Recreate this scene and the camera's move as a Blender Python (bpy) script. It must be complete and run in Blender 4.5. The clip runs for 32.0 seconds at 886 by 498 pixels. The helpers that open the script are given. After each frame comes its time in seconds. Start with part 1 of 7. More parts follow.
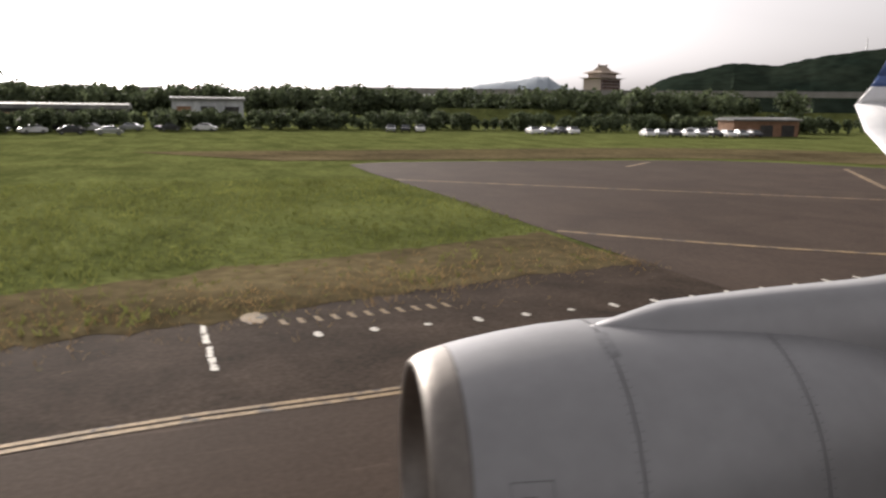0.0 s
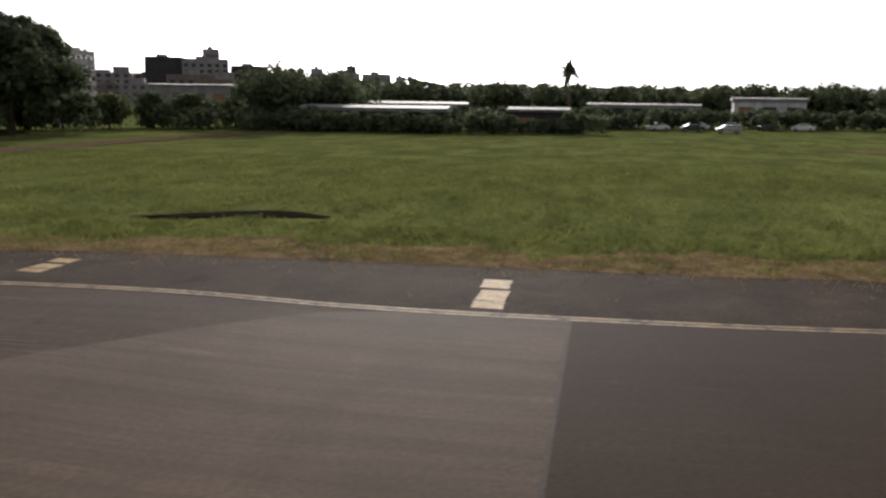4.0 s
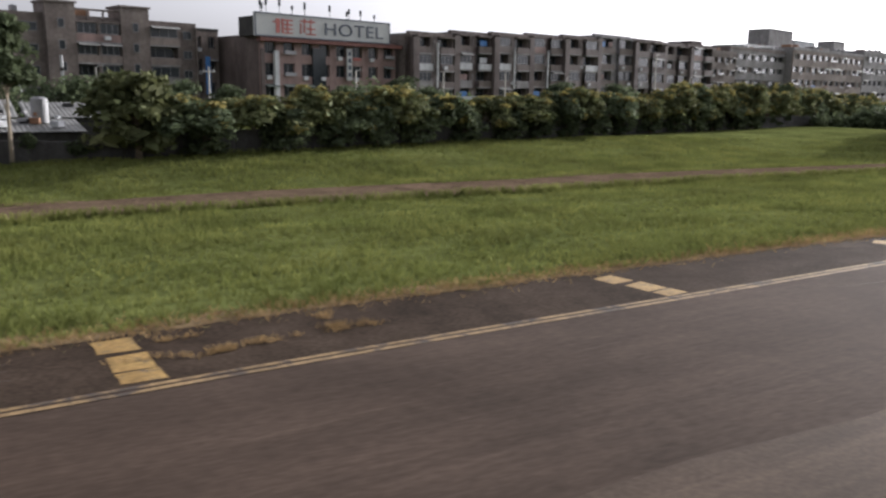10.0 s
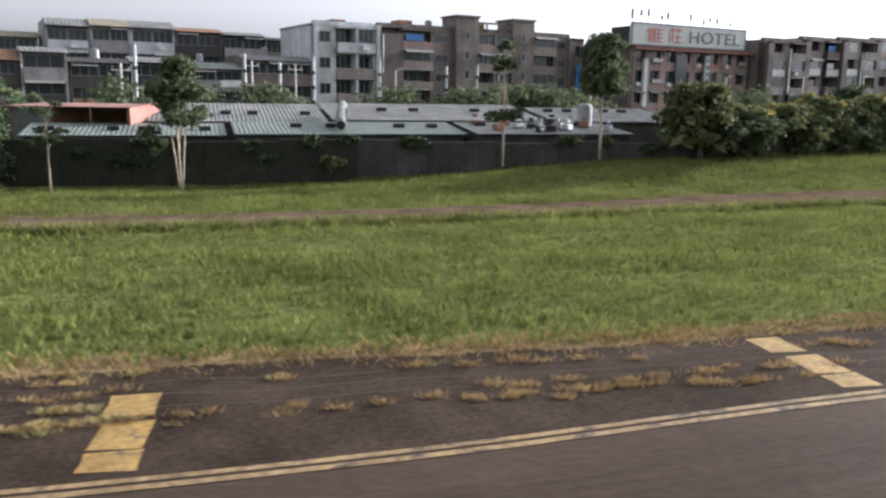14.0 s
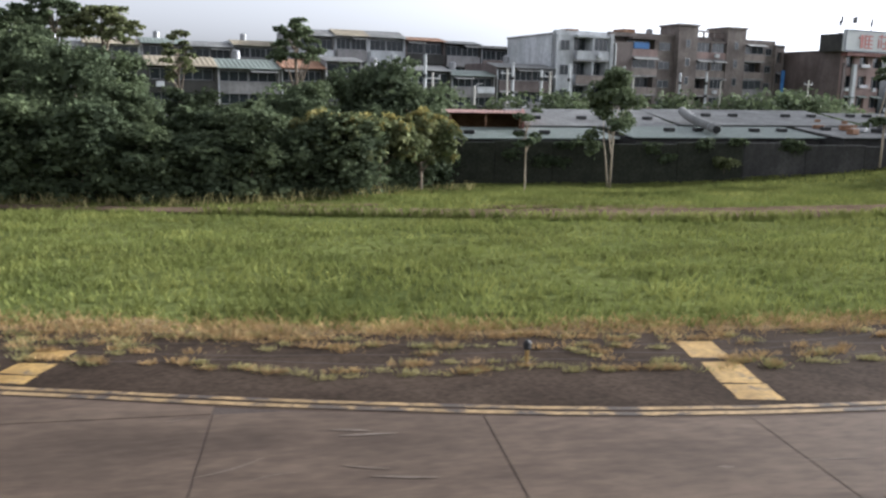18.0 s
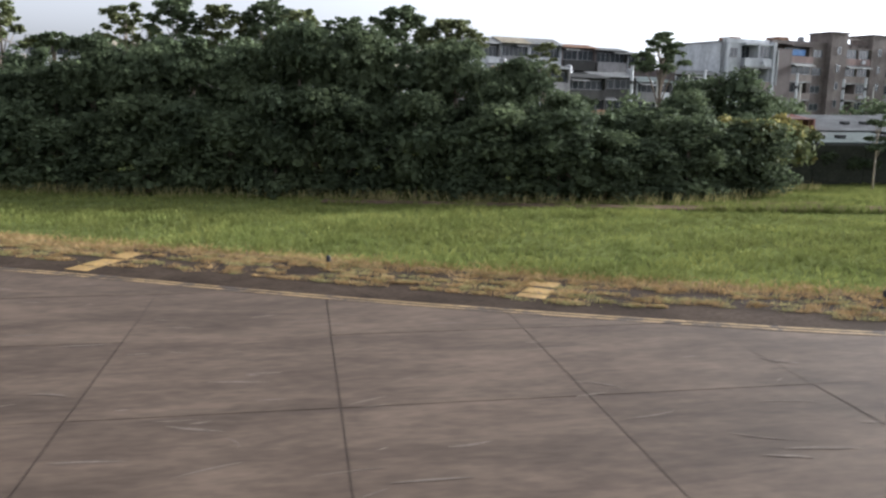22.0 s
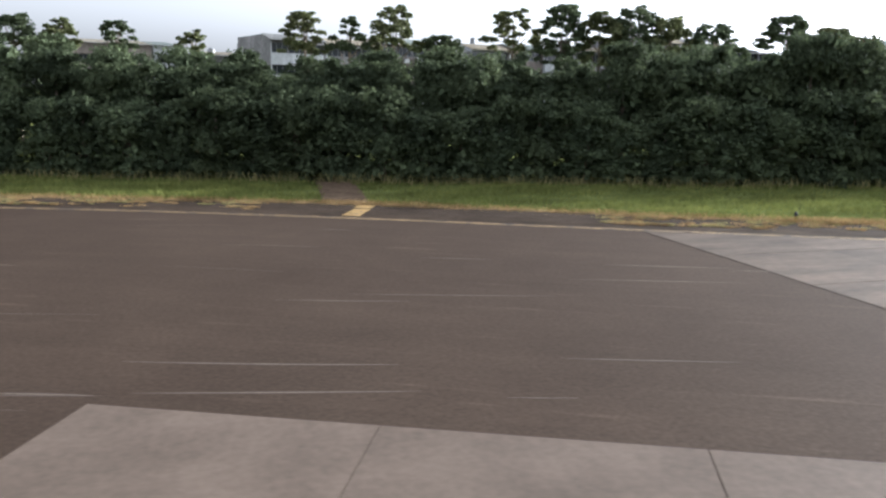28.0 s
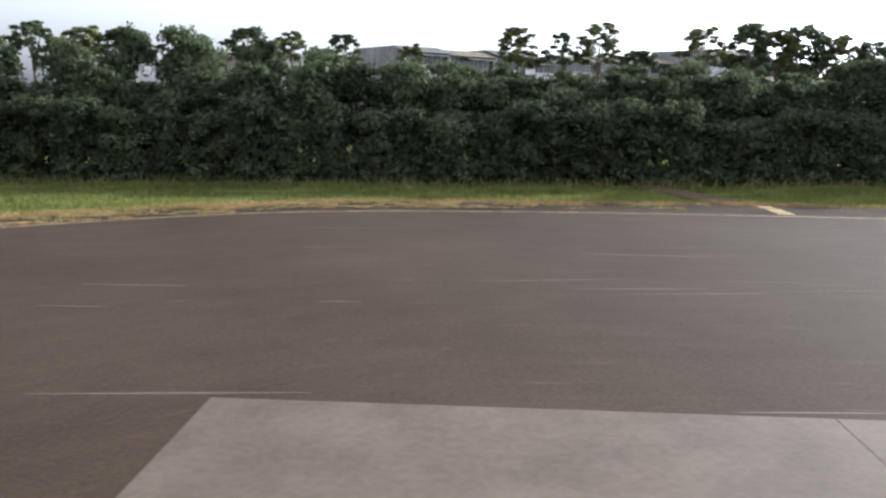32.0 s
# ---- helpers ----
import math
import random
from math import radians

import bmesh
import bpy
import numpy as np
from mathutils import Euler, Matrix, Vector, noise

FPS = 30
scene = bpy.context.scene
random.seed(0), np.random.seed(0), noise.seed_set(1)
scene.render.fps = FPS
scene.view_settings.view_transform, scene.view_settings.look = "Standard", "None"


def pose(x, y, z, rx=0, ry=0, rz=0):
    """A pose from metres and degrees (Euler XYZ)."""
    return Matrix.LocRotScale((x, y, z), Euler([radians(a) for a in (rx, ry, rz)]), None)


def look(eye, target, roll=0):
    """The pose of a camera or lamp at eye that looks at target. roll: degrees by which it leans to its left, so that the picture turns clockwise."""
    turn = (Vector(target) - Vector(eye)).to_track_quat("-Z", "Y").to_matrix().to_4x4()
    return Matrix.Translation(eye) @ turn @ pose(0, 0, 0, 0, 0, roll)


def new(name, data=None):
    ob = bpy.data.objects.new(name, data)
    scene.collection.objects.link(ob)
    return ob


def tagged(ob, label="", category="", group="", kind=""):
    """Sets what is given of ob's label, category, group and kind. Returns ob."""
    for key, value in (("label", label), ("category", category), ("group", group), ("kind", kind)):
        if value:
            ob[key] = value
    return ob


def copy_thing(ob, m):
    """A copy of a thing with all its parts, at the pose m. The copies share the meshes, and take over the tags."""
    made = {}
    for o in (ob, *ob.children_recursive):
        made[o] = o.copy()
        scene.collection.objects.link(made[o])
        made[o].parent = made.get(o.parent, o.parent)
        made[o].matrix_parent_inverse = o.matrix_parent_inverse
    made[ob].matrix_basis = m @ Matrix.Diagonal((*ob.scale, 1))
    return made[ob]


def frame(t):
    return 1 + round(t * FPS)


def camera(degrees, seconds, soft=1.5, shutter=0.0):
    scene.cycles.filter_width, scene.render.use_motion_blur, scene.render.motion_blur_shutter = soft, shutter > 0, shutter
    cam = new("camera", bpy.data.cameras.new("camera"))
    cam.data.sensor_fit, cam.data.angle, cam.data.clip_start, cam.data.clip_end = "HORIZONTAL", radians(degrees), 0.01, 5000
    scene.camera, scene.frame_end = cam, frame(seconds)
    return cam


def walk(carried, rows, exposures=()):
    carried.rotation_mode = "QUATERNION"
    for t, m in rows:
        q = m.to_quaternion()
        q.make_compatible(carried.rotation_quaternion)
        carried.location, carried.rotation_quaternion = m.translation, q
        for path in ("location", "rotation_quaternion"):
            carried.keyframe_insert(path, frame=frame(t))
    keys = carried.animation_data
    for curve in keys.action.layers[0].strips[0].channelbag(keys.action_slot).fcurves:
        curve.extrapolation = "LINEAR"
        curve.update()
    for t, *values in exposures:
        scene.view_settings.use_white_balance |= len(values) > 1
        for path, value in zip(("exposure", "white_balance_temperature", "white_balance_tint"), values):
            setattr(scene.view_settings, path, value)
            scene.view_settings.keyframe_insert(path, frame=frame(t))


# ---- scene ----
cam = camera(57.44, 32.0, soft=2.4, shutter=0.25)
PATH = [
    (0.0, pose(105.62, -41.85, 5.60, 79.82, -0.75, -107.35)),
    (0.5, pose(104.44, -38.76, 5.60, 79.73, -0.71, -103.73)),
    (1.0, pose(103.24, -35.70, 5.60, 79.62, -0.70, -100.00)),
    (1.5, pose(101.99, -32.68, 5.60, 79.52, -0.71, -96.15)),
    (2.0, pose(100.68, -29.72, 5.60, 79.56, -0.71, -92.11)),
    (2.5, pose(99.28, -26.85, 5.60, 79.51, -0.71, -87.91)),
    (3.0, pose(97.76, -24.08, 5.60, 79.44, -0.70, -83.62)),
    (3.5, pose(96.11, -21.43, 5.60, 79.39, -0.71, -79.27)),
    (4.0, pose(94.33, -18.90, 5.60, 79.37, -0.73, -74.92)),
    (4.5, pose(92.40, -16.50, 5.60, 79.35, -0.73, -70.56)),
    (5.0, pose(90.32, -14.23, 5.60, 79.32, -0.71, -66.20)),
    (5.5, pose(88.10, -12.12, 5.60, 79.26, -0.67, -61.80)),
    (6.0, pose(85.74, -10.16, 5.60, 79.20, -0.66, -57.39)),
    (6.5, pose(83.23, -8.38, 5.60, 79.25, -0.67, -53.05)),
    (7.0, pose(80.57, -6.78, 5.60, 79.27, -0.70, -48.81)),
    (7.5, pose(77.80, -5.35, 5.60, 79.24, -0.72, -44.70)),
    (8.0, pose(74.90, -4.11, 5.60, 79.21, -0.73, -40.77)),
    (8.5, pose(71.90, -3.02, 5.60, 79.21, -0.74, -36.99)),
    (9.0, pose(68.83, -2.07, 5.60, 79.17, -0.76, -33.38)),
    (9.5, pose(65.70, -1.23, 5.60, 79.14, -0.73, -30.08)),
    (10.0, pose(62.55, -0.49, 5.60, 79.18, -0.66, -27.15)),
    (10.5, pose(59.47, 0.13, 5.60, 79.23, -0.69, -24.76)),
    (11.0, pose(56.41, 0.64, 5.60, 79.28, -0.67, -22.73)),
    (11.5, pose(53.37, 1.05, 5.60, 79.29, -0.64, -20.85)),
    (12.0, pose(50.35, 1.35, 5.60, 79.30, -0.64, -19.07)),
    (12.5, pose(47.35, 1.52, 5.60, 79.34, -0.65, -17.41)),
    (13.0, pose(44.36, 1.57, 5.60, 79.39, -0.71, -15.85)),
    (13.5, pose(41.35, 1.53, 5.60, 79.31, -0.76, -14.37)),
    (14.0, pose(38.31, 1.41, 5.60, 79.25, -0.81, -12.98)),
    (14.5, pose(35.23, 1.25, 5.60, 79.29, -0.80, -11.71)),
    (15.0, pose(32.12, 1.05, 5.60, 79.33, -0.77, -10.74)),
    (15.5, pose(28.98, 0.84, 5.60, 79.34, -0.76, -10.09)),
    (16.0, pose(25.82, 0.63, 5.60, 79.32, -0.77, -9.71)),
    (16.5, pose(22.64, 0.44, 5.60, 79.30, -0.79, -9.48)),
    (17.0, pose(19.45, 0.29, 5.60, 79.31, -0.80, -9.33)),
    (17.5, pose(16.25, 0.18, 5.60, 79.33, -0.79, -9.27)),
    (18.0, pose(13.07, 0.10, 5.60, 79.39, -0.80, -9.28)),
    (18.5, pose(9.87, 0.06, 5.60, 79.46, -0.85, -9.31)),
    (19.0, pose(6.63, 0.02, 5.60, 79.49, -0.87, -9.35)),
    (19.5, pose(3.32, 0.00, 5.60, 79.58, -0.81, -9.44)),
    (20.0, pose(-0.00, -0.00, 5.60, 79.65, -0.76, -9.60)),
    (20.5, pose(-3.30, 0.01, 5.60, 79.66, -0.74, -9.71)),
    (21.0, pose(-6.57, 0.00, 5.60, 79.65, -0.80, -9.83)),
    (21.5, pose(-9.85, -0.01, 5.60, 79.54, -0.84, -9.89)),
    (22.0, pose(-13.15, -0.03, 5.60, 79.57, -0.80, -9.92)),
    (22.5, pose(-16.45, -0.03, 5.60, 79.58, -0.73, -9.96)),
    (23.0, pose(-19.70, 0.02, 5.60, 79.50, -0.69, -10.07)),
    (23.5, pose(-22.91, 0.12, 5.60, 79.40, -0.67, -10.37)),
    (24.0, pose(-26.13, 0.24, 5.60, 79.41, -0.65, -10.59)),
    (24.5, pose(-29.40, 0.41, 5.60, 79.41, -0.68, -10.85)),
    (25.0, pose(-32.77, 0.63, 5.60, 79.28, -0.74, -11.26)),
    (25.5, pose(-36.26, 0.95, 5.60, 79.18, -0.77, -11.83)),
    (26.0, pose(-39.85, 1.38, 5.60, 79.20, -0.76, -12.54)),
    (26.5, pose(-43.48, 1.88, 5.60, 79.22, -0.75, -13.38)),
    (27.0, pose(-47.07, 2.41, 5.60, 79.19, -0.75, -14.27)),
    (27.5, pose(-50.56, 2.95, 5.60, 79.15, -0.76, -15.18)),
    (28.0, pose(-53.91, 3.45, 5.60, 79.20, -0.79, -16.05)),
    (28.5, pose(-57.14, 3.92, 5.60, 79.30, -0.83, -16.85)),
    (29.0, pose(-60.30, 4.37, 5.60, 79.43, -0.85, -17.53)),
    (29.5, pose(-63.46, 4.82, 5.60, 79.59, -0.83, -18.15)),
    (30.0, pose(-66.64, 5.28, 5.60, 79.70, -0.79, -18.71)),
    (30.5, pose(-69.89, 5.74, 5.60, 79.75, -0.80, -19.29)),
    (31.0, pose(-73.21, 6.23, 5.60, 79.74, -0.84, -19.89)),
    (31.5, pose(-76.65, 6.79, 5.60, 79.70, -0.88, -20.56)),
    (32.0, pose(-80.22, 7.42, 5.60, 79.74, -0.84, -21.31)),
]
walk(cam, PATH, [(0.0, .72, 5850, 9), (3.0, .27, 5700, 8), (5.0, .2, 5700, 8), (7.0, .28, 5650, 8), (8.0, .46, 5580, 9), (9.0, .64, 5500, 9), (13.0, 1.24, 5280, 7), (20.0, 1.4, 5180, 5), (32.0, 1.64, 5080, 3)])

# ---------------------------------------------------------------- world, sun, exposure
SUN_YAW, SUN_EL = 75.0, 17.0          # degrees clockwise from +y, degrees above the horizon
world = bpy.data.worlds.new("sky")
scene.world = world
world.use_nodes = True
wn = world.node_tree.nodes
sky = wn.new("ShaderNodeTexSky")
sky.sky_type = "NISHITA"
sky.sun_disc = False
sky.sun_elevation, sky.sun_rotation = radians(SUN_EL), radians(SUN_YAW)
sky.air_density, sky.dust_density, sky.ozone_density = 1.0, 4.0, 1.5
haze = wn.new("ShaderNodeHueSaturation")     # humid hazy air: a paler sky
haze.inputs["Saturation"].default_value = 0.06
world.node_tree.links.new(sky.outputs[0], haze.inputs["Color"])
warm = wn.new("ShaderNodeVectorMath")        # late-day warmth in the haze
warm.operation = "MULTIPLY"
warm.inputs[1].default_value = (1.14, 1.0, .91)
world.node_tree.links.new(haze.outputs[0], warm.inputs[0])
world.node_tree.links.new(warm.outputs[0], wn["Background"].inputs[0])
wn["Background"].inputs[1].default_value = 0.135

sun_data = bpy.data.lights.new("sun", "SUN")
sun_data.energy, sun_data.angle, sun_data.color = 3.7, radians(0.6), (1.0, 0.85, 0.68)
sun = new("sun", sun_data)
_e, _a = radians(SUN_EL), radians(SUN_YAW)
SUN_DIR = Vector((math.cos(_e) * math.sin(_a), math.cos(_e) * math.cos(_a), math.sin(_e)))
sun.matrix_world = look(SUN_DIR * 300, (0, 0, 0))
scene.view_settings.exposure = 0.0


# ---------------------------------------------------------------- materials
def mat(name, a, b, scale=1.0, rough=0.8, metal=0.0, fine=25.0, bump=0.2, speck=0.25, island=0.0, rand=0.0,
        spec=0.3, stretch=(1, 1, 1), translucent=0.0, stain=0.0, stain_size=.2, stain_stretch=(1, 1, 1), streak=0.0, worn=0.0, under=(.055, .042, .034), worn_size=2.2):
    """Two colours mixed by a coarse noise, with a fine grain over them, and relief from the grain."""
    m = bpy.data.materials.new(name)
    m.use_nodes = True
    n, l = m.node_tree.nodes, m.node_tree.links
    bs = n["Principled BSDF"]
    tc = n.new("ShaderNodeTexCoord")
    mp = n.new("ShaderNodeMapping")
    mp.inputs["Scale"].default_value = stretch
    l.new(tc.outputs["Object"], mp.inputs[0])
    c = n.new("ShaderNodeTexNoise")
    c.inputs["Scale"].default_value, c.inputs["Detail"].default_value, c.inputs["Roughness"].default_value = scale, 6, 0.6
    l.new(mp.outputs[0], c.inputs["Vector"])
    r = n.new("ShaderNodeValToRGB")
    r.color_ramp.elements[0].position, r.color_ramp.elements[1].position = 0.32, 0.68
    r.color_ramp.elements[0].color, r.color_ramp.elements[1].color = (*a, 1), (*b, 1)
    l.new(c.outputs[0], r.inputs[0])
    f = n.new("ShaderNodeTexNoise")
    f.inputs["Scale"].default_value, f.inputs["Detail"].default_value = fine, 4
    l.new(mp.outputs[0], f.inputs["Vector"])
    mr = n.new("ShaderNodeMapRange")
    mr.inputs[1].default_value, mr.inputs[2].default_value = 0.25, 0.75
    mr.inputs[3].default_value, mr.inputs[4].default_value = 1 - speck, 1 + speck
    l.new(f.outputs[0], mr.inputs[0])
    mul = n.new("ShaderNodeVectorMath")
    mul.operation = "SCALE"
    l.new(r.outputs[0], mul.inputs[0])
    l.new(mr.outputs[0], mul.inputs["Scale"])
    out = mul.outputs[0]
    for k, (node, sock) in {"i": ("ShaderNodeNewGeometry", "Random Per Island"), "o": ("ShaderNodeObjectInfo", "Random")}.items():
        amount = island if k == "i" else rand
        if amount:
            g = n.new(node)
            m2 = n.new("ShaderNodeMapRange")
            m2.inputs[3].default_value, m2.inputs[4].default_value = 1 - amount, 1 + amount
            l.new(g.outputs[sock], m2.inputs[0])
            s = n.new("ShaderNodeVectorMath")
            s.operation = "SCALE"
            l.new(out, s.inputs[0])
            l.new(m2.outputs[0], s.inputs["Scale"])
            out = s.outputs[0]
    if stain:                        # large worn or dirty patches over the grain
        sm = n.new("ShaderNodeMapping")
        sm.inputs["Scale"].default_value = stain_stretch
        l.new(tc.outputs["Object"], sm.inputs[0])
        sn = n.new("ShaderNodeTexNoise")
        sn.inputs["Scale"].default_value, sn.inputs["Detail"].default_value, sn.inputs["Roughness"].default_value = stain_size, 7, .68
        sn.inputs["Distortion"].default_value = .6
        l.new(sm.outputs[0], sn.inputs["Vector"])
        m3 = n.new("ShaderNodeMapRange")
        m3.inputs[1].default_value, m3.inputs[2].default_value = .36, .64
        m3.inputs[3].default_value, m3.inputs[4].default_value = 1 - stain, 1 + stain
        l.new(sn.outputs[0], m3.inputs[0])
        s3 = n.new("ShaderNodeVectorMath")
        s3.operation = "SCALE"
        l.new(out, s3.inputs[0])
        l.new(m3.outputs[0], s3.inputs["Scale"])
        out = s3.outputs[0]
    if streak:                       # rubber and scuffs drawn out along the lane, at two widths, and a few chalky ones
        uv = n.new("ShaderNodeUVMap")
        uv.uv_map = "lane"
        for sc, amount, lo, hi in (((.05, 1.1, 1), streak, .34, .66), ((.16, 4.5, 1), streak * .6, .36, .64), ((.22, 2.6, 1), -1, .64, .74)):
            um = n.new("ShaderNodeMapping")
            um.inputs["Scale"].default_value = sc
            um.inputs["Location"].default_value = (sc[1] * 3, sc[0] * 40, 0)
            l.new(uv.outputs[0], um.inputs[0])
            un = n.new("ShaderNodeTexNoise")
            un.inputs["Scale"].default_value, un.inputs["Detail"].default_value, un.inputs["Roughness"].default_value = 1, 3, .55
            un.inputs["Distortion"].default_value = .15
            l.new(um.outputs[0], un.inputs["Vector"])
            ur = n.new("ShaderNodeMapRange")
            ur.inputs[1].default_value, ur.inputs[2].default_value = lo, hi
            ur.inputs[3].default_value, ur.inputs[4].default_value = (1, 1.4) if amount < 0 else (1 - amount, 1 + amount)
            l.new(un.outputs[0], ur.inputs[0])
            us = n.new("ShaderNodeVectorMath")
            us.operation = "SCALE"
            l.new(out, us.inputs[0])
            l.new(ur.outputs[0], us.inputs["Scale"])
            out = us.outputs[0]
    if worn:                         # coat rubbed away in ragged patches down to what lies under it
        wm = n.new("ShaderNodeTexNoise")
        wm.inputs["Scale"].default_value, wm.inputs["Detail"].default_value, wm.inputs["Roughness"].default_value = worn_size, 8, .72
        l.new(tc.outputs["Object"], wm.inputs["Vector"])
        wr = n.new("ShaderNodeMapRange")
        wr.inputs[1].default_value, wr.inputs[2].default_value = .62 - .3 * worn, .70 - .3 * worn
        l.new(wm.outputs[0], wr.inputs[0])
        wx = n.new("ShaderNodeMix")
        wx.data_type = "RGBA"
        l.new(wr.outputs[0], wx.inputs["Factor"])
        l.new(out, wx.inputs["A"])
        wx.inputs["B"].default_value = (*under, 1)
        out = wx.outputs["Result"]
    l.new(out, bs.inputs["Base Color"])
    bs.inputs["Roughness"].default_value, bs.inputs["Metallic"].default_value = rough, metal
    bs.inputs["Specular IOR Level"].default_value = spec
    if bump:
        bu = n.new("ShaderNodeBump")
        bu.inputs["Strength"].default_value, bu.inputs["Distance"].default_value = bump, 0.03
        l.new(f.outputs[0], bu.inputs["Height"])
        l.new(bu.outputs[0], bs.inputs["Normal"])
    if translucent:
        t = n.new("ShaderNodeBsdfTranslucent")
        l.new(out, t.inputs[0])
        mx = n.new("ShaderNodeMixShader")
        mx.inputs[0].default_value = translucent
        l.new(bs.outputs[0], mx.inputs[1])
        l.new(t.outputs[0], mx.inputs[2])
        l.new(mx.outputs[0], n["Material Output"].inputs[0])
    return m


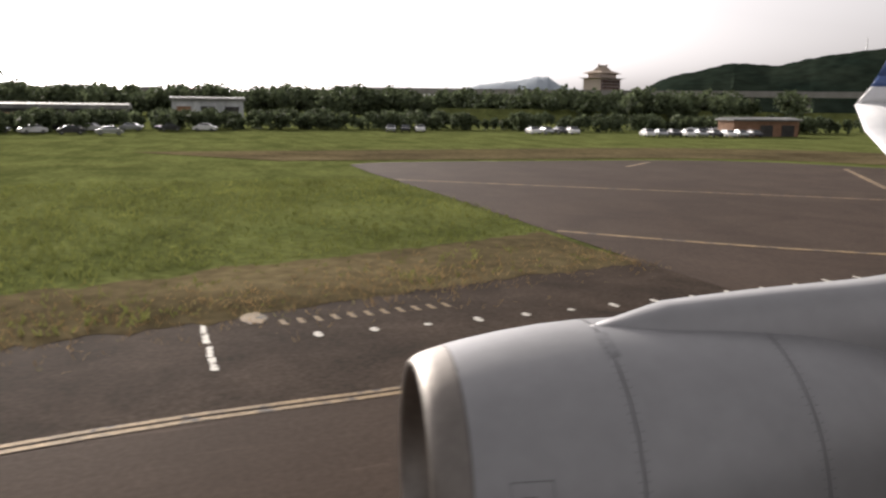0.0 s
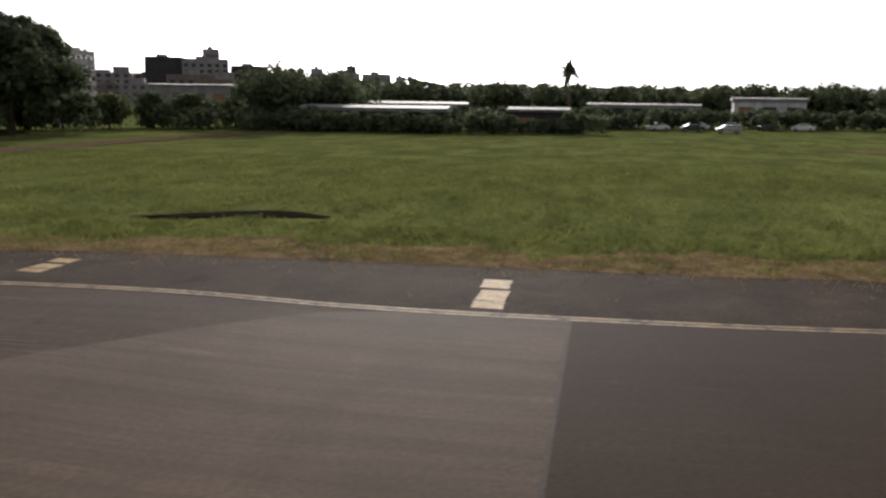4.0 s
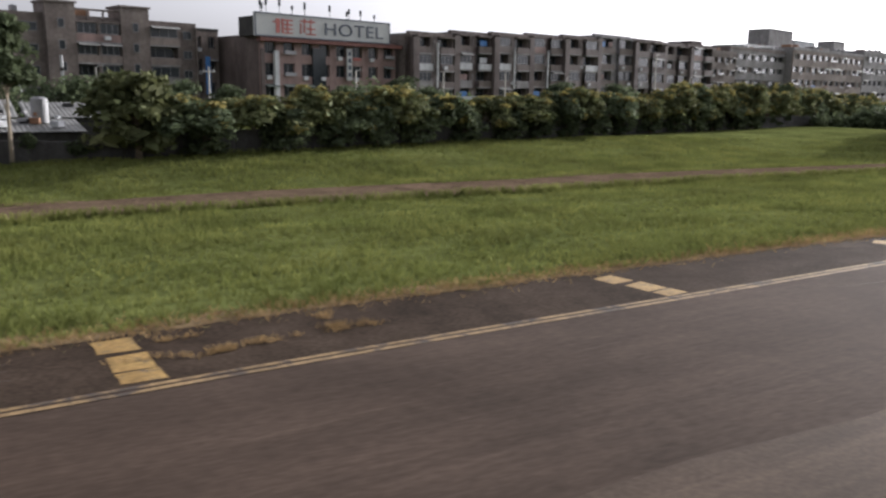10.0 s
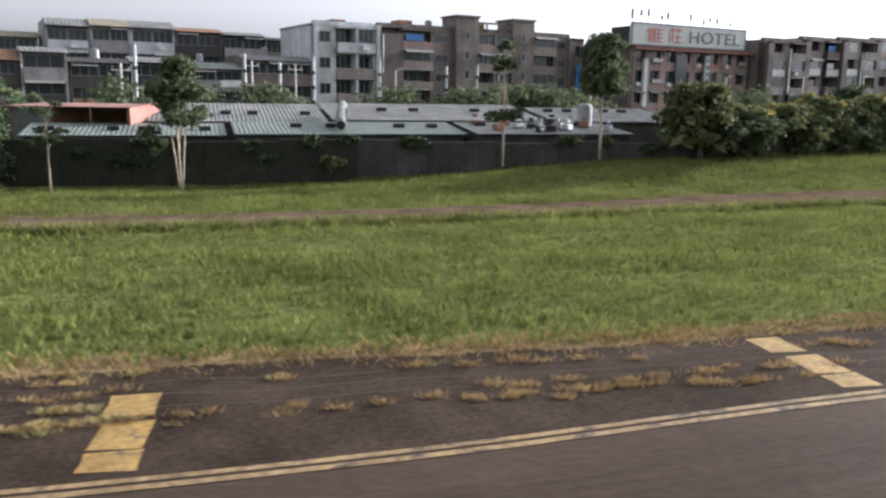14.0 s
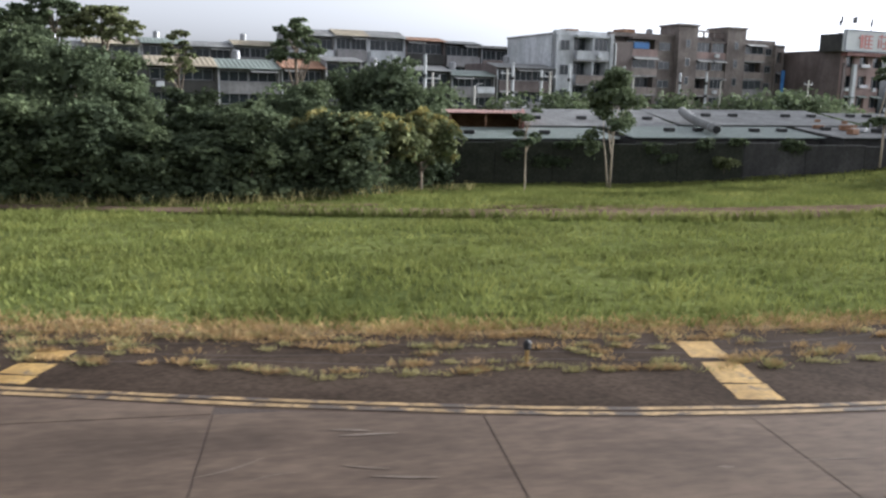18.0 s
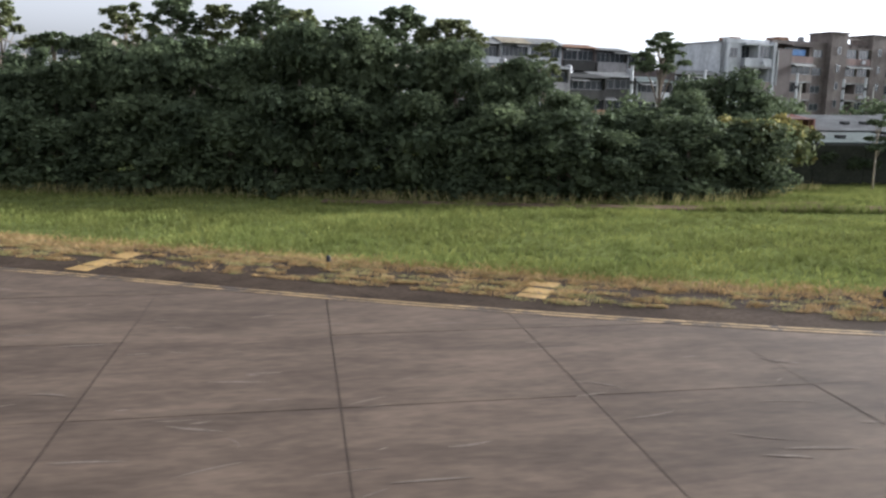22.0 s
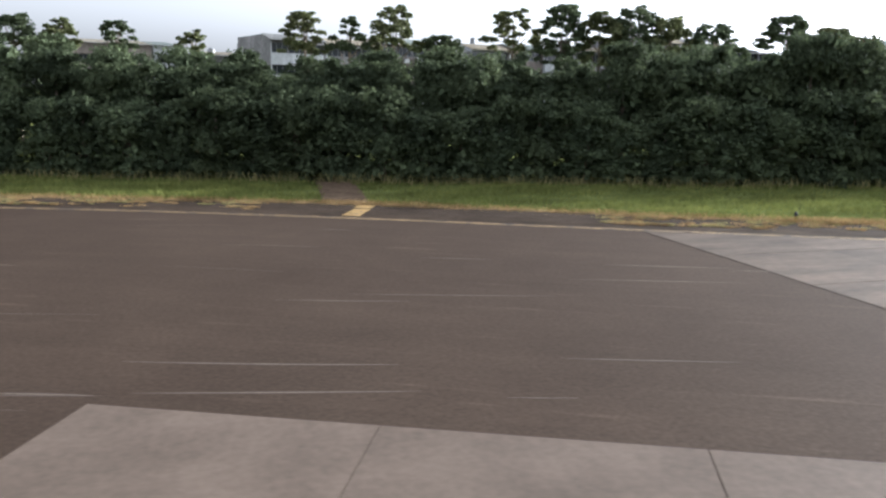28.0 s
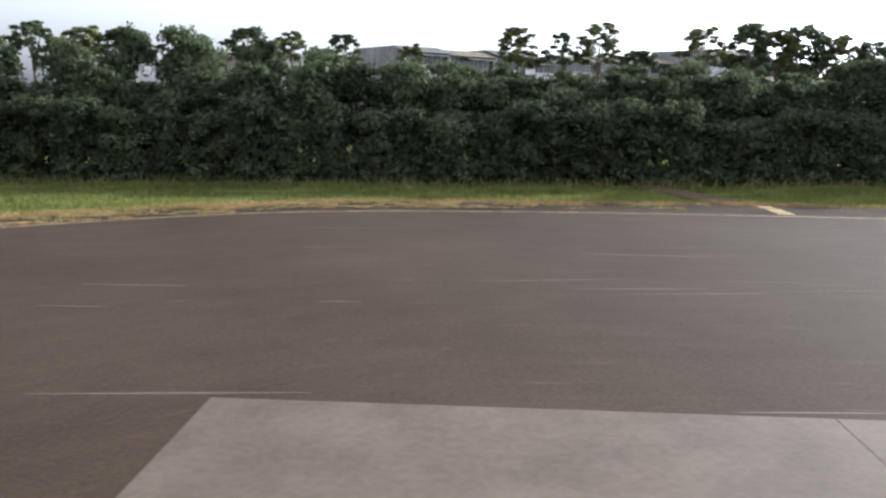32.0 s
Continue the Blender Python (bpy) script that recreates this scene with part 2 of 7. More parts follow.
M = {
    "ground": mat("meadow_soil", (0.0748, 0.0874, 0.0284), (0.1241, 0.137, 0.0461), .16, 1.0, fine=2.2, speck=.35, bump=.5, spec=0, stain=.24, stain_size=.3, stain_stretch=(.35, 1, 1)),
    "asphalt": mat("asphalt", (0.0484, 0.0347, 0.0266), (0.062, 0.0461, 0.0363), .09, .9, fine=9, speck=.2, bump=.2, stretch=(.35, 1, 1), spec=.05, stain=.16, stain_size=.22, streak=.10),
    "asphalt_dark": mat("relaid_asphalt", (0.0407, 0.0284, 0.0209), (0.0533, 0.0382, 0.028), .12, .9, fine=9, speck=.2, bump=.2, spec=.05, stain=.07, stain_size=.22, streak=.04),
    "asphalt_south": mat("old_dark_asphalt", (0.0326, 0.0227, 0.0167), (0.0426, 0.0306, 0.0224), .12, .9, fine=9, speck=.2, bump=.2, spec=.05, stain=.07, stain_size=.22, streak=.04),
    "asphalt_pale": mat("pale_asphalt", (0.0581, 0.0421, 0.0308), (0.0775, 0.0569, 0.042), .12, .9, fine=9, speck=.2, bump=.2, spec=.1, stain=.12, stain_size=.25, streak=.15),
    "shoulder": mat("shoulder_asphalt", (0.0319, 0.023, 0.0172), (0.0504, 0.0373, 0.028), .35, .95, fine=8, speck=.35, bump=.3, spec=.03, stain=.25, stain_size=.5),
    "concrete": mat("slab_concrete", (0.0568, 0.0407, 0.03), (0.0861, 0.0632, 0.0465), .9, .9, fine=6, speck=.2, bump=.2, rand=.09, spec=.15, stretch=(.4, 1, 1), stain=.24, stain_size=.6, stain_stretch=(.28, 1, 1)),
    "pad": mat("pale_concrete", (0.0847, 0.0641, 0.0497), (0.1136, 0.0869, 0.0688), .4, .85, fine=6, speck=.12, bump=.15, rand=.06, spec=.15, stain=.1, stain_size=.4),
    "joint": mat("joint_filler", (.050, .040, .034), (.066, .053, .045), 1, .9, spec=.1),
    "track": mat("perimeter_asphalt", (.085, .062, .043), (.12, .088, .062), .5, 1.0, fine=4, speck=.3, bump=.4, spec=0, stain=.25, stain_size=.6),
    "thatch": mat("dry_thatch", (.105, .078, .046), (.175, .13, .074), .8, 1.0, fine=5, speck=.45, bump=.6, spec=0, stain=.25, stain_size=.8),
    "wet_soil": mat("wet_dark_soil", (.012, .0105, .009), (.022, .019, .016), .8, .95, fine=4, speck=.3, bump=.4, spec=0),
    "dry_meadow": mat("parched_meadow", (.078, .064, .038), (.125, .102, .056), .1, 1.0, fine=1.5, speck=.35, bump=.5, spec=0, stain=.3, stain_size=.12, stain_stretch=(1, .5, 1)),
    "soil": mat("bare_soil", (.10, .075, .048), (.16, .12, .075), .5, 1.0, fine=5, speck=.3, bump=.5, spec=0),
    "yellow": mat("worn_yellow_paint", (0.2227, 0.1357, 0.0385), (0.28, 0.1844, 0.0593), 1.2, .8, fine=7, speck=.3, bump=.1, stain=.2, stain_size=1.6, worn=.22, under=(.11, .08, .05)),
    "line": mat("faded_line_paint", (0.171, 0.1161, 0.053), (0.243, 0.1677, 0.0819), 1.0, .8, fine=7, speck=.35, bump=.1, stain=.22, stain_size=1.2, worn=.4, worn_size=1.1),
    "white_line": mat("worn_white_paint", (0.440, 0.416, 0.360), (0.560, 0.528, 0.464), 1.5, .7, fine=8, speck=.25, bump=.1, worn=.3, worn_size=3),
    "pale_streak": mat("scuffed_streak", (.092, .073, .060), (.125, .102, .085), .8, .95, fine=12, spec=.1),
    "blade": mat("grass_blade", (0.1198, 0.1393, 0.0403), (0.1938, 0.2036, 0.0613), .3, .9, fine=.8, speck=.15, bump=0, island=.06, translucent=.3, spec=.03, stain=.26, stain_size=.35, stain_stretch=(.35, 1, 1)),
    "seed": mat("seed_grass", (.20, .19, .08), (.32, .28, .13), .5, .95, fine=1, bump=0, island=.35, translucent=.3, spec=.03),
    "straw": mat("dry_grass", (.25, .168, .080), (.36, .255, .122), .5, .95, fine=1, bump=0, island=.3, translucent=.25, spec=.03),
    "leaf": mat("leaf", (0.0626, 0.0805, 0.0468), (0.1224, 0.1464, 0.0754), .35, .75, fine=1.3, bump=0, island=.32, rand=.15, spec=.07, translucent=.34),
    "leaf_yellow": mat("bright_leaf", (0.0907, 0.1092, 0.0492), (0.1613, 0.1658, 0.0756), .5, .75, fine=1.5, bump=0, island=.4, rand=.15, spec=.1, translucent=.3),
    # yellow stands for sunlight on the outer leaves, put into their colour
    "leaf_tip": mat("young_leaf", (.16, .15, .05), (.27, .23, .08), .6, .75, fine=1.5, bump=0, island=.35, rand=.1, spec=.1, translucent=.35),
    "leaf_dark": mat("dark_leaf", (0.049, 0.0634, 0.0377), (0.0898, 0.1098, 0.0572), .35, .75, fine=1.3, bump=0, island=.32, rand=.15, spec=.06, translucent=.3),
    "bark": mat("bark", (.10, .08, .06), (.2, .16, .12), 3, .9, fine=14, bump=.6),
    "bark_pale": mat("pale_bark", (.30, .25, .19), (.42, .36, .28), 3, .9, fine=14, bump=.5),
    "tan": mat("tan_render", (0.117, 0.0984, 0.0893), (0.1755, 0.1509, 0.1372), .25, .9, fine=2, speck=.2, bump=.1, stain=.22, stain_size=.5, stain_stretch=(1, 1, .22)),
    "grey": mat("grey_render", (0.177, 0.172, 0.172), (0.260, 0.250, 0.250), .25, .9, fine=2, speck=.2, bump=.1, stain=.22, stain_size=.5, stain_stretch=(1, 1, .22)),
    "white_wall": mat("white_render", (0.369, 0.380, 0.398), (0.506, 0.516, 0.525), .3, .85, fine=2, speck=.15, bump=.1, stain=.22, stain_size=.5, stain_stretch=(1, 1, .22)),
    "brown": mat("brown_tile_wall", (0.0874, 0.0693, 0.0634), (0.1288, 0.1049, 0.0978), .5, .7, fine=8, speck=.2, bump=.1, stain=.22, stain_size=.5, stain_stretch=(1, 1, .22)),
    "pink": mat("pink_tile_wall", (0.1982, 0.1393, 0.1251), (0.261, 0.1898, 0.1746), .4, .8, fine=5, speck=.15, bump=.1, stain=.22, stain_size=.5, stain_stretch=(1, 1, .22)),
    "dark_wall": mat("sooty_wall", (0.032, 0.031, 0.030), (0.056, 0.054, 0.050), .5, .9, fine=5, speck=.25, bump=.3, stain=.22, stain_size=.5, stain_stretch=(1, 1, .22)),
    "ivy": mat("creeper_wall", (0.017, 0.019, 0.013), (0.030, 0.032, 0.022), .9, .95, fine=6, speck=.4, bump=.8),
    "glass": mat("window_glass", (.02, .025, .03), (.035, .04, .045), .5, .12, fine=2, bump=0, speck=.1, spec=.6),
    "frame": mat("aluminium_frame", (0.217, 0.217, 0.2232), (0.279, 0.279, 0.2852), 2, .45, .6, fine=20, bump=0),
    "metal_roof": mat("weathered_metal_roof", (.135, .135, .132), (.21, .21, .205), .3, .75, .0, fine=2, speck=.2, bump=.1, spec=.2, stain=.2, stain_size=.4),
    "cream_roof": mat("cream_sheet_roof", (.21, .18, .13), (.28, .245, .18), .4, .7, fine=2, speck=.15, bump=.1, spec=.2, stain=.2, stain_size=.5),
    "tan_band": mat("tan_parapet", (0.1726, 0.1452, 0.1296), (0.2355, 0.2015, 0.1827), .3, .9, fine=2, speck=.15, bump=.1, stain=.2, stain_size=.6, stain_stretch=(1, 1, .25)),
    "metal_roof_g": mat("green_grey_metal_roof", (.125, .148, .132), (.18, .205, .185), .3, .6, .2, fine=2, speck=.2, bump=.1),
    "metal_roof_r": mat("faded_red_metal_roof", (.25, .11, .09), (.33, .16, .13), .5, .75, .0, fine=2, speck=.15, bump=.1, spec=.2),
    "pink_roof": mat("faded_pinkish_roof", (.16, .085, .072), (.22, .13, .11), .5, .75, .0, fine=2, speck=.2, bump=.1, spec=.2, stain=.2, stain_size=.5),
    "rust": mat("rusty_sheet", (.16, .085, .05), (.27, .16, .10), .9, .85, fine=6, speck=.3, bump=.2),
    "sign": mat("sign_panel", (.36, .37, .37), (.44, .45, .44), .4, .6, fine=5, speck=.06, bump=.03),
    "sign_blue": mat("sign_dark_letters", (.055, .065, .09), (.075, .085, .115), 1, .6, bump=0),
    "sign_red": mat("sign_red_strokes", (0.288, 0.085, 0.075), (0.352, 0.12, 0.1), 1, .6, bump=0),
    "red_trim": mat("red_canopy", (.14, .065, .055), (.20, .095, .08), .8, .7, bump=.05),
    "black": mat("black_plastic", (.015, .015, .016), (.03, .03, .03), 3, .6, bump=0),
    "pole": mat("galvanised_pole", (.36, .36, .36), (.48, .48, .47), 2, .5, .5, bump=.05),
    "pole_c": mat("concrete_pole", (.42, .40, .37), (.52, .50, .46), 2, .8, bump=.1),
    "blue": mat("blue_sign_board", (.05, .14, .36), (.08, .2, .45), 1, .5, bump=0),
    "nacelle": mat("painted_cowl", (0.238, 0.238, 0.244), (0.277, 0.277, 0.284), .6, .42, .1, fine=5, speck=.06, bump=.02, spec=.4),
    "seam": mat("panel_gap", (.10, .10, .105), (.14, .14, .145), 3, .7, bump=0),
    "lip": mat("bare_metal_lip", (0.15, 0.138, 0.125), (0.22, 0.20, 0.18), .8, .5, .8, fine=9, speck=.1, bump=.02),
    "liner": mat("intake_liner", (.04, .04, .042), (.06, .06, .062), 2, .6, bump=.05),
    "wing": mat("wing_paint", (.62, .62, .63), (.70, .70, .70), .7, .35, .1, fine=5, speck=.06, bump=.02, spec=.5),
    "navy": mat("blue_winglet_paint", (.05, .09, .24), (.07, .12, .30), .7, .35, fine=5, speck=.05, bump=0, spec=.5),
    "tyre": mat("tyre_rubber", (.02, .02, .02), (.035, .035, .035), 5, .85, bump=.1),
    "car_white": mat("white_car_paint", (.62, .62, .62), (.7, .7, .7), 1, .2, .1, bump=0, speck=.03, spec=.6),
    "car_silver": mat("silver_car_paint", (.35, .36, .37), (.42, .43, .44), 1, .2, .7, bump=0, speck=.03, spec=.6),
    "car_dark": mat("dark_car_paint", (.03, .03, .035), (.05, .05, .055), 1, .2, .3, bump=0, speck=.03, spec=.6),
    "hill": mat("wooded_hill", (0.011, 0.017, 0.013), (0.023, 0.030, 0.021), .012, .95, fine=.06, speck=.45, bump=1.0, spec=0),
    # pale blue of distant haze is mixed into the mountain's base colour
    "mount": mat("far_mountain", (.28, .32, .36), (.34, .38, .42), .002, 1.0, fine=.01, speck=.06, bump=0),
    # pavilion wall and roof tiles, both lightened to carry the haze of distance
    "temple_wall": mat("cream_wall", (.46, .39, .35), (.52, .45, .41), .05, .85, fine=.5, speck=.08, bump=0, spec=.1),
    "temple_roof": mat("golden_tile_roof", (.32, .26, .21), (.40, .33, .26), .1, .8, fine=.8, speck=.12, bump=0, spec=.1),
    "viaduct": mat("viaduct_concrete", (.22, .21, .20), (.29, .28, .27), .05, .85, fine=.8, speck=.1, bump=.05),
}


# ---------------------------------------------------------------- mesh helpers
class Shape:
    """Collects vertices and faces of one mesh."""

    def __init__(self):
        self.v, self.f = [], []

    def add(self, verts, faces, m=None):
        k = len(self.v)
        self.v += [tuple(m @ Vector(p)) if m else tuple(p) for p in verts]
        self.f += [tuple(k + i for i in fc) for fc in faces]
        return self

    def box(self, x0, x1, y0, y1, z0, z1, bevel=0.0, m=None):
        if not bevel:
            v = [(x, y, z) for z in (z0, z1) for y in (y0, y1) for x in (x0, x1)]
            return self.add(v, [(0, 2, 3, 1), (4, 5, 7, 6), (0, 1, 5, 4), (1, 3, 7, 5), (3, 2, 6, 7), (2, 0, 4, 6)], m)
        b = min(bevel, .45 * min(abs(x1 - x0), abs(y1 - y0), abs(z1 - z0)))
        ring = [(x0 + b, y0), (x1 - b, y0), (x1, y0 + b), (x1, y1 - b), (x1 - b, y1), (x0 + b, y1), (x0, y1 - b), (x0, y0 + b)]
        cx, cy = (x0 + x1) / 2, (y0 + y1) / 2
        sh = lambda p: (p[0] + (b if p[0] < cx else -b), p[1] + (b if p[1] < cy else -b))
        lev = [[(*sh(p), z0) for p in ring], [(*p, z0 + b) for p in ring], [(*p, z1 - b) for p in ring], [(*sh(p), z1) for p in ring]]
        v = [p for r in lev for p in r]
        f = [tuple(range(7, -1, -1)), tuple(range(24, 32))]
        for k in range(3):
            for i in range(8):
                j = (i + 1) % 8
                f.append((8 * k + i, 8 * k + j, 8 * k + 8 + j, 8 * k + 8 + i))
        return self.add(v, f, m)

    def tube(self, pts, radii, sides=8, cap=True):
        k, n = len(self.v), len(pts)
        for i, (p, r) in enumerate(zip(pts, radii)):
            a = Vector(pts[max(i - 1, 0)])
            b = Vector(pts[min(i + 1, n - 1)])
            d = (b - a).normalized()
            s = d.cross(Vector((0, 0, 1)) if abs(d.z) < .95 else Vector((1, 0, 0))).normalized()
            t = d.cross(s)
            for q in range(sides):
                w = 2 * math.pi * q / sides
                self.v.append(tuple(Vector(p) + r * (math.cos(w) * s + math.sin(w) * t)))
        for i in range(n - 1):
            for q in range(sides):
                p = (q + 1) % sides
                self.f.append((k + i * sides + q, k + (i + 1) * sides + q, k + (i + 1) * sides + p, k + i * sides + p))
        if cap:
            self.f.append(tuple(k + q for q in range(sides)))
            self.f.append(tuple(k + (n - 1) * sides + q for q in reversed(range(sides))))
        return self

    def lathe(self, prof, axis_y=0.0, axis_z=0.0, sides=48):
        """Turns (x, radius) round an axis along x."""
        k = len(self.v)
        for x, r in prof:
            for q in range(sides):
                w = 2 * math.pi * q / sides
                self.v.append((x, axis_y + r * math.cos(w), axis_z + r * math.sin(w)))
        for i in range(len(prof) - 1):
            for q in range(sides):
                p = (q + 1) % sides
                self.f.append((k + i * sides + q, k + i * sides + p, k + (i + 1) * sides + p, k + (i + 1) * sides + q))
        return self

    def data(self, name, smooth=False):
        me = bpy.data.meshes.new(name)
        me.from_pydata(self.v, [], self.f)
        me.update()
        if smooth:
            me.polygons.foreach_set("use_smooth", [True] * len(me.polygons))
        return me


def part(name, shape, material, parent=None, label="", smooth=False, m=None):
    """One mesh object, under a thing or under a part."""
    me = shape if isinstance(shape, bpy.types.Mesh) else shape.data(name, smooth)
    if not me.materials:
        me.materials.append(M[material])
    ob = new(name, me)
    if parent:
        ob.parent = parent
    if m is not None:
        ob.matrix_basis = m
    return tagged(ob, label=label)


def root(name, m, label, category, group="", kind=""):
    ob = new(name)
    ob.empty_display_size = .2
    ob.matrix_basis = m
    return tagged(ob, label, category, group, kind)


def quads(name, corners, material):
    """A mesh of loose four-cornered pieces from an array (n, 4, 3)."""
    me = bpy.data.meshes.new(name)
    n = len(corners)
    me.vertices.add(4 * n)
    me.vertices.foreach_set("co", np.ascontiguousarray(corners, dtype=np.float32).ravel())
    me.loops.add(4 * n)
    me.loops.foreach_set("vertex_index", np.arange(4 * n, dtype=np.int32))
    me.polygons.add(n)
    me.polygons.foreach_set("loop_start", np.arange(0, 4 * n, 4, dtype=np.int32))
    me.update(calc_edges=True)
    me.validate()
    me.materials.append(M[material])
    return me


def spline(pts, step=1.5):
    """A smooth line (Catmull-Rom) through points of the plan."""
    P = [np.array(p, float) for p in pts]
    P = [2 * P[0] - P[1]] + P + [2 * P[-1] - P[-2]]
    out = []
    for a, b, c, d in zip(P, P[1:], P[2:], P[3:]):
        n = max(2, int(np.linalg.norm(c - b) / step))
        for k in range(n):
            t = k / n
            out.append(.5 * (2 * b + (c - a) * t + (2 * a - 5 * b + 4 * c - d) * t * t + (3 * b - a - 3 * c + d) * t ** 3))
    out.append(P[-2])
    return np.array(out)


def offset(line, d):
    """The line moved to its left by d."""
    t = np.gradient(line, axis=0)
    t /= np.linalg.norm(t, axis=1)[:, None]
    return line + d * np.stack([-t[:, 1], t[:, 0]], 1)


def smooth01(t):
    t = np.clip(t, 0, 1)
    return t * t * (3 - 2 * t)


# ---------------------------------------------------------------- plan of the ground
EDGE = spline([(123, -58), (120.8, -47), (119.9, -40), (117.4, -30), (115.6, -22), (114.4, -12), (114.4, -6), (113.7, 0), (112.6, 5),
               (109.6, 10), (104.8, 14.6), (99, 17.4), (91, 17.3), (79.6, 16.5), (70, 15.85), (61.5, 15.1), (54.6, 14.55), (47.8, 14.05), (40.4, 13.35), (32, 13.1),
               (21, 13.3), (14.2, 14.35), (7, 16.1), (0, 17.8), (-11, 22.2), (-20.5, 26.9), (-30, 31.2), (-37.5, 34.8), (-48.3, 40.1),
               (-60, 45.0), (-70, 48.0), (-78, 48.2), (-90, 45.5), (-105, 41), (-130, 34)])
GRASS = spline([(131.5, -57.5), (129, -48), (127, -42), (125.6, -37), (123.6, -31), (121.5, -21), (120, -9), (118.5, 1.5), (114.6, 10.6),
                (109.3, 16.4), (102, 20.2), (90, 20.8), (79.7, 20.1), (70, 19.6), (58, 18.6), (48, 18.1), (40, 18.3), (30, 18.4),
                (22, 18.3), (12, 19.2), (5, 20.6), (-2, 22.9), (-10.4, 27.0), (-20.4, 31.8), (-32, 36.9), (-45, 43.5),
                (-55, 47.6), (-65, 51.0), (-73, 52.0), (-86, 49.8), (-105, 45), (-130, 38)])
ROAD3 = spline([(-12, 45.0, .7), (0, 42.3, .8), (8, 40.7, .9), (15.5, 39.8, 1.2), (23.5, 38.5, 1.7), (31.5, 38.0, 1.9), (40, 38.4, 2.0), (47, 39.0, 2.1), (57, 40.3, 2.3), (70, 42.2, 2.9), (80, 42.7, 3.1),
                (91, 42.8, 3.0), (101, 43.3, 3.1), (113, 43.4, 2.9), (124, 43, 2.7), (136, 42.8, 2.6), (165, 42.5, 2.5), (192, 41, 2.4), (230, 34, 2.4)])      # with its half width
ROAD, ROAD_W = ROAD3[:, :2], ROAD3[:, 2]


def ground_z(x, y):
    """Flat field, a shallow dip and a low bank that rises behind the perimeter road."""
    x, y = np.asarray(x, float), np.asarray(y, float)
    h = -.45 * smooth01((x - 13) / 8) + 2.05 * smooth01((x - 36) / 38)
    h = h * (1 - smooth01((x - 165) / 40)) * smooth01((x + 60) / 60)
    w = np.clip(x, 66, 150) - 66
    foot, crest = 45 + .09 * w, 52.5 + .31 * w
    return h * smooth01((y - foot) / (crest - foot))


def tuft_z(x, y):
    """The bank with low uneven hummocks; flat under the pavement."""
    z = ground_z(x, y)
    bump = np.vectorize(lambda p, q: noise.noise((p * .21, q * .21, 1)) + .6 * noise.noise((p * .55, q * .55, 5)))
    field = ((x > -128) & (x < 132) & (y > 14) & (y < 60)).astype(float)
    return z + np.where(field > 0, .07 * bump(x, y) - .045, -.03)


def sheet(name, xs, ys, fz, material):
    X, Y = np.meshgrid(xs, ys)
    Z = fz(X, Y)
    nx, ny = len(xs), len(ys)
    me = bpy.data.meshes.new(name)
    me.from_pydata(np.stack([X, Y, Z], -1).reshape(-1, 3).tolist(), [],
                   [(j * nx + i, j * nx + i + 1, (j + 1) * nx + i + 1, (j + 1) * nx + i) for j in range(ny - 1) for i in range(nx - 1)])
    me.polygons.foreach_set("use_smooth", [True] * len(me.polygons))
    me.materials.append(M[material])
    return new(name, me)


xs = np.unique(np.concatenate([np.linspace(-4800, -200, 8), np.arange(-200, -128, 6.0), np.arange(-128, 132, 1.3), np.arange(132, 300, 4.0), np.linspace(300, 4800, 10)]))
ys = np.unique(np.concatenate([np.linspace(-4800, -120, 8), np.arange(-120, 14, 4.0), np.arange(14, 62, 1.2), np.arange(62, 100, 3.0), np.linspace(100, 4800, 12)]))
ground = sheet("ground", xs, ys, tuft_z, "ground")
tagged(ground, "flat green airfield meadow with a low bank behind", "grass field", kind="structure")


def strip(a, b, z, name, material, parent=None, label="", under=None):
    """A flat band between two lines of equal length; under: thickness of its skirt."""
    s = Shape()
    n = len(a)
    s.add([(*p, z if np.isscalar(z) else z[i]) for i, p in enumerate(a)] + [(*p, z if np.isscalar(z) else z[i]) for i, p in enumerate(b)],
          [(i, i + 1, n + i + 1, n + i) for i in range(n - 1)])
    ob = part(name, s, material, parent, label)
    me = ob.data
    if me.polygons and me.polygons[0].normal.z < 0:
        me.flip_normals()
    return ob


def resample(line, n):
    d = np.concatenate([[0], np.cumsum(np.linalg.norm(np.diff(line, axis=0), axis=1))])
    t = np.linspace(0, d[-1], n)
    return np.stack([np.interp(t, d, line[:, 0]), np.interp(t, d, line[:, 1])], 1)


# the taxiway: one asphalt sheet from the meadow's edge across to the far side of the camera's way
INNER = spline([(70, -62), (75, -50), (72, -38), (62, -28), (45, -22), (20, -21), (0, -21), (-30, -20), (-60, -18), (-100, -14), (-130, -10)])
na = 160


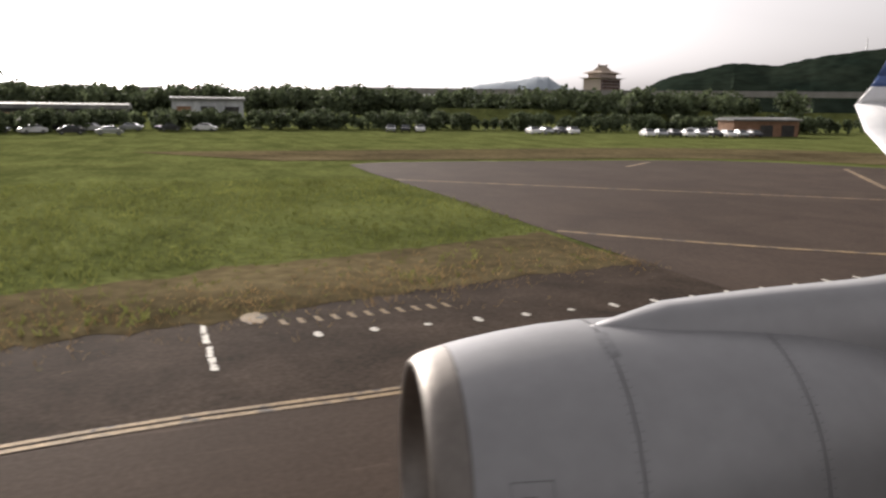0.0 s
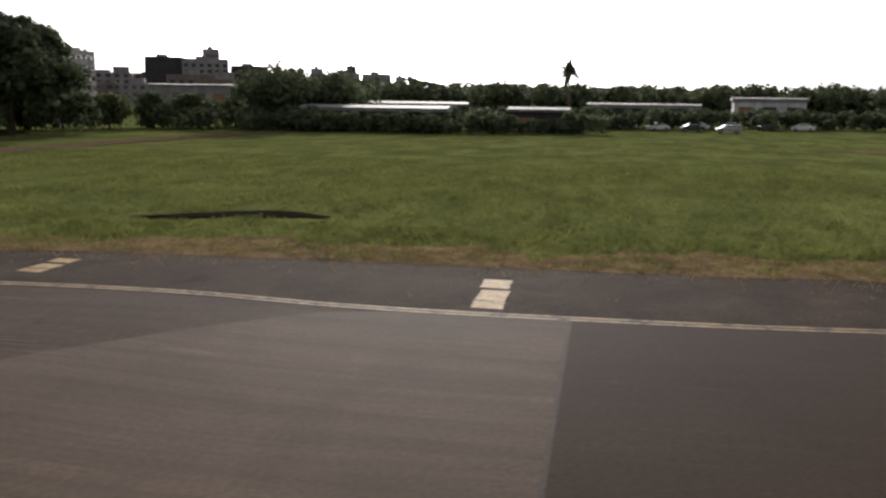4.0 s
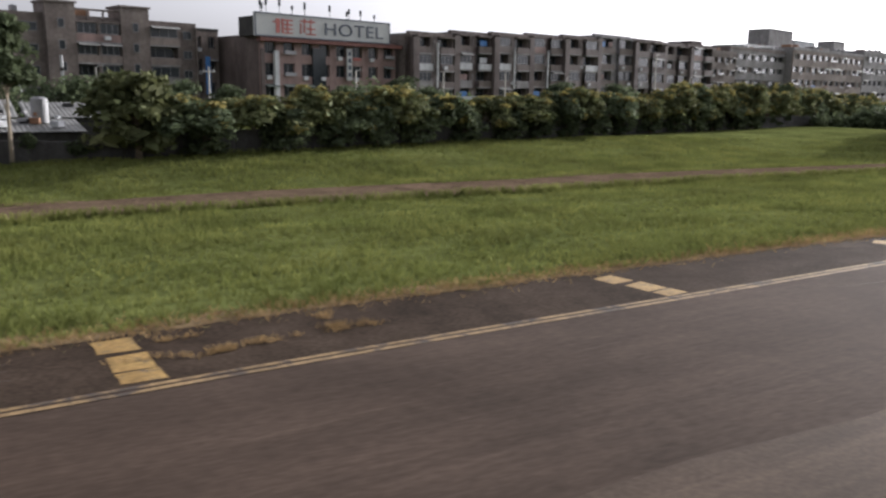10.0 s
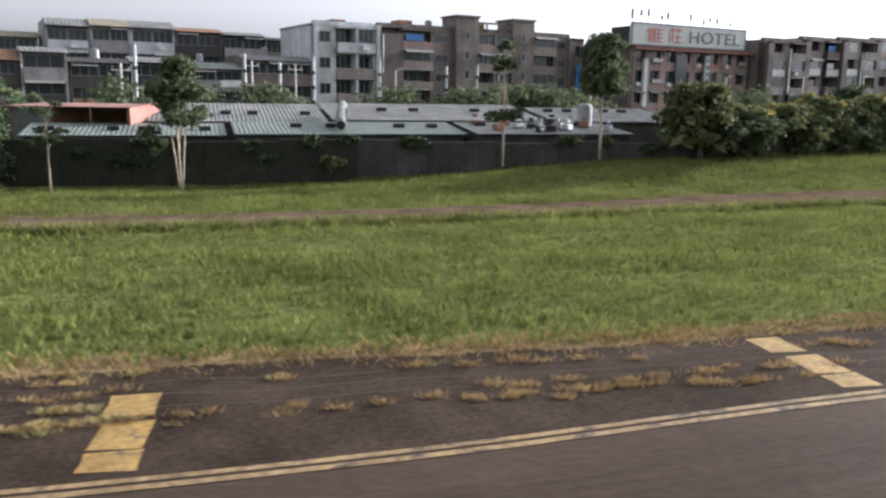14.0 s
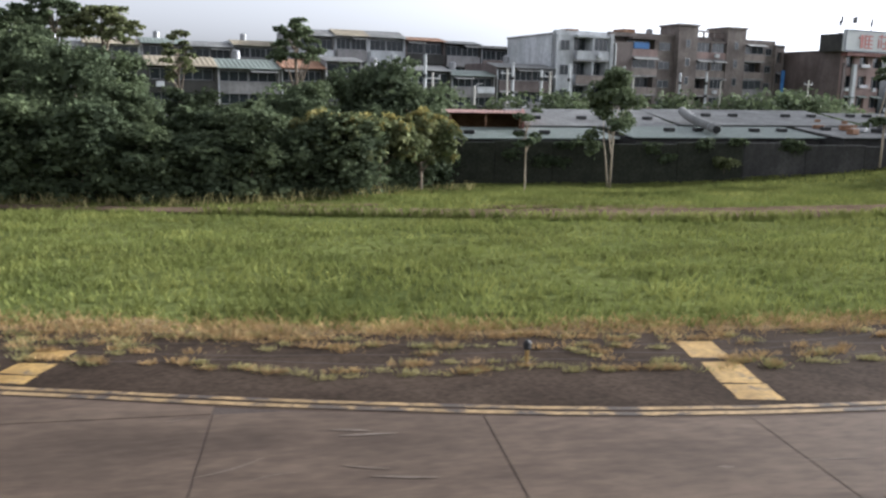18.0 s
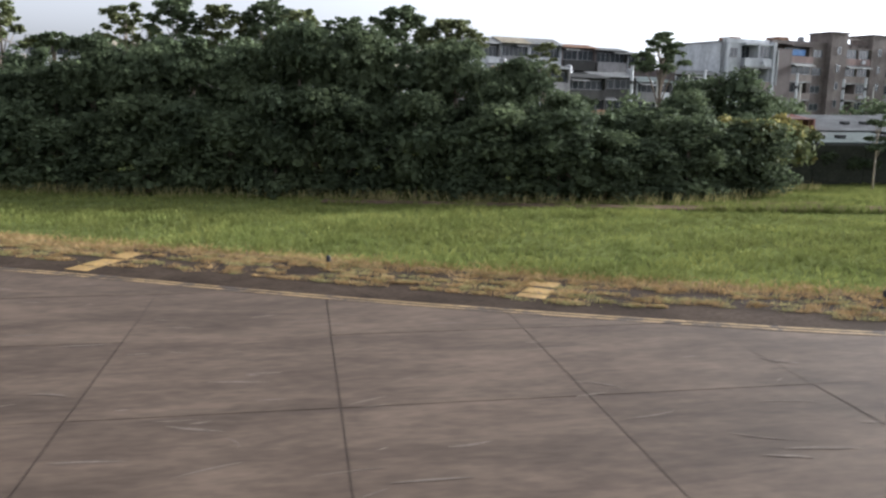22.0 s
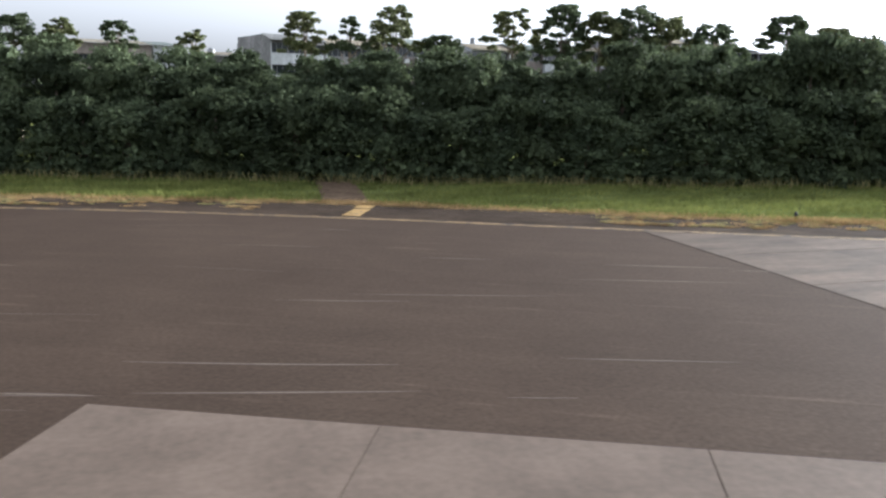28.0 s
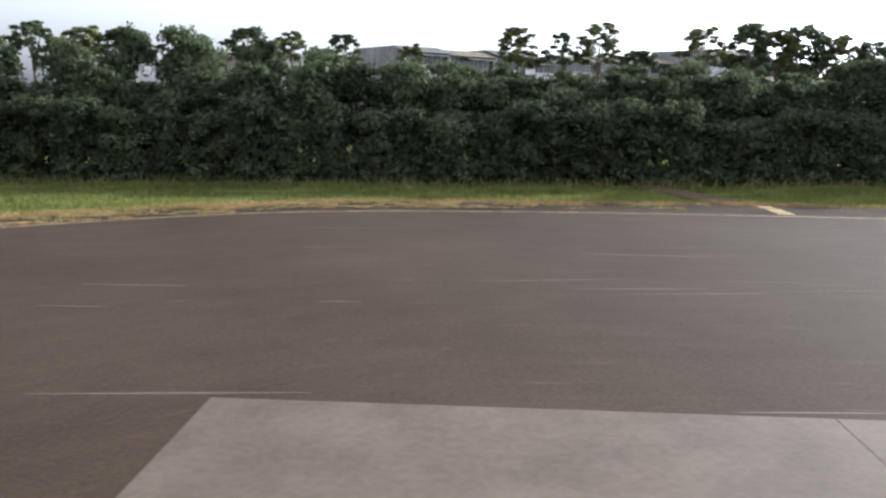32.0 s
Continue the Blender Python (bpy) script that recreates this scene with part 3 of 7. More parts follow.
def lane_strip(a, b, z, name, material, cols=14):
    """A flat band between two lines, mapped in metres along and across the taxiway's edge."""
    n = len(a)
    f = np.linspace(0, 1, cols)[:, None, None]
    P = ((1 - f) * a[None] + f * b[None]).reshape(-1, 2)
    fine = resample(EDGE, 900)
    dist = np.linalg.norm(P[:, None] - fine[None], axis=2)
    k = dist.argmin(1)
    step_ = np.linalg.norm(fine[1] - fine[0])
    tan = np.gradient(fine, axis=0)
    tan /= np.linalg.norm(tan, axis=1)[:, None]
    along = k * step_ + ((P - fine[k]) * tan[k]).sum(1)
    me = bpy.data.meshes.new(name)
    me.from_pydata([(x, y, z) for x, y in P.tolist()], [], [(j * n + i, j * n + i + 1, (j + 1) * n + i + 1, (j + 1) * n + i) for j in range(cols - 1) for i in range(n - 1)])
    if me.polygons[0].normal.z < 0:
        me.flip_normals()
    lay = me.uv_layers.new(name="lane")
    idx = np.array([lp.vertex_index for lp in me.loops])
    lay.data.foreach_set("uv", np.stack([along[idx], dist.min(1)[idx]], 1).astype(np.float32).ravel())
    me.materials.append(M[material])
    return new(name, me)


taxi = lane_strip(resample(GRASS, na), resample(INNER, na), .012, "taxiway", "asphalt")
tagged(taxi, "dark weathered asphalt taxiway with faint tyre streaks", "taxiway", kind="structure")
K = resample(EDGE, na)
pale = (K[:, 1] > -17) & (K[:, 0] > 66)
inward = (offset(K, 1.0) - K) * (1 if offset(K, 1.0)[80][1] < K[80][1] else -1)
band_w = .4 + 7.4 * smooth01((K[:, 1] + 12) / 9) * smooth01((K[:, 0] - 52) / 14)
ragged_w = np.array([.5 * noise.noise((q * .35, 0, 3)) for q in range(na)])
INK = resample(INNER, na)
near_in = K + inward * 15
f_in = smooth01((K[:, 1] + 17) / 14)[:, None]
pale_in = near_in * (1 - f_in) + INK * f_in
pale_out = K + inward * (band_w + ragged_w)[:, None]
# straight paving seam across the taxiway, and darker pavement south of it
i0 = int(np.argmax(pale))
pale_out[i0], pale_in[i0] = (114.6, -16.9), (99.5, -17.9)
pale_ob = lane_strip(pale_out[pale], pale_in[pale], .0165, "worn_pavement", "asphalt_pale")
tagged(pale_ob, "paler worn pavement round the taxiway bend", "taxiway", kind="structure")
relaid = (K[:, 1] < -16.5) & (K[:, 1] > -26.2) & (np.arange(na) < i0)
pale_out[i0 - 1], near_in[i0 - 1] = (114.62, -16.92), (99.5, -17.92)
i1 = int(np.argmax(relaid))
pale_out[i1], near_in[i1] = (115.9, -25.8), (100.5, -27.0)
tagged(lane_strip(pale_out[relaid], near_in[relaid], .0165, "relaid_pavement", "asphalt_south"), "darker relaid strip of asphalt across the taxiway", "taxiway", kind="structure")
pale_out[i1 - 1], near_in[i1 - 1] = (115.91, -25.82), (100.5, -27.02)
tagged(lane_strip(pale_out[:i1], near_in[:i1], .0165, "older_pavement", "asphalt_dark"), "brown weathered asphalt of the taxiway before the bend", "taxiway", kind="structure")
west = K[:, 0] < -26
tagged(lane_strip(K[west], INK[west], .0165, "newer_pavement", "asphalt_dark"), "newer dark brown asphalt of the taxiway beyond the slabs", "taxiway", kind="structure")
seam = root("paving_seam", Matrix(), "dark tarred seam between the paving of different years", "seam", kind="structure")
ln = np.linspace((114.6, -16.9), (99.5, -17.9), 8)
strip(offset(ln, .05), offset(ln, -.05), .0205, "tar_line", "joint", seam)
shoulder = strip(resample(GRASS, na), resample(EDGE, na), .02, "shoulder", "shoulder")
tagged(shoulder, "cracked dark asphalt shoulder with dry grass along it", "shoulder", kind="structure")
# crossing taxiway that leads away to the far apron
s = Shape()
cross = spline([(131.5, -57.5), (139, -57.3), (154, -56.8), (174, -55.9), (181, -58), (181.5, -75), (179, -96), (168, -106), (150, -116), (120, -125), (70, -130)], 4)
s.add([(*p, .012) for p in cross] + [(70, -62, .012)], [tuple(range(len(cross) + 1))])
cross_ob = part("crossing_taxiway", s, "asphalt")
if cross_ob.data.polygons[0].normal.z < 0:
    cross_ob.data.flip_normals()
tagged(cross_ob, "broad dark asphalt taxiway leading across the meadow", "taxiway", kind="structure")

# perimeter road on the meadow
pr = ROAD
lift = ground_z(pr[:, 0], pr[:, 1]) + .035
side_v = offset(pr, 1.0) - pr
ragged = np.array([.25 * noise.noise((p[0] * .5, p[1] * .5, 8)) for p in pr])
road = strip(pr + side_v * (ROAD_W + ragged)[:, None], pr - side_v * (ROAD_W - ragged[::-1])[:, None], lift, "perimeter_road", "track")
tagged(road, "narrow worn asphalt perimeter road through the meadow", "road", kind="structure")

# ---------------------------------------------------------------- taxiway paint
def line_part(base, d0, d1, z, name, material, parent):
    return strip(offset(base, d0), offset(base, d1), z, name, material, parent)


edge_marking = root("edge_marking", Matrix(), "worn double yellow taxiway edge line painted on asphalt", "edge line", kind="structure")
side = -1 if offset(EDGE, 1.0)[60][1] > EDGE[60][1] else 1
line_part(EDGE, .00 * side, .15 * side, .026, "painted_line", "line", edge_marking)
line_part(EDGE, .25 * side, .41 * side, .026, "painted_line", "line", edge_marking)
for pts in ([(164, -56.2), (156, -68), (145.5, -83.5), (133, -101)], [(138.5, -57.6), (134, -62.5), (130, -68), (122, -82)]):
    ln = spline(pts, 3)
    strip(offset(ln, .2), offset(ln, -.2), .03, "painted_line", "line", edge_marking)
for pts in ([(172.9, -81), (178.1, -86.5)], [(167.4, -101.1), (151.3, -89.5)]):
    ln = spline(pts, 3)
    strip(offset(ln, .25), offset(ln, -.25), .034, "painted_line", "line", edge_marking)


def shoulder_stripe(x, y, ang, length, width=.9, pieces=3, material="yellow"):
    """A broad painted bar across the shoulder, broken by cracks."""
    r = root("shoulder_stripe", pose(x, y, .022, 0, 0, ang), "faded broad yellow bar painted across the shoulder", "stripe", "shoulder stripes", "structure")
    cuts = [0, .24, .63, 1] if pieces == 3 else [k / pieces for k in range(pieces + 1)]
    for k in range(pieces):
        a, b = cuts[k] * length + (.12 if k == 2 else .012), cuts[k + 1] * length - (.1 if k == 1 else .012)
        j, lap = .05 * (k % 2), .07 * (k == 2) * width
        sh = Shape().add([(a, -width / 2 + j + lap, .005), ((a + b) / 2, -width / 2 + lap + .02, .005), (b, -width / 2 + lap, .005), (b - .04, width / 2 - j + lap, .005), ((a + b) / 2, width / 2 + lap - .03, .005), (a + .05, width / 2 + lap, .005)], [(0, 1, 2, 3, 4, 5)])
        part("painted_bar", sh, material, r)
    return r


STRIPES = [(117.5, -29.9, 121.3, -29.5), (115, -14.6, 118.6, -14.3), (107, 12.6, 109, 15.1), (115, .2, 117.2, .3), (79, 16.5, 78.4, 19.3), (93.4, 18.1, 92.5, 20),
                     (64.3, 15.5, 64, 18.7), (50, 14.4, 50, 17.8), (36, 13.4, 36.1, 16.7), (21.5, 13.5, 22, 17.3), (7.1, 16.2, 7.6, 18.3), (-6.7, 21.9, -5.5, 23.8), (-20.4, 27.2, -19, 30.2), (-47.7, 40.3, -46.1, 43.9)]
for x, y, x1, y1 in STRIPES:
    shoulder_stripe(x, y, math.degrees(math.atan2(y1 - y, x1 - x)), math.hypot(x1 - x, y1 - y))
shoulder_stripe(122.5, -42.2, 3, 3.9, .18, 4, "white_line")
# pale oval spots of paint along the bend
for k in range(14):
    a = k / 13
    sp = Shape()
    w_ = .24 - .06 * (k % 3)
    sp.add([(w_ * math.cos(q * math.pi / 6), .12 * math.sin(q * math.pi / 6), 0) for q in range(12)], [tuple(range(12))])
    ob = part("paint_spot", sp, "white_line", None, m=pose(124.7 + 2.2 * a ** 1.3, -44.7 - 18.5 * a, .031))
    tagged(ob, "small pale oval paint spot on the dark shoulder", "paint mark", "paint spots", "structure")

for k in range(11):                          # a second, fainter row of short ticks, and a worn blot
    a = k / 10
    sp = Shape().add([(-.28, -.07, 0), (.22, -.08, 0), (.28, .07, 0), (-.22, .08, 0)], [(0, 1, 2, 3)])
    tagged(part("paint_spot", sp, "line", None, m=pose(126.0 + .7 * a, -44.0 - 4.6 * a, .034, 0, 0, 8)), "short faded paint tick on the dark shoulder", "paint mark", "paint spots", "structure")
sp = Shape().add([(.55 * math.cos(q * math.pi / 8) * (1 + .25 * math.sin(3 * q)), .35 * math.sin(q * math.pi / 8), 0) for q in range(16)], [tuple(range(16))])
tagged(part("paint_spot", sp, "line", None, m=pose(126.6, -43.3, .034)), "worn pale paint blot on the dark shoulder", "paint mark", "paint spots", "structure")

# ---------------------------------------------------------------- concrete slabs
EX, EY = EDGE[::-1, 0], EDGE[::-1, 1]


def edge_y(x):
    return float(np.interp(x, EX[EX < 95], EY[EX < 95])) - .55


concrete = root("concrete_apron", Matrix(), "weathered brownish grey concrete slabs with dark joints", "concrete pavement", kind="structure")
bed = Shape()
xsb = np.arange(-36.3, 30.6, 1.5)
bed.add([(x, -12, .021) for x in xsb] + [(x, edge_y(x) - .02, .021) for x in xsb], [(i, i + 1, len(xsb) + i + 1, len(xsb) + i) for i in range(len(xsb) - 1)])
part("joint_bed", bed, "joint", concrete)
for i in range(14):
    x0, x1 = -36.3 + 4.76 * i, -36.3 + 4.76 * (i + 1)
    for j in range(-3, 8):
        y0, y1 = 4.7 * j, 4.7 * (j + 1)
        cols = np.linspace(x0 + .013, x1 - .013, 5)
        top = [min(y1 - .013, edge_y(x)) for x in cols]
        if max(top) < y0 + .4:
            continue
        top = [max(t, y0 + .06) for t in top]
        sh = Shape()
        h = .029 + .002 * ((i * 3 + j * 5) % 4)
        sh.add([(x, y0 + .013, h) for x in cols] + [(x, t, h) for x, t in zip(cols, top)] + [(x, y0 + .013, .021) for x in cols] + [(x, t, .021) for x, t in zip(cols, top)],
               [(k, k + 1, 6 + k, 5 + k) for k in range(4)] + [(10 + k, 11 + k, 1 + k, k) for k in range(4)] + [(5 + k, 6 + k, 16 + k, 15 + k) for k in range(4)])
        part("slab", sh, "concrete", concrete)
pads = root("concrete_pad", Matrix(), "pale concrete pads let into the asphalt", "concrete pavement", kind="structure")
PA, PB = Vector((.91, -.415, 0)), Vector((-.415, -.91, 0))
for ox, oy, g, n in [(-56.2, 18.5, 5.42, 3), (-78.95, 22.62, 11.6, 2), (-110, 35, 5.5, 4)]:
    o = Vector((ox, oy, 0))
    for i in range(n):
        for j in range(4):
            a, b = o + PA * (i * g + .012) + PB * (j * 4.5 + .012), o + PA * ((i + 1) * g - .012) + PB * ((j + 1) * 4.5 - .012)
            d = b - a
            p = [a, a + PA * d.dot(PA), b, a + PB * d.dot(PB)]
            sh = Shape().add([(q.x, q.y, .03) for q in p] + [(q.x, q.y, .013) for q in p], [(0, 3, 2, 1), (0, 1, 5, 4), (1, 2, 6, 5), (2, 3, 7, 6), (3, 0, 4, 7)])
            part("slab", sh, "pad", pads)

def inside(px, py, poly):
    r = np.zeros(len(px), bool)
    x0, y0 = poly[-1]
    for x1, y1 in poly:
        c = ((y1 > py) != (y0 > py)) & (px < (x0 - x1) * (py - y1) / (y0 - y1 + 1e-12) + x1)
        r ^= c
        x0, y0 = x1, y1
    return r


# tyre streaks and scuffs that follow the way of the aircraft
rng = np.random.default_rng(11)
def scuff(out, pts, w, z):
    """A thin pale rub mark along a line, tapering to both ends."""
    pts = np.asarray(pts)
    nrm = offset(pts, 1.0) - pts
    f = np.sin(np.pi * np.linspace(.06, .94, len(pts))) * w
    for i in range(len(pts) - 1):
        a_, b_ = pts[i] - nrm[i] * f[i], pts[i + 1] - nrm[i + 1] * f[i + 1]
        c_, d_ = pts[i + 1] + nrm[i + 1] * f[i + 1], pts[i] + nrm[i] * f[i]
        out.append([(*a_, z), (*b_, z), (*c_, z), (*d_, z)])


def stray(rng, x0, y0, ang, ln, bend, n=9):
    """A line that leaves (x0, y0) at an angle and bends on its way."""
    t = np.linspace(0, 1, n)
    h = ang + bend * t
    st_ = ln / (n - 1)
    return np.stack([x0 + np.cumsum(np.cos(h)) * st_, y0 + np.cumsum(np.sin(h)) * st_], 1)


chalk_q = []
for k in range(300):                     # rubbed arcs on the concrete slabs
    x0, y0 = rng.uniform(-35, 25), rng.uniform(3, 26)
    ln_ = rng.uniform(.2, 1.3)
    ln = stray(rng, x0, y0, rng.normal(0, .16) + (math.pi if k % 2 else 0), ln_, rng.normal(0, .3) if k % 7 else rng.uniform(-1.4, 1.4))
    if any(edge_y(q[0]) < q[1] + .4 or q[0] > 29.5 or q[0] < -36 for q in ln):
        continue
    scuff(chalk_q, ln, rng.uniform(.012, .05), .0392 + .0001 * (k % 7))
tagged(new("slab_scuffs", quads("slab_scuffs", np.array(chalk_q), "pale_streak")), "chalky pale rubbed arcs on the concrete slabs", "tyre marks", kind="stuff")
bend_q = []
FE = resample(EDGE, 600)
FN = offset(FE, side * 1.0) - FE
bend_i = np.nonzero((FE[:, 1] > -6) & (FE[:, 0] > 82))[0]
for k in range(120):                     # chalky scrapes of turning wheels round the bend
    i = int(rng.choice(bend_i))
    d = float(np.clip(rng.normal(5.0, 1.6), 1.2, 10)) if k % 4 else rng.uniform(1.2, 12)
    o_, t_ = FE[i] + FN[i] * d, FE[min(i + 1, 599)] - FE[i]
    ln = stray(rng, o_[0], o_[1], math.atan2(t_[1], t_[0]) + rng.normal(0, .10), rng.uniform(.5, 2.0) if k % 4 else rng.uniform(2, 4), rng.normal(.0, .15))
    scuff(bend_q, ln, rng.uniform(.012, .045), .0215 + .0001 * (k % 9))
for k in range(60):                      # and a few on the western asphalt
    x0 = rng.uniform(-95, -38)
    ln = stray(rng, x0, rng.uniform(12, edge_y(x0) - 2), rng.normal(-.32, .05), rng.uniform(1, 6), rng.normal(0, .05))
    scuff(bend_q, ln, rng.uniform(.012, .05), .0182 + .0001 * (k % 9))
tagged(new("wheel_scrapes", quads("wheel_scrapes", np.array(bend_q), "pale_streak")), "thin chalky wheel scrapes on the taxiway asphalt", "tyre marks", kind="stuff")
# ---------------------------------------------------------------- grass


PAVE = np.concatenate([GRASS, INNER[::-1], [(70, -130)], cross[::-1]])
BELT = np.array([(-200, 102), (-130, 82), (-88, 68), (-67, 61.4), (-56, 58.2), (-44, 54.8), (-33, 51.8), (-23, 49.2), (-16.5, 47.8), (-10, 46.2), (-4, 44.6), (2, 43.4), (8, 43.2), (12, 44.8), (16.4, 46.6), (20, 51), (24, 54)])


def road_dist(px, py):
    d = np.full(len(px), 99.0)
    for p, w in zip(ROAD[::2], ROAD_W[::2]):
        d = np.minimum(d, np.hypot(px - p[0], py - p[1]) - w)
    return d


def blades(px, py, h, w, lean, material, name, rng):
    """One folded blade clump a point: two crossed tapered leaves."""
    n = len(px)
    z = ground_z(px, py)
    out = []
    for k in range(2):
        a = rng.uniform(0, 2 * np.pi, n)
        dx, dy = np.cos(a) * w, np.sin(a) * w
        la = rng.uniform(0, 2 * np.pi, n)
        lx, ly = np.cos(la) * lean * h, np.sin(la) * lean * h
        q = np.empty((n, 4, 3))
        q[:, 0] = np.stack([px - dx, py - dy, z - .09], 1)
        q[:, 1] = np.stack([px + dx, py + dy, z - .09], 1)
        q[:, 2] = np.stack([px + .35 * dx + lx, py + .35 * dy + ly, z + h], 1)
        q[:, 3] = np.stack([px - .35 * dx + lx, py - .35 * dy + ly, z + h * .93], 1)
        out.append(q)
    return quads(name, np.concatenate(out), material)


rng = np.random.default_rng(5)
n = 860000
L0, rng_v = GRASS, rng.random(n)
gx, gy = rng.uniform(-125, 165, n), rng.uniform(-58, 66, n)
near = (gx < 128) | (rng.random(n) < .35)
near &= (gy > 14) | (gx > 112)
ok = near & ~inside(gx, gy, PAVE) & ~inside(gx, gy, np.concatenate([BELT, [(24, 120), (-200, 120)]]))
ok &= road_dist(gx, gy) > rng.uniform(-.3, .35, n)
ok &= ~((gx > 24) & (gy > 57 + .31 * np.clip(gx - 66, 0, 90)))
inner_y = np.interp(gx, GRASS[::-1, 0][GRASS[::-1, 0] < 105], GRASS[::-1, 1][GRASS[::-1, 0] < 105])
ok &= (gx > 105) | (gy > inner_y)
ok &= ~((np.abs(gx + 46.6 - (gy - 50) * .08) < 1.2 + rng.uniform(-.4, .4, n)) & (gy > 40))
for e in range(0, 420):                  # the verge beside the eastern bend is dry and thin
    p = L0[e * len(L0) // 420]
    if p[0] > 111:
        near_e = np.hypot(gx - p[0], gy - p[1])
        ok &= ~((near_e < 3.4) & (rng_v < .55))
        if p[1] < -34:
            ok &= ~((near_e < 6.5) & (rng_v < .75))
hollow = spline([(126.2, 4.6), (127.0, 2.8), (128.8, .2), (129.3, -2.2), (129.0, -4.2)], .5)
for p in hollow[::2]:
    ok &= np.hypot((gx - p[0]) * .55, gy - p[1]) > rng.uniform(.5, 1.1, n)
clump = np.array([noise.noise((x * .35, y * .35, 0)) + .6 * noise.noise((x * 1.3, y * 1.3, 3)) for x, y in zip(gx[ok], gy[ok])])
gx, gy = gx[ok], gy[ok]
swell = np.array([noise.noise((x * .06, y * .17, 6)) + .7 * noise.noise((x * .16, y * .5, 8)) for x, y in zip(gx, gy)])
hh = (.155 + .10 * clump + .15 * swell + rng.uniform(-.03, .04, len(gx))).clip(.06, .55)
tagged(new("meadow_grass", blades(gx, gy, hh, .017 + .024 * rng.random(len(gx)), .8, "blade", "meadow_grass", rng)), "lush green uncut meadow grass in clumps", "grass", kind="stuff")
# straw fringe along the shoulder, thicker to the west
L = resample(GRASS, 900)
tl = offset(L, 1.0)
sg = 1 if tl[450][1] > L[450][1] else -1
wob = np.array([noise.noise((p[0] * .3, p[1] * .3, 2)) + .5 * noise.noise((p[0] * 1.1, p[1] * 1.1, 4)) for p in L])
wide = np.where(L[:, 0] > 112, 2.9, .55)
out_l = L + (tl - L) * (sg * (wide + wob * np.where(L[:, 0] > 112, 2.2, .8)))[:, None]
in_l = L - (tl - L) * (sg * (.15 + .35 * np.abs(wob[::-1])))[:, None]
zz = np.full(900, .028)
fringe = strip(out_l, in_l, zz, "dry_verge", "thatch")
tagged(fringe, "brown dried grass and soil verge along the shoulder", "verge", kind="structure")


def fringe_rows(seed, per, gate_off):
    """Points of dry tufts: a ragged band on the grass edge and broken rows on the shoulder."""
    rg = np.random.default_rng(seed)
    fx, fy, fh = [], [], []
    for i, p in enumerate(L):
        t = (tl[i] - p) * sg
        west = p[0] < 70
        dens = .3 + 1.0 * abs(noise.noise((p[0] * .22, p[1] * .22, 7)))
        k = rg.poisson(per * dens * (1.5 if p[0] < 8 else 1.5 if p[0] < 62 else .9 if p[0] < 112 else .6))
        gold = p[0] < 14 and not -51 < p[0] < -36
        k = int(k * (1.15 if gold else 1))
        d = rg.normal(.05 if gold else .2 if p[0] < 112 else 1.0, .5 if gold else .4 if p[0] < 112 else 1.5, k)
        h = rg.uniform(.05, .2, k)
        fx.append(p[0] + t[0] * d + rg.normal(0, .22, k)); fy.append(p[1] + t[1] * d + rg.normal(0, .15, k)); fh.append(h)
        if not west or -51 < p[0] < -35.5:
            continue
        for row, off in enumerate((.6, 1.15, 1.7, 2.3, 2.9)):
            dense = row == 4 and 13 < p[0] < 50 and (gate_off > -.1) == (p[0] < 30)
            if not dense and (p[0] > 36 and row not in (1, 3) or p[0] > 42 and gate_off > -.1):
                continue
            g = .28 * dense + noise.noise((p[0] * .3, row * 3.1, 9)) + .6 * noise.noise((p[0] * 1.3, row * 5.3, 2))
            if g < gate_off - (.1 if p[0] < 14 else 0) or rg.random() > (.8 if dense else .62 if p[0] < 14 else .55 if p[0] > 42 else .34):
                continue
            k = rg.integers(14, 46)          # one clump
            sz = rg.uniform(.04, .12)
            d = -(off + .3 * noise.noise((p[0] * .3, row * 1.7, 4)) + rg.normal(0, .12)) + rg.normal(0, sz * .6, k)
            along = rg.uniform(-.25, .25) + rg.normal(0, sz * 1.7, k)
            fx.append(p[0] + t[0] * d + t[1] * along); fy.append(p[1] + t[1] * d - t[0] * along); fh.append(rg.uniform(.04, .1, k) + sz * .5)
    fx, fy, fh = np.concatenate(fx), np.concatenate(fy), np.concatenate(fh)
    keep = np.ones(len(fx), bool)
    for x, y, x1, y1 in STRIPES:             # little takes root on the painted bars, but for the crack between their halves
        ln = math.hypot(x1 - x, y1 - y)
        ux, uy = (x1 - x) / ln, (y1 - y) / ln
        al, ac = (fx - x) * ux + (fy - y) * uy, np.abs((fy - y) * ux - (fx - x) * uy)
        keep &= ~((ac < .5) & (al > -.2) & (al < ln * .95) & (np.abs(al / ln - .65) > .07) & (rg.random(len(fx)) < .85))
    return fx[keep], fy[keep], fh[keep]


for off in (1.15, 1.75, 2.3):            # long cracks in the shoulder, where weeds take root
    sel = (L[:, 0] < 62) & (L[:, 0] > -110)
    a_ = L[sel] - (tl - L)[sel] * (sg * (off + .3 * np.array([noise.noise((p[0] * .3, off * 2.9, 4)) for p in L[sel]])))[:, None]
    tagged(strip(a_, a_ + np.array([0, .045]), .0245, "shoulder_crack", "joint"), "long dark crack in the shoulder asphalt", "crack", "shoulder cracks", "structure")
fx, fy, fh = fringe_rows(15, 70, -.12)
tagged(new("dry_grass", blades(fx, fy, fh * 1.0, .013, 1.2, "straw", "dry_grass", rng)), "straw-coloured dry grass tufts along the shoulder", "dry grass", kind="stuff")
fx, fy, fh = fringe_rows(16, 10, -.05)
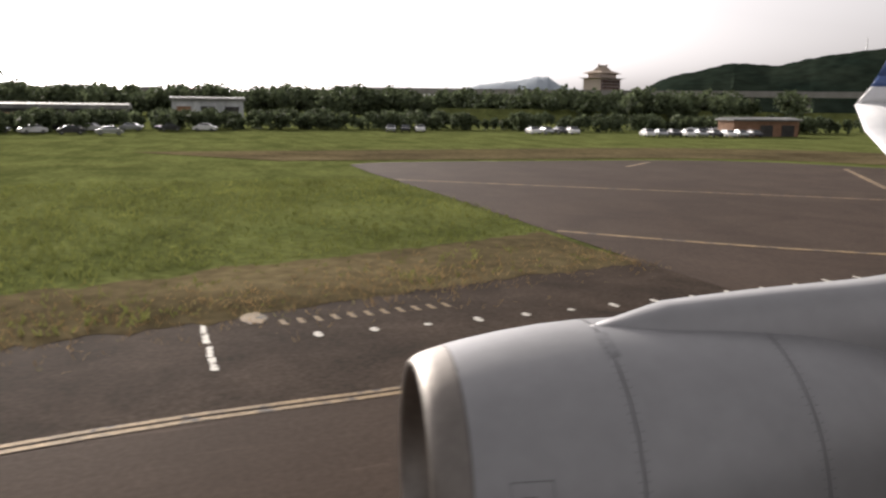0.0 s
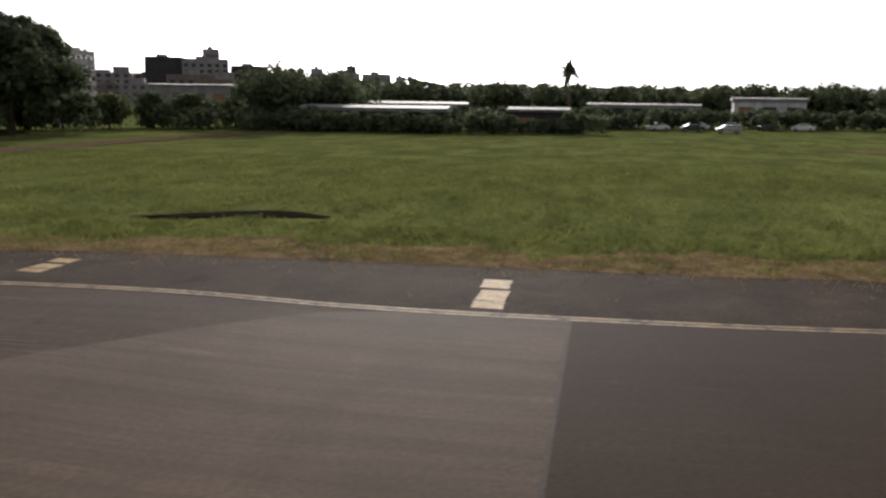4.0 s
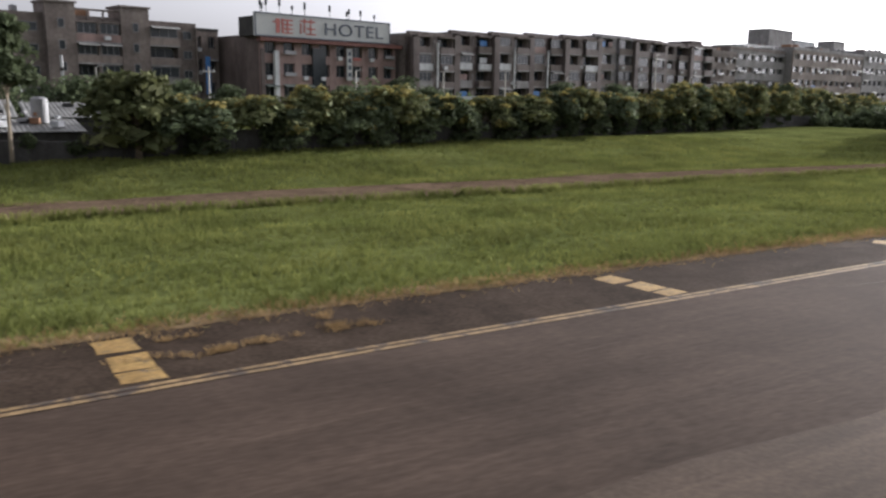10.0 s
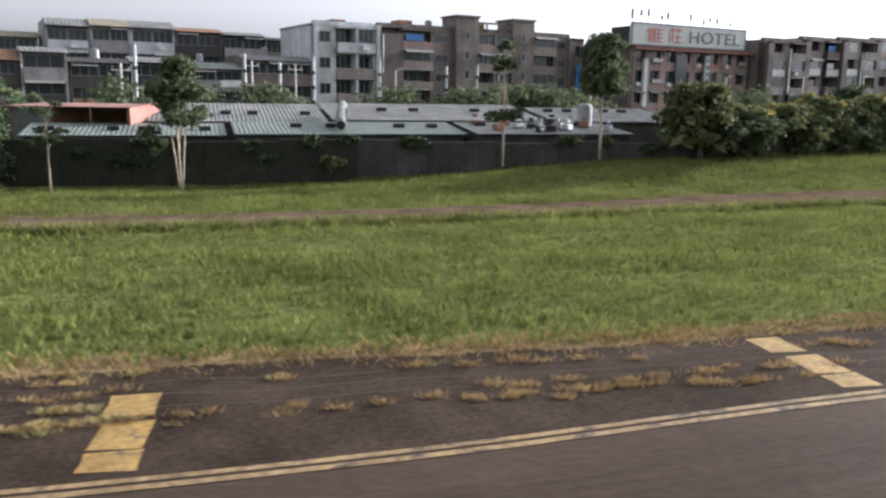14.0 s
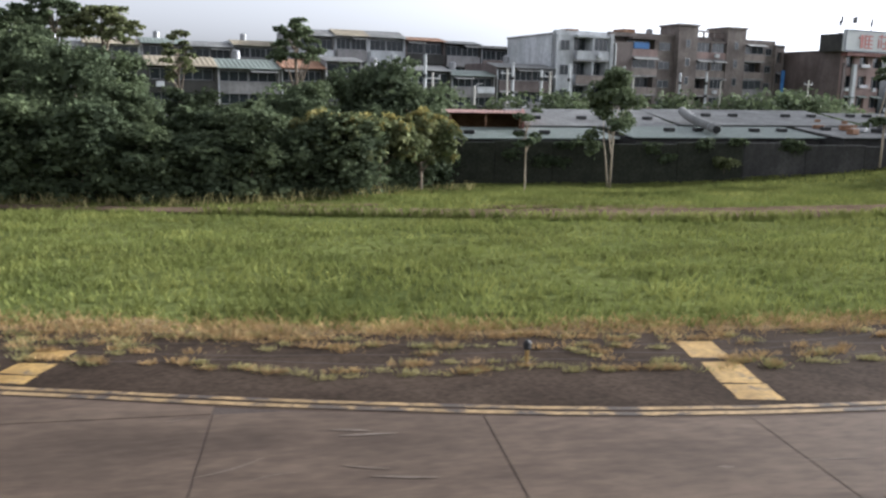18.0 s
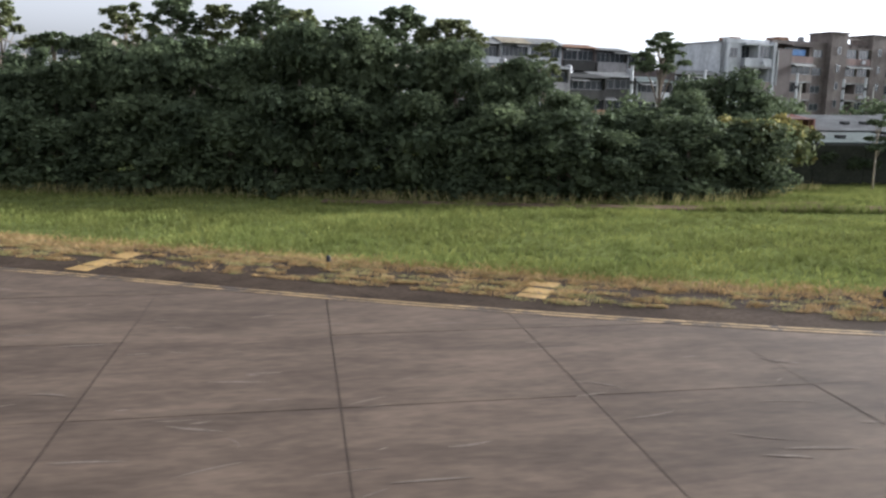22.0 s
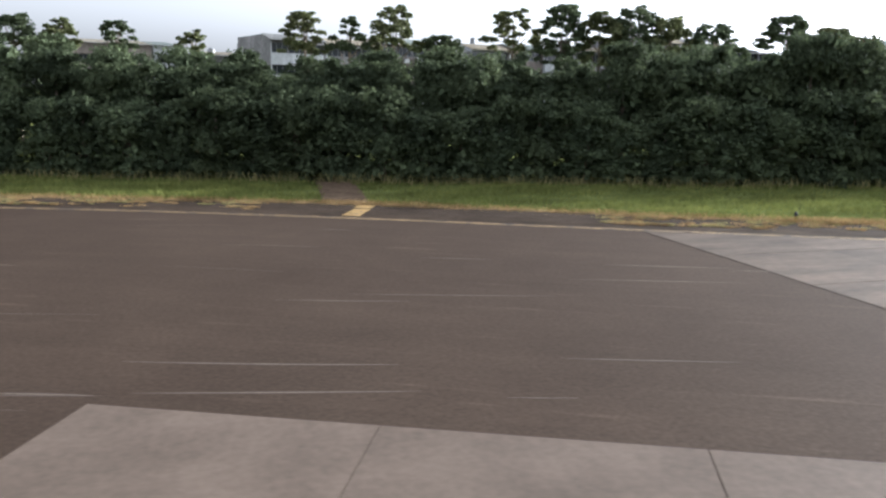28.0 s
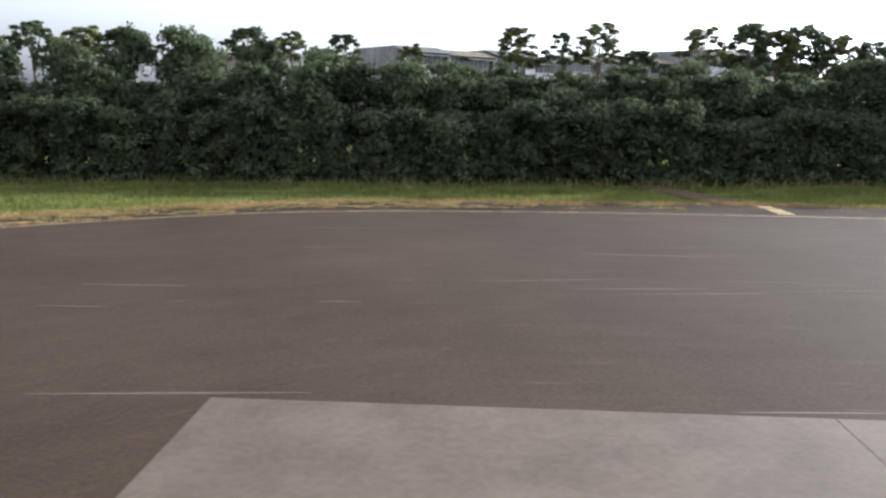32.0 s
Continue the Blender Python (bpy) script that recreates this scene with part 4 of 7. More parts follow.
tagged(new("verge_weeds", blades(fx, fy, fh * .9, .013, 1.1, "seed", "verge_weeds", rng)), "yellowish green weeds growing in the shoulder cracks", "weeds", kind="stuff")
# parched verge before the crossing taxiway, and the tan strip beyond it
vg = L[(L[:, 1] < -27) & (L[:, 1] > -57.4)]
vo = np.stack([np.interp(-vg[:, 1], [27, 34, 41, 49, 58], [126.5, 129.8, 132.4, 135.2, 138.6]), vg[:, 1] + .4], 1)
vo += np.array([[.9 * noise.noise((p[1] * .5, 2, 3)) + .5 * noise.noise((p[1] * 1.7, 4, 3)), 0] for p in vo])
vi = vg - np.array([[.5 + .8 * noise.noise((p[1] * .6, 7, 3)) + .5 * noise.noise((p[1] * 2.1, 5, 3)), 0] for p in vg])
tagged(strip(vo, vi, .03, "dry_verge", "dry_meadow"), "parched brown grass verge beside the shoulder", "verge", kind="structure")
d0 = resample(spline([(184.5, -50), (184.5, -75), (182.5, -97), (172, -110), (150, -121)], 3), 60)
d1 = resample(spline([(200, -36), (202, -70), (203, -105), (190, -128), (160, -140)], 3), 60)
tagged(strip(d0, d1, .01, "dry_strip", "dry_meadow"), "broad tan strip of parched grass beyond the crossing taxiway", "grass field", kind="structure")
hw = 1.7 * np.array([.55 + .45 * noise.noise((q * .21, 3, 1)) for q in range(len(hollow))])[:, None] * np.sin(np.pi * np.linspace(.04, .96, len(hollow)))[:, None]
hn = offset(hollow, 1.0) - hollow
tagged(strip(hollow + hn * hw, hollow - hn * hw, .04, "wet_hollow", "wet_soil"), "dark wet hollow worn into the meadow", "puddle", kind="structure")
# taller grass hanging over the near side of the perimeter road
rk = rng.integers(0, len(ROAD) - 1, 9000)
rp_ = ROAD[rk] + rng.uniform(0, 1, (9000, 1)) * (ROAD[rk + 1] - ROAD[rk])
rd = rp_ - np.stack([np.zeros(9000), ROAD_W[rk] + rng.normal(.1, .22, 9000)], 1)
sel = (rd[:, 0] > 8) & (rd[:, 0] < 150)
tagged(new("roadside_grass", blades(rd[sel, 0], rd[sel, 1], rng.uniform(.2, .5, 9000)[sel], .035, .5, "blade", "roadside_grass", rng)), "taller grass along the perimeter road", "grass", kind="stuff")
# tall seed grass at the foot of the tree belt
kx = rng.uniform(-106, 24, 2600)
ky = np.interp(kx, BELT[:, 0], BELT[:, 1]) + rng.normal(-.5, .4, len(kx))
tagged(new("seed_grass", blades(kx, ky, rng.uniform(.25, .7, len(kx)), .02, .45, "seed", "seed_grass", rng)), "tall pale seeding grass at the foot of the trees", "grass", kind="stuff")
# bare soil beside the perimeter road
for ox, oy, rx, ry in [(30, 40.6, 3.4, .8), (24, 41.2, 2.2, .5), (62, 44.4, 3.0, .5), (98, 47.0, 4.0, .6), (14, 42.4, 2.6, .6)]:
    sp = Shape()
    pts = []
    for q in range(40):
        w_ = 2 * math.pi * q / 40
        g = 1 + .45 * noise.noise((ox + 2 * math.cos(w_), 2 * math.sin(w_), 3))
        pts.append((ox + rx * g * math.cos(w_), oy + ry * g * math.sin(w_)))
    sp.add([(x_, y_, float(ground_z(x_, y_)) + .03) for x_, y_ in pts], [tuple(range(40))])
    tagged(part("soil_patch", sp, "soil"), "bare orange-brown soil patch beside the perimeter road", "soil", "soil patches", "structure")

# path through the grass to the tree belt
gp = spline([(-47.2, 44.6), (-46.8, 48), (-46.4, 53), (-46, 59)], 1)
tagged(strip(offset(gp, 1.2), offset(gp, -1.2), .03, "dirt_path", "track"), "worn dark path crossing the grass strip", "path", kind="structure")

# ---------------------------------------------------------------- trees
def leaf_cloud(name, blobs, n, size, material, seed, up=.35, hollow=.55, solid=False, core=.2):
    """A crown of loose leaf sprays: blobs are (x, y, z, rx, ry, rz)."""
    rng = np.random.default_rng(seed)
    B0 = np.array(blobs, float)
    S = []                                   # every blob bears smaller leaf clumps over its surface
    per = 9 if len(B0) < 120 else 3
    for b in B0:
        v = rng.normal(size=(per, 3))
        v /= np.linalg.norm(v, axis=1)[:, None]
        v[:, 2] = np.where(v[:, 2] < -.5, -v[:, 2], v[:, 2])
        for u in v:
            q = rng.uniform(.3, .5)
            S.append(np.concatenate([b[:3] + u * b[3:] * rng.uniform(.55, .85), b[3:] * q]))
    B = np.array(S + [list(q) for q in B0] if solid else S)
    w = B[:, 3] * B[:, 4]
    k = rng.choice(len(B), n, p=w / w.sum())
    d = rng.normal(size=(n, 3))
    d[:, 2] = np.where(rng.random(n) < .6, np.abs(d[:, 2]), d[:, 2])
    d /= np.linalg.norm(d, axis=1)[:, None]
    r = rng.uniform(hollow, 1.06, n) ** .7
    c = B[k, :3] + d * B[k, 3:] * r[:, None]
    core = rng.random(n) < core                # inner foliage, larger and darkly packed
    kb = rng.integers(0, len(B0), n)
    c[core] = B0[kb[core], :3] + d[core] * B0[kb[core], 3:] * rng.uniform(.1, .8, core.sum())[:, None]
    c[:, 2] = np.maximum(c[:, 2], .1)
    nrm = d + np.array([0, 0, up]) + .8 * rng.normal(size=(n, 3))
    nrm /= np.linalg.norm(nrm, axis=1)[:, None]
    t = np.cross(nrm, rng.normal(size=(n, 3)))
    t /= np.linalg.norm(t, axis=1)[:, None]
    b = np.cross(nrm, t)
    s = size * (rng.uniform(.55, 1.35, n) * np.where(core, 2.0, 1.0))[:, None]
    q = np.empty((n, 4, 3))
    q[:, 0] = c - t * s
    q[:, 1] = c + b * s * .55 + nrm * s * .12
    q[:, 2] = c + t * s
    q[:, 3] = c - b * s * .55 + nrm * s * .12
    return quads(name, q, material)


def trunk_shape(height, r, limbs, rng, lean=0.0, stems=1):
    s = Shape()
    for k in range(stems):
        a = 2 * math.pi * k / max(stems, 1) + rng.uniform(0, 1)
        ox = .12 * math.cos(a) * (stems > 1)
        oy = .12 * math.sin(a) * (stems > 1)
        tx, ty = (lean + .6 * (stems > 1)) * math.cos(a), (lean + .6 * (stems > 1)) * math.sin(a)
        s.tube([(ox, oy, -.15), (ox + tx * .3, oy + ty * .3, height * .35), (ox + tx * .7, oy + ty * .7, height * .7), (tx, ty, height)], [r * 1.25, r, r * .75, r * .4], 8)
    for bx, by, bz in limbs:
        z0 = height * rng.uniform(.45, .9)
        s.tube([(0, 0, z0), (bx * .5, by * .5, z0 + (bz - z0) * .6), (bx, by, bz)], [r * .5, r * .35, r * .12], 6, cap=False)
    return s


def tree(name, label, blobs, leaves, size, leaf, trunk_h, trunk_r, seed, bark="bark", stems=1, group="", m=None, up=.35, hollow=.55, core=.2):
    rng = np.random.default_rng(seed)
    r = root(name, m if m is not None else Matrix(), label, "tree" if "bush" not in name else "bush", group)
    limbs = [(b[0] * .8, b[1] * .8, b[2]) for b in blobs[:9]]
    part("trunk", trunk_shape(trunk_h, trunk_r, limbs, rng, stems=stems), bark, r, smooth=True)
    part("crown", leaf_cloud(name + "_crown", blobs, leaves, size, leaf, seed, up, hollow, core=core), leaf, r)
    return r


def blob_ring(rng, n, rad, z, dz, size, flat=.7):
    out = []
    for k in range(n):
        a = 2 * math.pi * (k + rng.uniform(-.3, .3)) / n
        q = rad * rng.uniform(.6, 1.1)
        s_ = size * rng.uniform(.75, 1.25)
        out.append((q * math.cos(a), q * math.sin(a), z + rng.uniform(-dz, dz), s_, s_, s_ * flat))
    return out


rng = np.random.default_rng(21)
shrub_kinds, mid_kinds, hedge_kinds = [], [], []
for k in range(4):   # thick shrubby trees, leafy to the ground
    b = [(0, 0, 3.6, 2.1, 1.9, 2.6)] + blob_ring(rng, 6, 1.5, .8, .3, 1.2, .95) + blob_ring(rng, 4, 1.2, 2.2, .3, 1.2, .9) + blob_ring(rng, 5, 1.2, 3.2, .7, 1.2, .9) + blob_ring(rng, 4, .9, 5.0, .5, 1.1, .85)
    shrub_kinds.append(tree("shrub_tree", "dense dark green shrubby tree leafy down to the ground", b, 6000, .15, "leaf" if k % 2 else "leaf_dark", 4.5, .11, 100 + k, group="tree belt"))
for k in range(4):   # middle storey
    b = [(0, 0, 6.0, 2.3, 2.3, 2.3), (0, 0, 3.6, 1.8, 1.8, 1.6)] + blob_ring(rng, 4, 1.5, 3.4, .5, 1.3, .8) + blob_ring(rng, 6, 1.8, 4.6, .9, 1.4, .8) + blob_ring(rng, 6, 1.7, 6.6, .7, 1.3, .75) + blob_ring(rng, 4, 1.1, 7.9, .4, 1.1, .7)
    mid_kinds.append(tree("woodland_tree", "tall dark green broad-leaved tree in the belt", b, 6200, .15, "leaf" if k % 2 else "leaf_dark", 6.5, .15, 200 + k, group="tree belt"))
for k in range(4):   # rounded trees along the wall
    b = [(0, 0, 2.5, 1.6, 1.5, 1.5)] + blob_ring(rng, 5, 1.1, .9, .2, .9, .9) + blob_ring(rng, 6, 1.2, 2.0, .4, 1.05, .85) + blob_ring(rng, 5, .8, 3.2, .3, .95, .75)
    hedge_kinds.append(tree("hedge_tree", "rounded green tree with sunlit yellowish top in a row", b, 2200, .2, "leaf_yellow" if k != 1 else "leaf", 2.4, .12, 400 + k, group="hedge row"))
row_kinds = []
for k in range(5):   # wide clumpy crowns on short trunks, hung over the wall
    b = [(0, 0, 2.35, 1.7, 1.5, 1.0)] + blob_ring(rng, 6, 1.75, 1.75, .3, .85, .75) + blob_ring(rng, 6, 1.35, 2.7, .3, .85, .75) + blob_ring(rng, 4, .7, 3.25, .2, .7, .7)
    t_ = tree("hedge_tree", "rounded green tree with sunlit yellowish top in a row", b, 3400, .15, "leaf" if k % 2 else "leaf_yellow", 1.9, .13, 420 + k, group="hedge row")
    # outer clusters in a lighter yellow paint the sunlit side of the crown
    tips = [(q[0] * 1.14, q[1] * 1.14, q[2] + .3, q[3] * .62, q[4] * .62, q[5] * .55) for q in b[7:]] + [(q[0] * 1.15, q[1] * 1.15, q[2] - .1, q[3] * .5, q[4] * .5, q[5] * .7) for q in b[1:7:2]]
    part("young_leaves", leaf_cloud("young_leaves", tips, 620, .14, "leaf_tip", 430 + k), "leaf_tip", t_, "yellowish leaf clusters coloured as if sunlit")
    row_kinds.append(t_)
used = set()


def plant(kinds, k, x, y, s=1.0, sz=None, turn=None, z=None):
    """The first planting moves the pattern tree itself, later ones copy it."""
    ob = kinds[k % len(kinds)]
    z = float(ground_z(x, y)) if z is None else z
    m = pose(x, y, z, 0, 0, rng.uniform(0, 360) if turn is None else turn) @ Matrix.Diagonal((s, s, sz or s, 1))
    if ob.name not in used:
        used.add(ob.name)
        ob.matrix_basis = m
        return ob
    c = copy_thing(ob, Matrix())
    c.matrix_basis = m
    return c


def belt_y(x):
    return float(np.interp(x, BELT[:, 0], BELT[:, 1]))


def body_top(x):
    """Height of the closed body of the belt."""
    return float(np.interp(x, [-90, -58, -36, -28, -21, -14, -8, -4, -1, 2.2, 5.6, 9, 14, 17], [8.1, 8.1, 8.1, 8.5, 9.5, 9.7, 9.6, 9.4, 8.8, 7.2, 6.0, 5.4, 5.6, 5.4]))


def rear_top(x):
    """Height of the belt's rear storey, which stands above its body to the west."""
    return body_top(x) if x > -30 else float(np.interp(x, [-106, -69, -65, -61, -58, -54, -50, -42, -34, -30], [10.9, 10.8, 9.8, 9.2, 8.8, 9.6, 9.0, 8.8, 9.0, 8.7]))


k = 0
x = 18.0
while x > -106:
    plant(shrub_kinds, k, x, belt_y(x) + 1.5 + rng.uniform(-.3, .5), rng.uniform(.8, 1.15), rng.uniform(.7, 1.0) * (1.0 if x < 4 else .78))
    k += 1
    x -= rng.uniform(2.3, 3.1)
x = 16.0
while x > -106:
    s_ = rng.uniform(.88, 1.08)
    plant(mid_kinds, k, x, belt_y(x) + 6.0 + rng.uniform(-1, 1), s_ if x < 2 else .8 * s_, body_top(x) / 8.9 * rng.uniform(.82, 1.08))
    k += 1
    x -= rng.uniform(2.8, 3.8)
x = 10.0
while x > -106:
    plant(mid_kinds, k, x, belt_y(x) + 11.5 + rng.uniform(-1, 1), rng.uniform(.95, 1.15), rear_top(x) / 8.9 * rng.uniform(.93, 1.03))
    k += 1
    x -= rng.uniform(4.2, 5.2)


def crown_tree(x, y, top, w, dep, n, leaves, seed, leaf="leaf", size=.19, label="tall slender tree with an open clumpy crown above the belt"):
    """A tall tree of the belt: a bare stem and limbs that carry separate leaf clumps up to top, w across and dep deep."""
    r_ = np.random.default_rng(seed)
    bl = []
    n = int(n * 1.8)
    for q in range(n):
        v = (q + r_.uniform(0, 1)) / n
        rad = w / 2 * (.35 + .65 * min(1.0, v * 1.7)) * math.sqrt(r_.uniform(.15, 1))
        a_ = 2.4 * q + r_.uniform(-.5, .5)
        sz = r_.uniform(.42, .92) * (w / 4.6) ** .6
        bl.append((rad * math.cos(a_), rad * math.sin(a_), top - sz * .5 - (dep - sz) * v, sz, sz, sz * r_.uniform(.38, .62)))
    r_.shuffle(bl)
    return tree("tiered_tree", label, [tuple(q) for q in bl], int(leaves * 2.5), size * .74, leaf, top - dep * .35, .13, seed, group="tree belt", m=pose(x, y, float(ground_z(x, y))), up=.9, hollow=.3, core=.05)


for q, (x, y, top, w, dep, n_, lv) in enumerate([
        (12.3, 55.5, 10.6, 3.7, 3.2, 10, 1300), (-1.6, 63.6, 11.9, 5.0, 3.0, 15, 2500), (-5.2, 64.8, 12.8, 5.2, 3.4, 17, 2900), (-27.3, 73.4, 13.3, 4.8, 4.2, 14, 2100),
        (-23.3, 71.8, 13.7, 4.8, 5.5, 22, 3400), (-19.4, 72.2, 13.3, 5.2, 5.5, 24, 3600), (-15.7, 72.8, 13.9, 5.8, 5.5, 24, 3800), (-13.0, 71.0, 13.0, 5.6, 5.0, 22, 3600), (-9.3, 69.5, 12.4, 5.8, 5.0, 24, 3800),
        (-37.8, 75.6, 13.4, 4.8, 4.4, 15, 2200), (-41.6, 76.0, 12.2, 3.4, 3.2, 9, 1300), (-45.4, 77.5, 12.8, 4.3, 4.2, 15, 2200), (-33.6, 75.2, 10.9, 4.2, 1.8, 8, 1300),
        (-54.9, 80.4, 11.0, 3.2, 2.4, 8, 1100), (-61.1, 81.2, 11.7, 3.3, 3.0, 9, 1300), (-65.8, 82, 11.8, 3.4, 3.0, 10, 1400), (-69.6, 82.5, 12.1, 4.2, 3.4, 13, 1900),
        (-75.3, 83, 11.3, 3.8, 2.8, 11, 1600), (-79.1, 84, 11.4, 3.8, 3.2, 12, 1700), (-82.9, 84, 11.6, 4.6, 3.4, 14, 2000), (-86.9, 84, 11.8, 4.4, 2.8, 12, 1700), (-94, 86, 11.5, 4.4, 3.2, 12, 1700), (-101, 88, 12.0, 4.2, 3.2, 12, 1700)]):
    # paler leaf on every other crown stands in for veiling glare
    crown_tree(x, y, top, w, dep, n_, lv, 700 + q, "leaf_yellow" if q % 2 else "leaf")
crown_tree(4.4, 58.2, 9.9, 2.3, 3.6, 9, 900, 740, "leaf_yellow", .17, "slim pale green tree with drooping leaves above the belt")
for x, y, s_ in [(17.2, 52.5, .68), (13, 53, .8)]:   # bushy end of the belt
    plant(mid_kinds, k, x, y, s_, s_ * .9)
    k += 1
for x, y, s_ in [(18.7, 55.5, 1.34), (16.0, 57, 1.2), (21.3, 57.5, 1.05)]:     # dark round trees behind the belt's end
    plant([shrub_kinds[0], shrub_kinds[2]], k, x, y, s_)
    k += 1
for x, y, s_ in [(20.2, 52.6, .78), (17.2, 49.0, .72), (14.2, 48.0, .7)]:      # sunlit bushes at the belt's end
    plant([row_kinds[2], row_kinds[0], row_kinds[4]], k, x, y, s_ * 1.6, s_ * 1.75)
    k += 1
# hedge row along the wall towards the hotel
plant([hedge_kinds[2]], k, 68.8, 53.0, 1.55, 1.3)
x = 71.5
while x < 150:
    y = 53.3 + .31 * (x - 66)
    s_ = rng.uniform(.95, 1.25)
    plant(row_kinds, k, x, y - rng.uniform(.3, .9), s_ * 1.24, rng.uniform(1.0, 1.25))
    plant([hedge_kinds[1]], k, x + 1.5, y - 1.0, rng.uniform(.75, 1.0), rng.uniform(.55, .7))
    k += 1
    x += 4.5 * s_ * rng.uniform(.82, 1.1)
for x, y, s_, h in [(72.6, 61.5, .95, 5.4), (76.4, 63, .8, 4.9), (88.6, 67.5, 1.0, 5.2), (93.6, 69.2, 1.15, 6.0), (98.4, 71, 1.0, 5.3), (119, 80, 1.1, 6.0), (131, 84, 1.0, 6.2)]:     # darker trees behind the row
    plant([shrub_kinds[0], shrub_kinds[1]], k, x, y, s_, h / 6.9)
    k += 1
while x < 214:                              # the row goes on, closed, to the great tree
    plant(row_kinds, k, x, 79.5 + .36 * (x - 150) + rng.uniform(-.6, .9), rng.uniform(1.25, 1.6), rng.uniform(1.2, 1.65))
    k += 1
    x += rng.uniform(2.9, 4.0)
for x, y, s_ in [(193, 70, 1.5), (199, 68, 1.5), (206, 66, 1.4), (213, 63, 1.4), (220, 60, 1.4), (226, 55, 1.3), (232, 50, 1.3)]:
    plant(hedge_kinds, k, x, y, s_)
    k += 1

# the great round tree
b = [(0, 0, 8.0, 8.5, 8, 6.0), (0, 0, 9.5, 6.5, 6.5, 5.0), (0, 0, 5.0, 7.0, 7.0, 4.0)] + blob_ring(rng, 10, 8.0, 2.8, 1.0, 3.0, .85) + blob_ring(rng, 10, 8.0, 6.2, 1.4, 3.4, .85) + blob_ring(rng, 9, 6.2, 10.2, 1.0, 3.0, .8) + blob_ring(rng, 6, 3.4, 12.8, .7, 2.6, .75)
tree("great_tree", "huge dark round-crowned tree at the meadow's edge", b, 34000, .33, "leaf_dark", 8, .5, 500, m=pose(182.6, 63.2, .3, 0, 0, 30) @ Matrix.Diagonal((.97, .97, 1.02, 1)))
# free-standing trees before the wall
b = [(0, 0, 5.9, 1.5, 1.4, 1.6)] + blob_ring(rng, 7, 1.45, 4.9, .8, .9, .8) + blob_ring(rng, 6, 1.3, 6.4, .5, .9, .7) + blob_ring(rng, 4, .6, 7.3, .3, .8, .6) + [(-1.6, -.2, 3.4, .9, .8, .9), (-1.3, .2, 2.5, .7, .7, .8)]
tree("young_tree", "young tree with several slender pale stems and a full crown", b, 3600, .15, "leaf", 4.8, .06, 501, "bark_pale", stems=3, m=pose(33.8, 54.1, -.4, 0, 0, 0))
b2 = [(0, 0, 6.2, 1.8, 1.7, 1.9)] + blob_ring(rng, 6, 1.2, 4.9, .6, 1.0, .85) + blob_ring(rng, 5, .9, 7.2, .4, .95, .7)
tree("young_tree", "young round-crowned tree with one slender trunk", b2, 2800, .2, "leaf", 5.0, .1, 502, "bark_pale", m=pose(61.8, 54.3, 1.5))
b3 = blob_ring(rng, 5, .8, 4.4, .4, .55, .5) + blob_ring(rng, 4, .6, 6.2, .5, .5, .5)
tree("sapling", "thin sapling with sparse leaf tiers and a pale stem", b3, 650, .16, "leaf", 6.0, .06, 503, "bark_pale", m=pose(26.9, 51.2, -.4) @ Matrix.Diagonal((.95, .95, .78, 1)), hollow=.2)
b4 = blob_ring(rng, 6, .9, 3.2, .3, .7, .4) + blob_ring(rng, 5, .9, 6.6, .35, .65, .4) + blob_ring(rng, 3, .4, 7.8, .2, .5, .4)
tree("sapling", "slim sapling with two leafy tiers before the wall", b4, 900, .17, "leaf", 7.5, .07, 504, "bark_pale", m=pose(54.6, 53.9, 1.1), hollow=.2)
b5 = blob_ring(rng, 5, .5, .5, .15, .45, .8)
tree("bush", "small pale green bush on the bank", b5, 500, .14, "leaf_yellow", .6, .03, 505, m=pose(43.2, 55.6, .55))

# ---------------------------------------------------------------- town behind the airfield
TURN = 17.04
CU, SU = math.cos(radians(TURN)), math.sin(radians(TURN))


def town(u, n, z=0.0):
    """A pose in the town's own street grid: u along the streets, n away from the field."""
    return pose(u * CU - n * SU, u * SU + n * CU, z, 0, 0, TURN)


TOWN_Z = 1.2
AIRCON = Shape().box(0, .8, -.36, -.02, 0, .55, .03).data("air_conditioner")
clutter = np.random.default_rng(77)


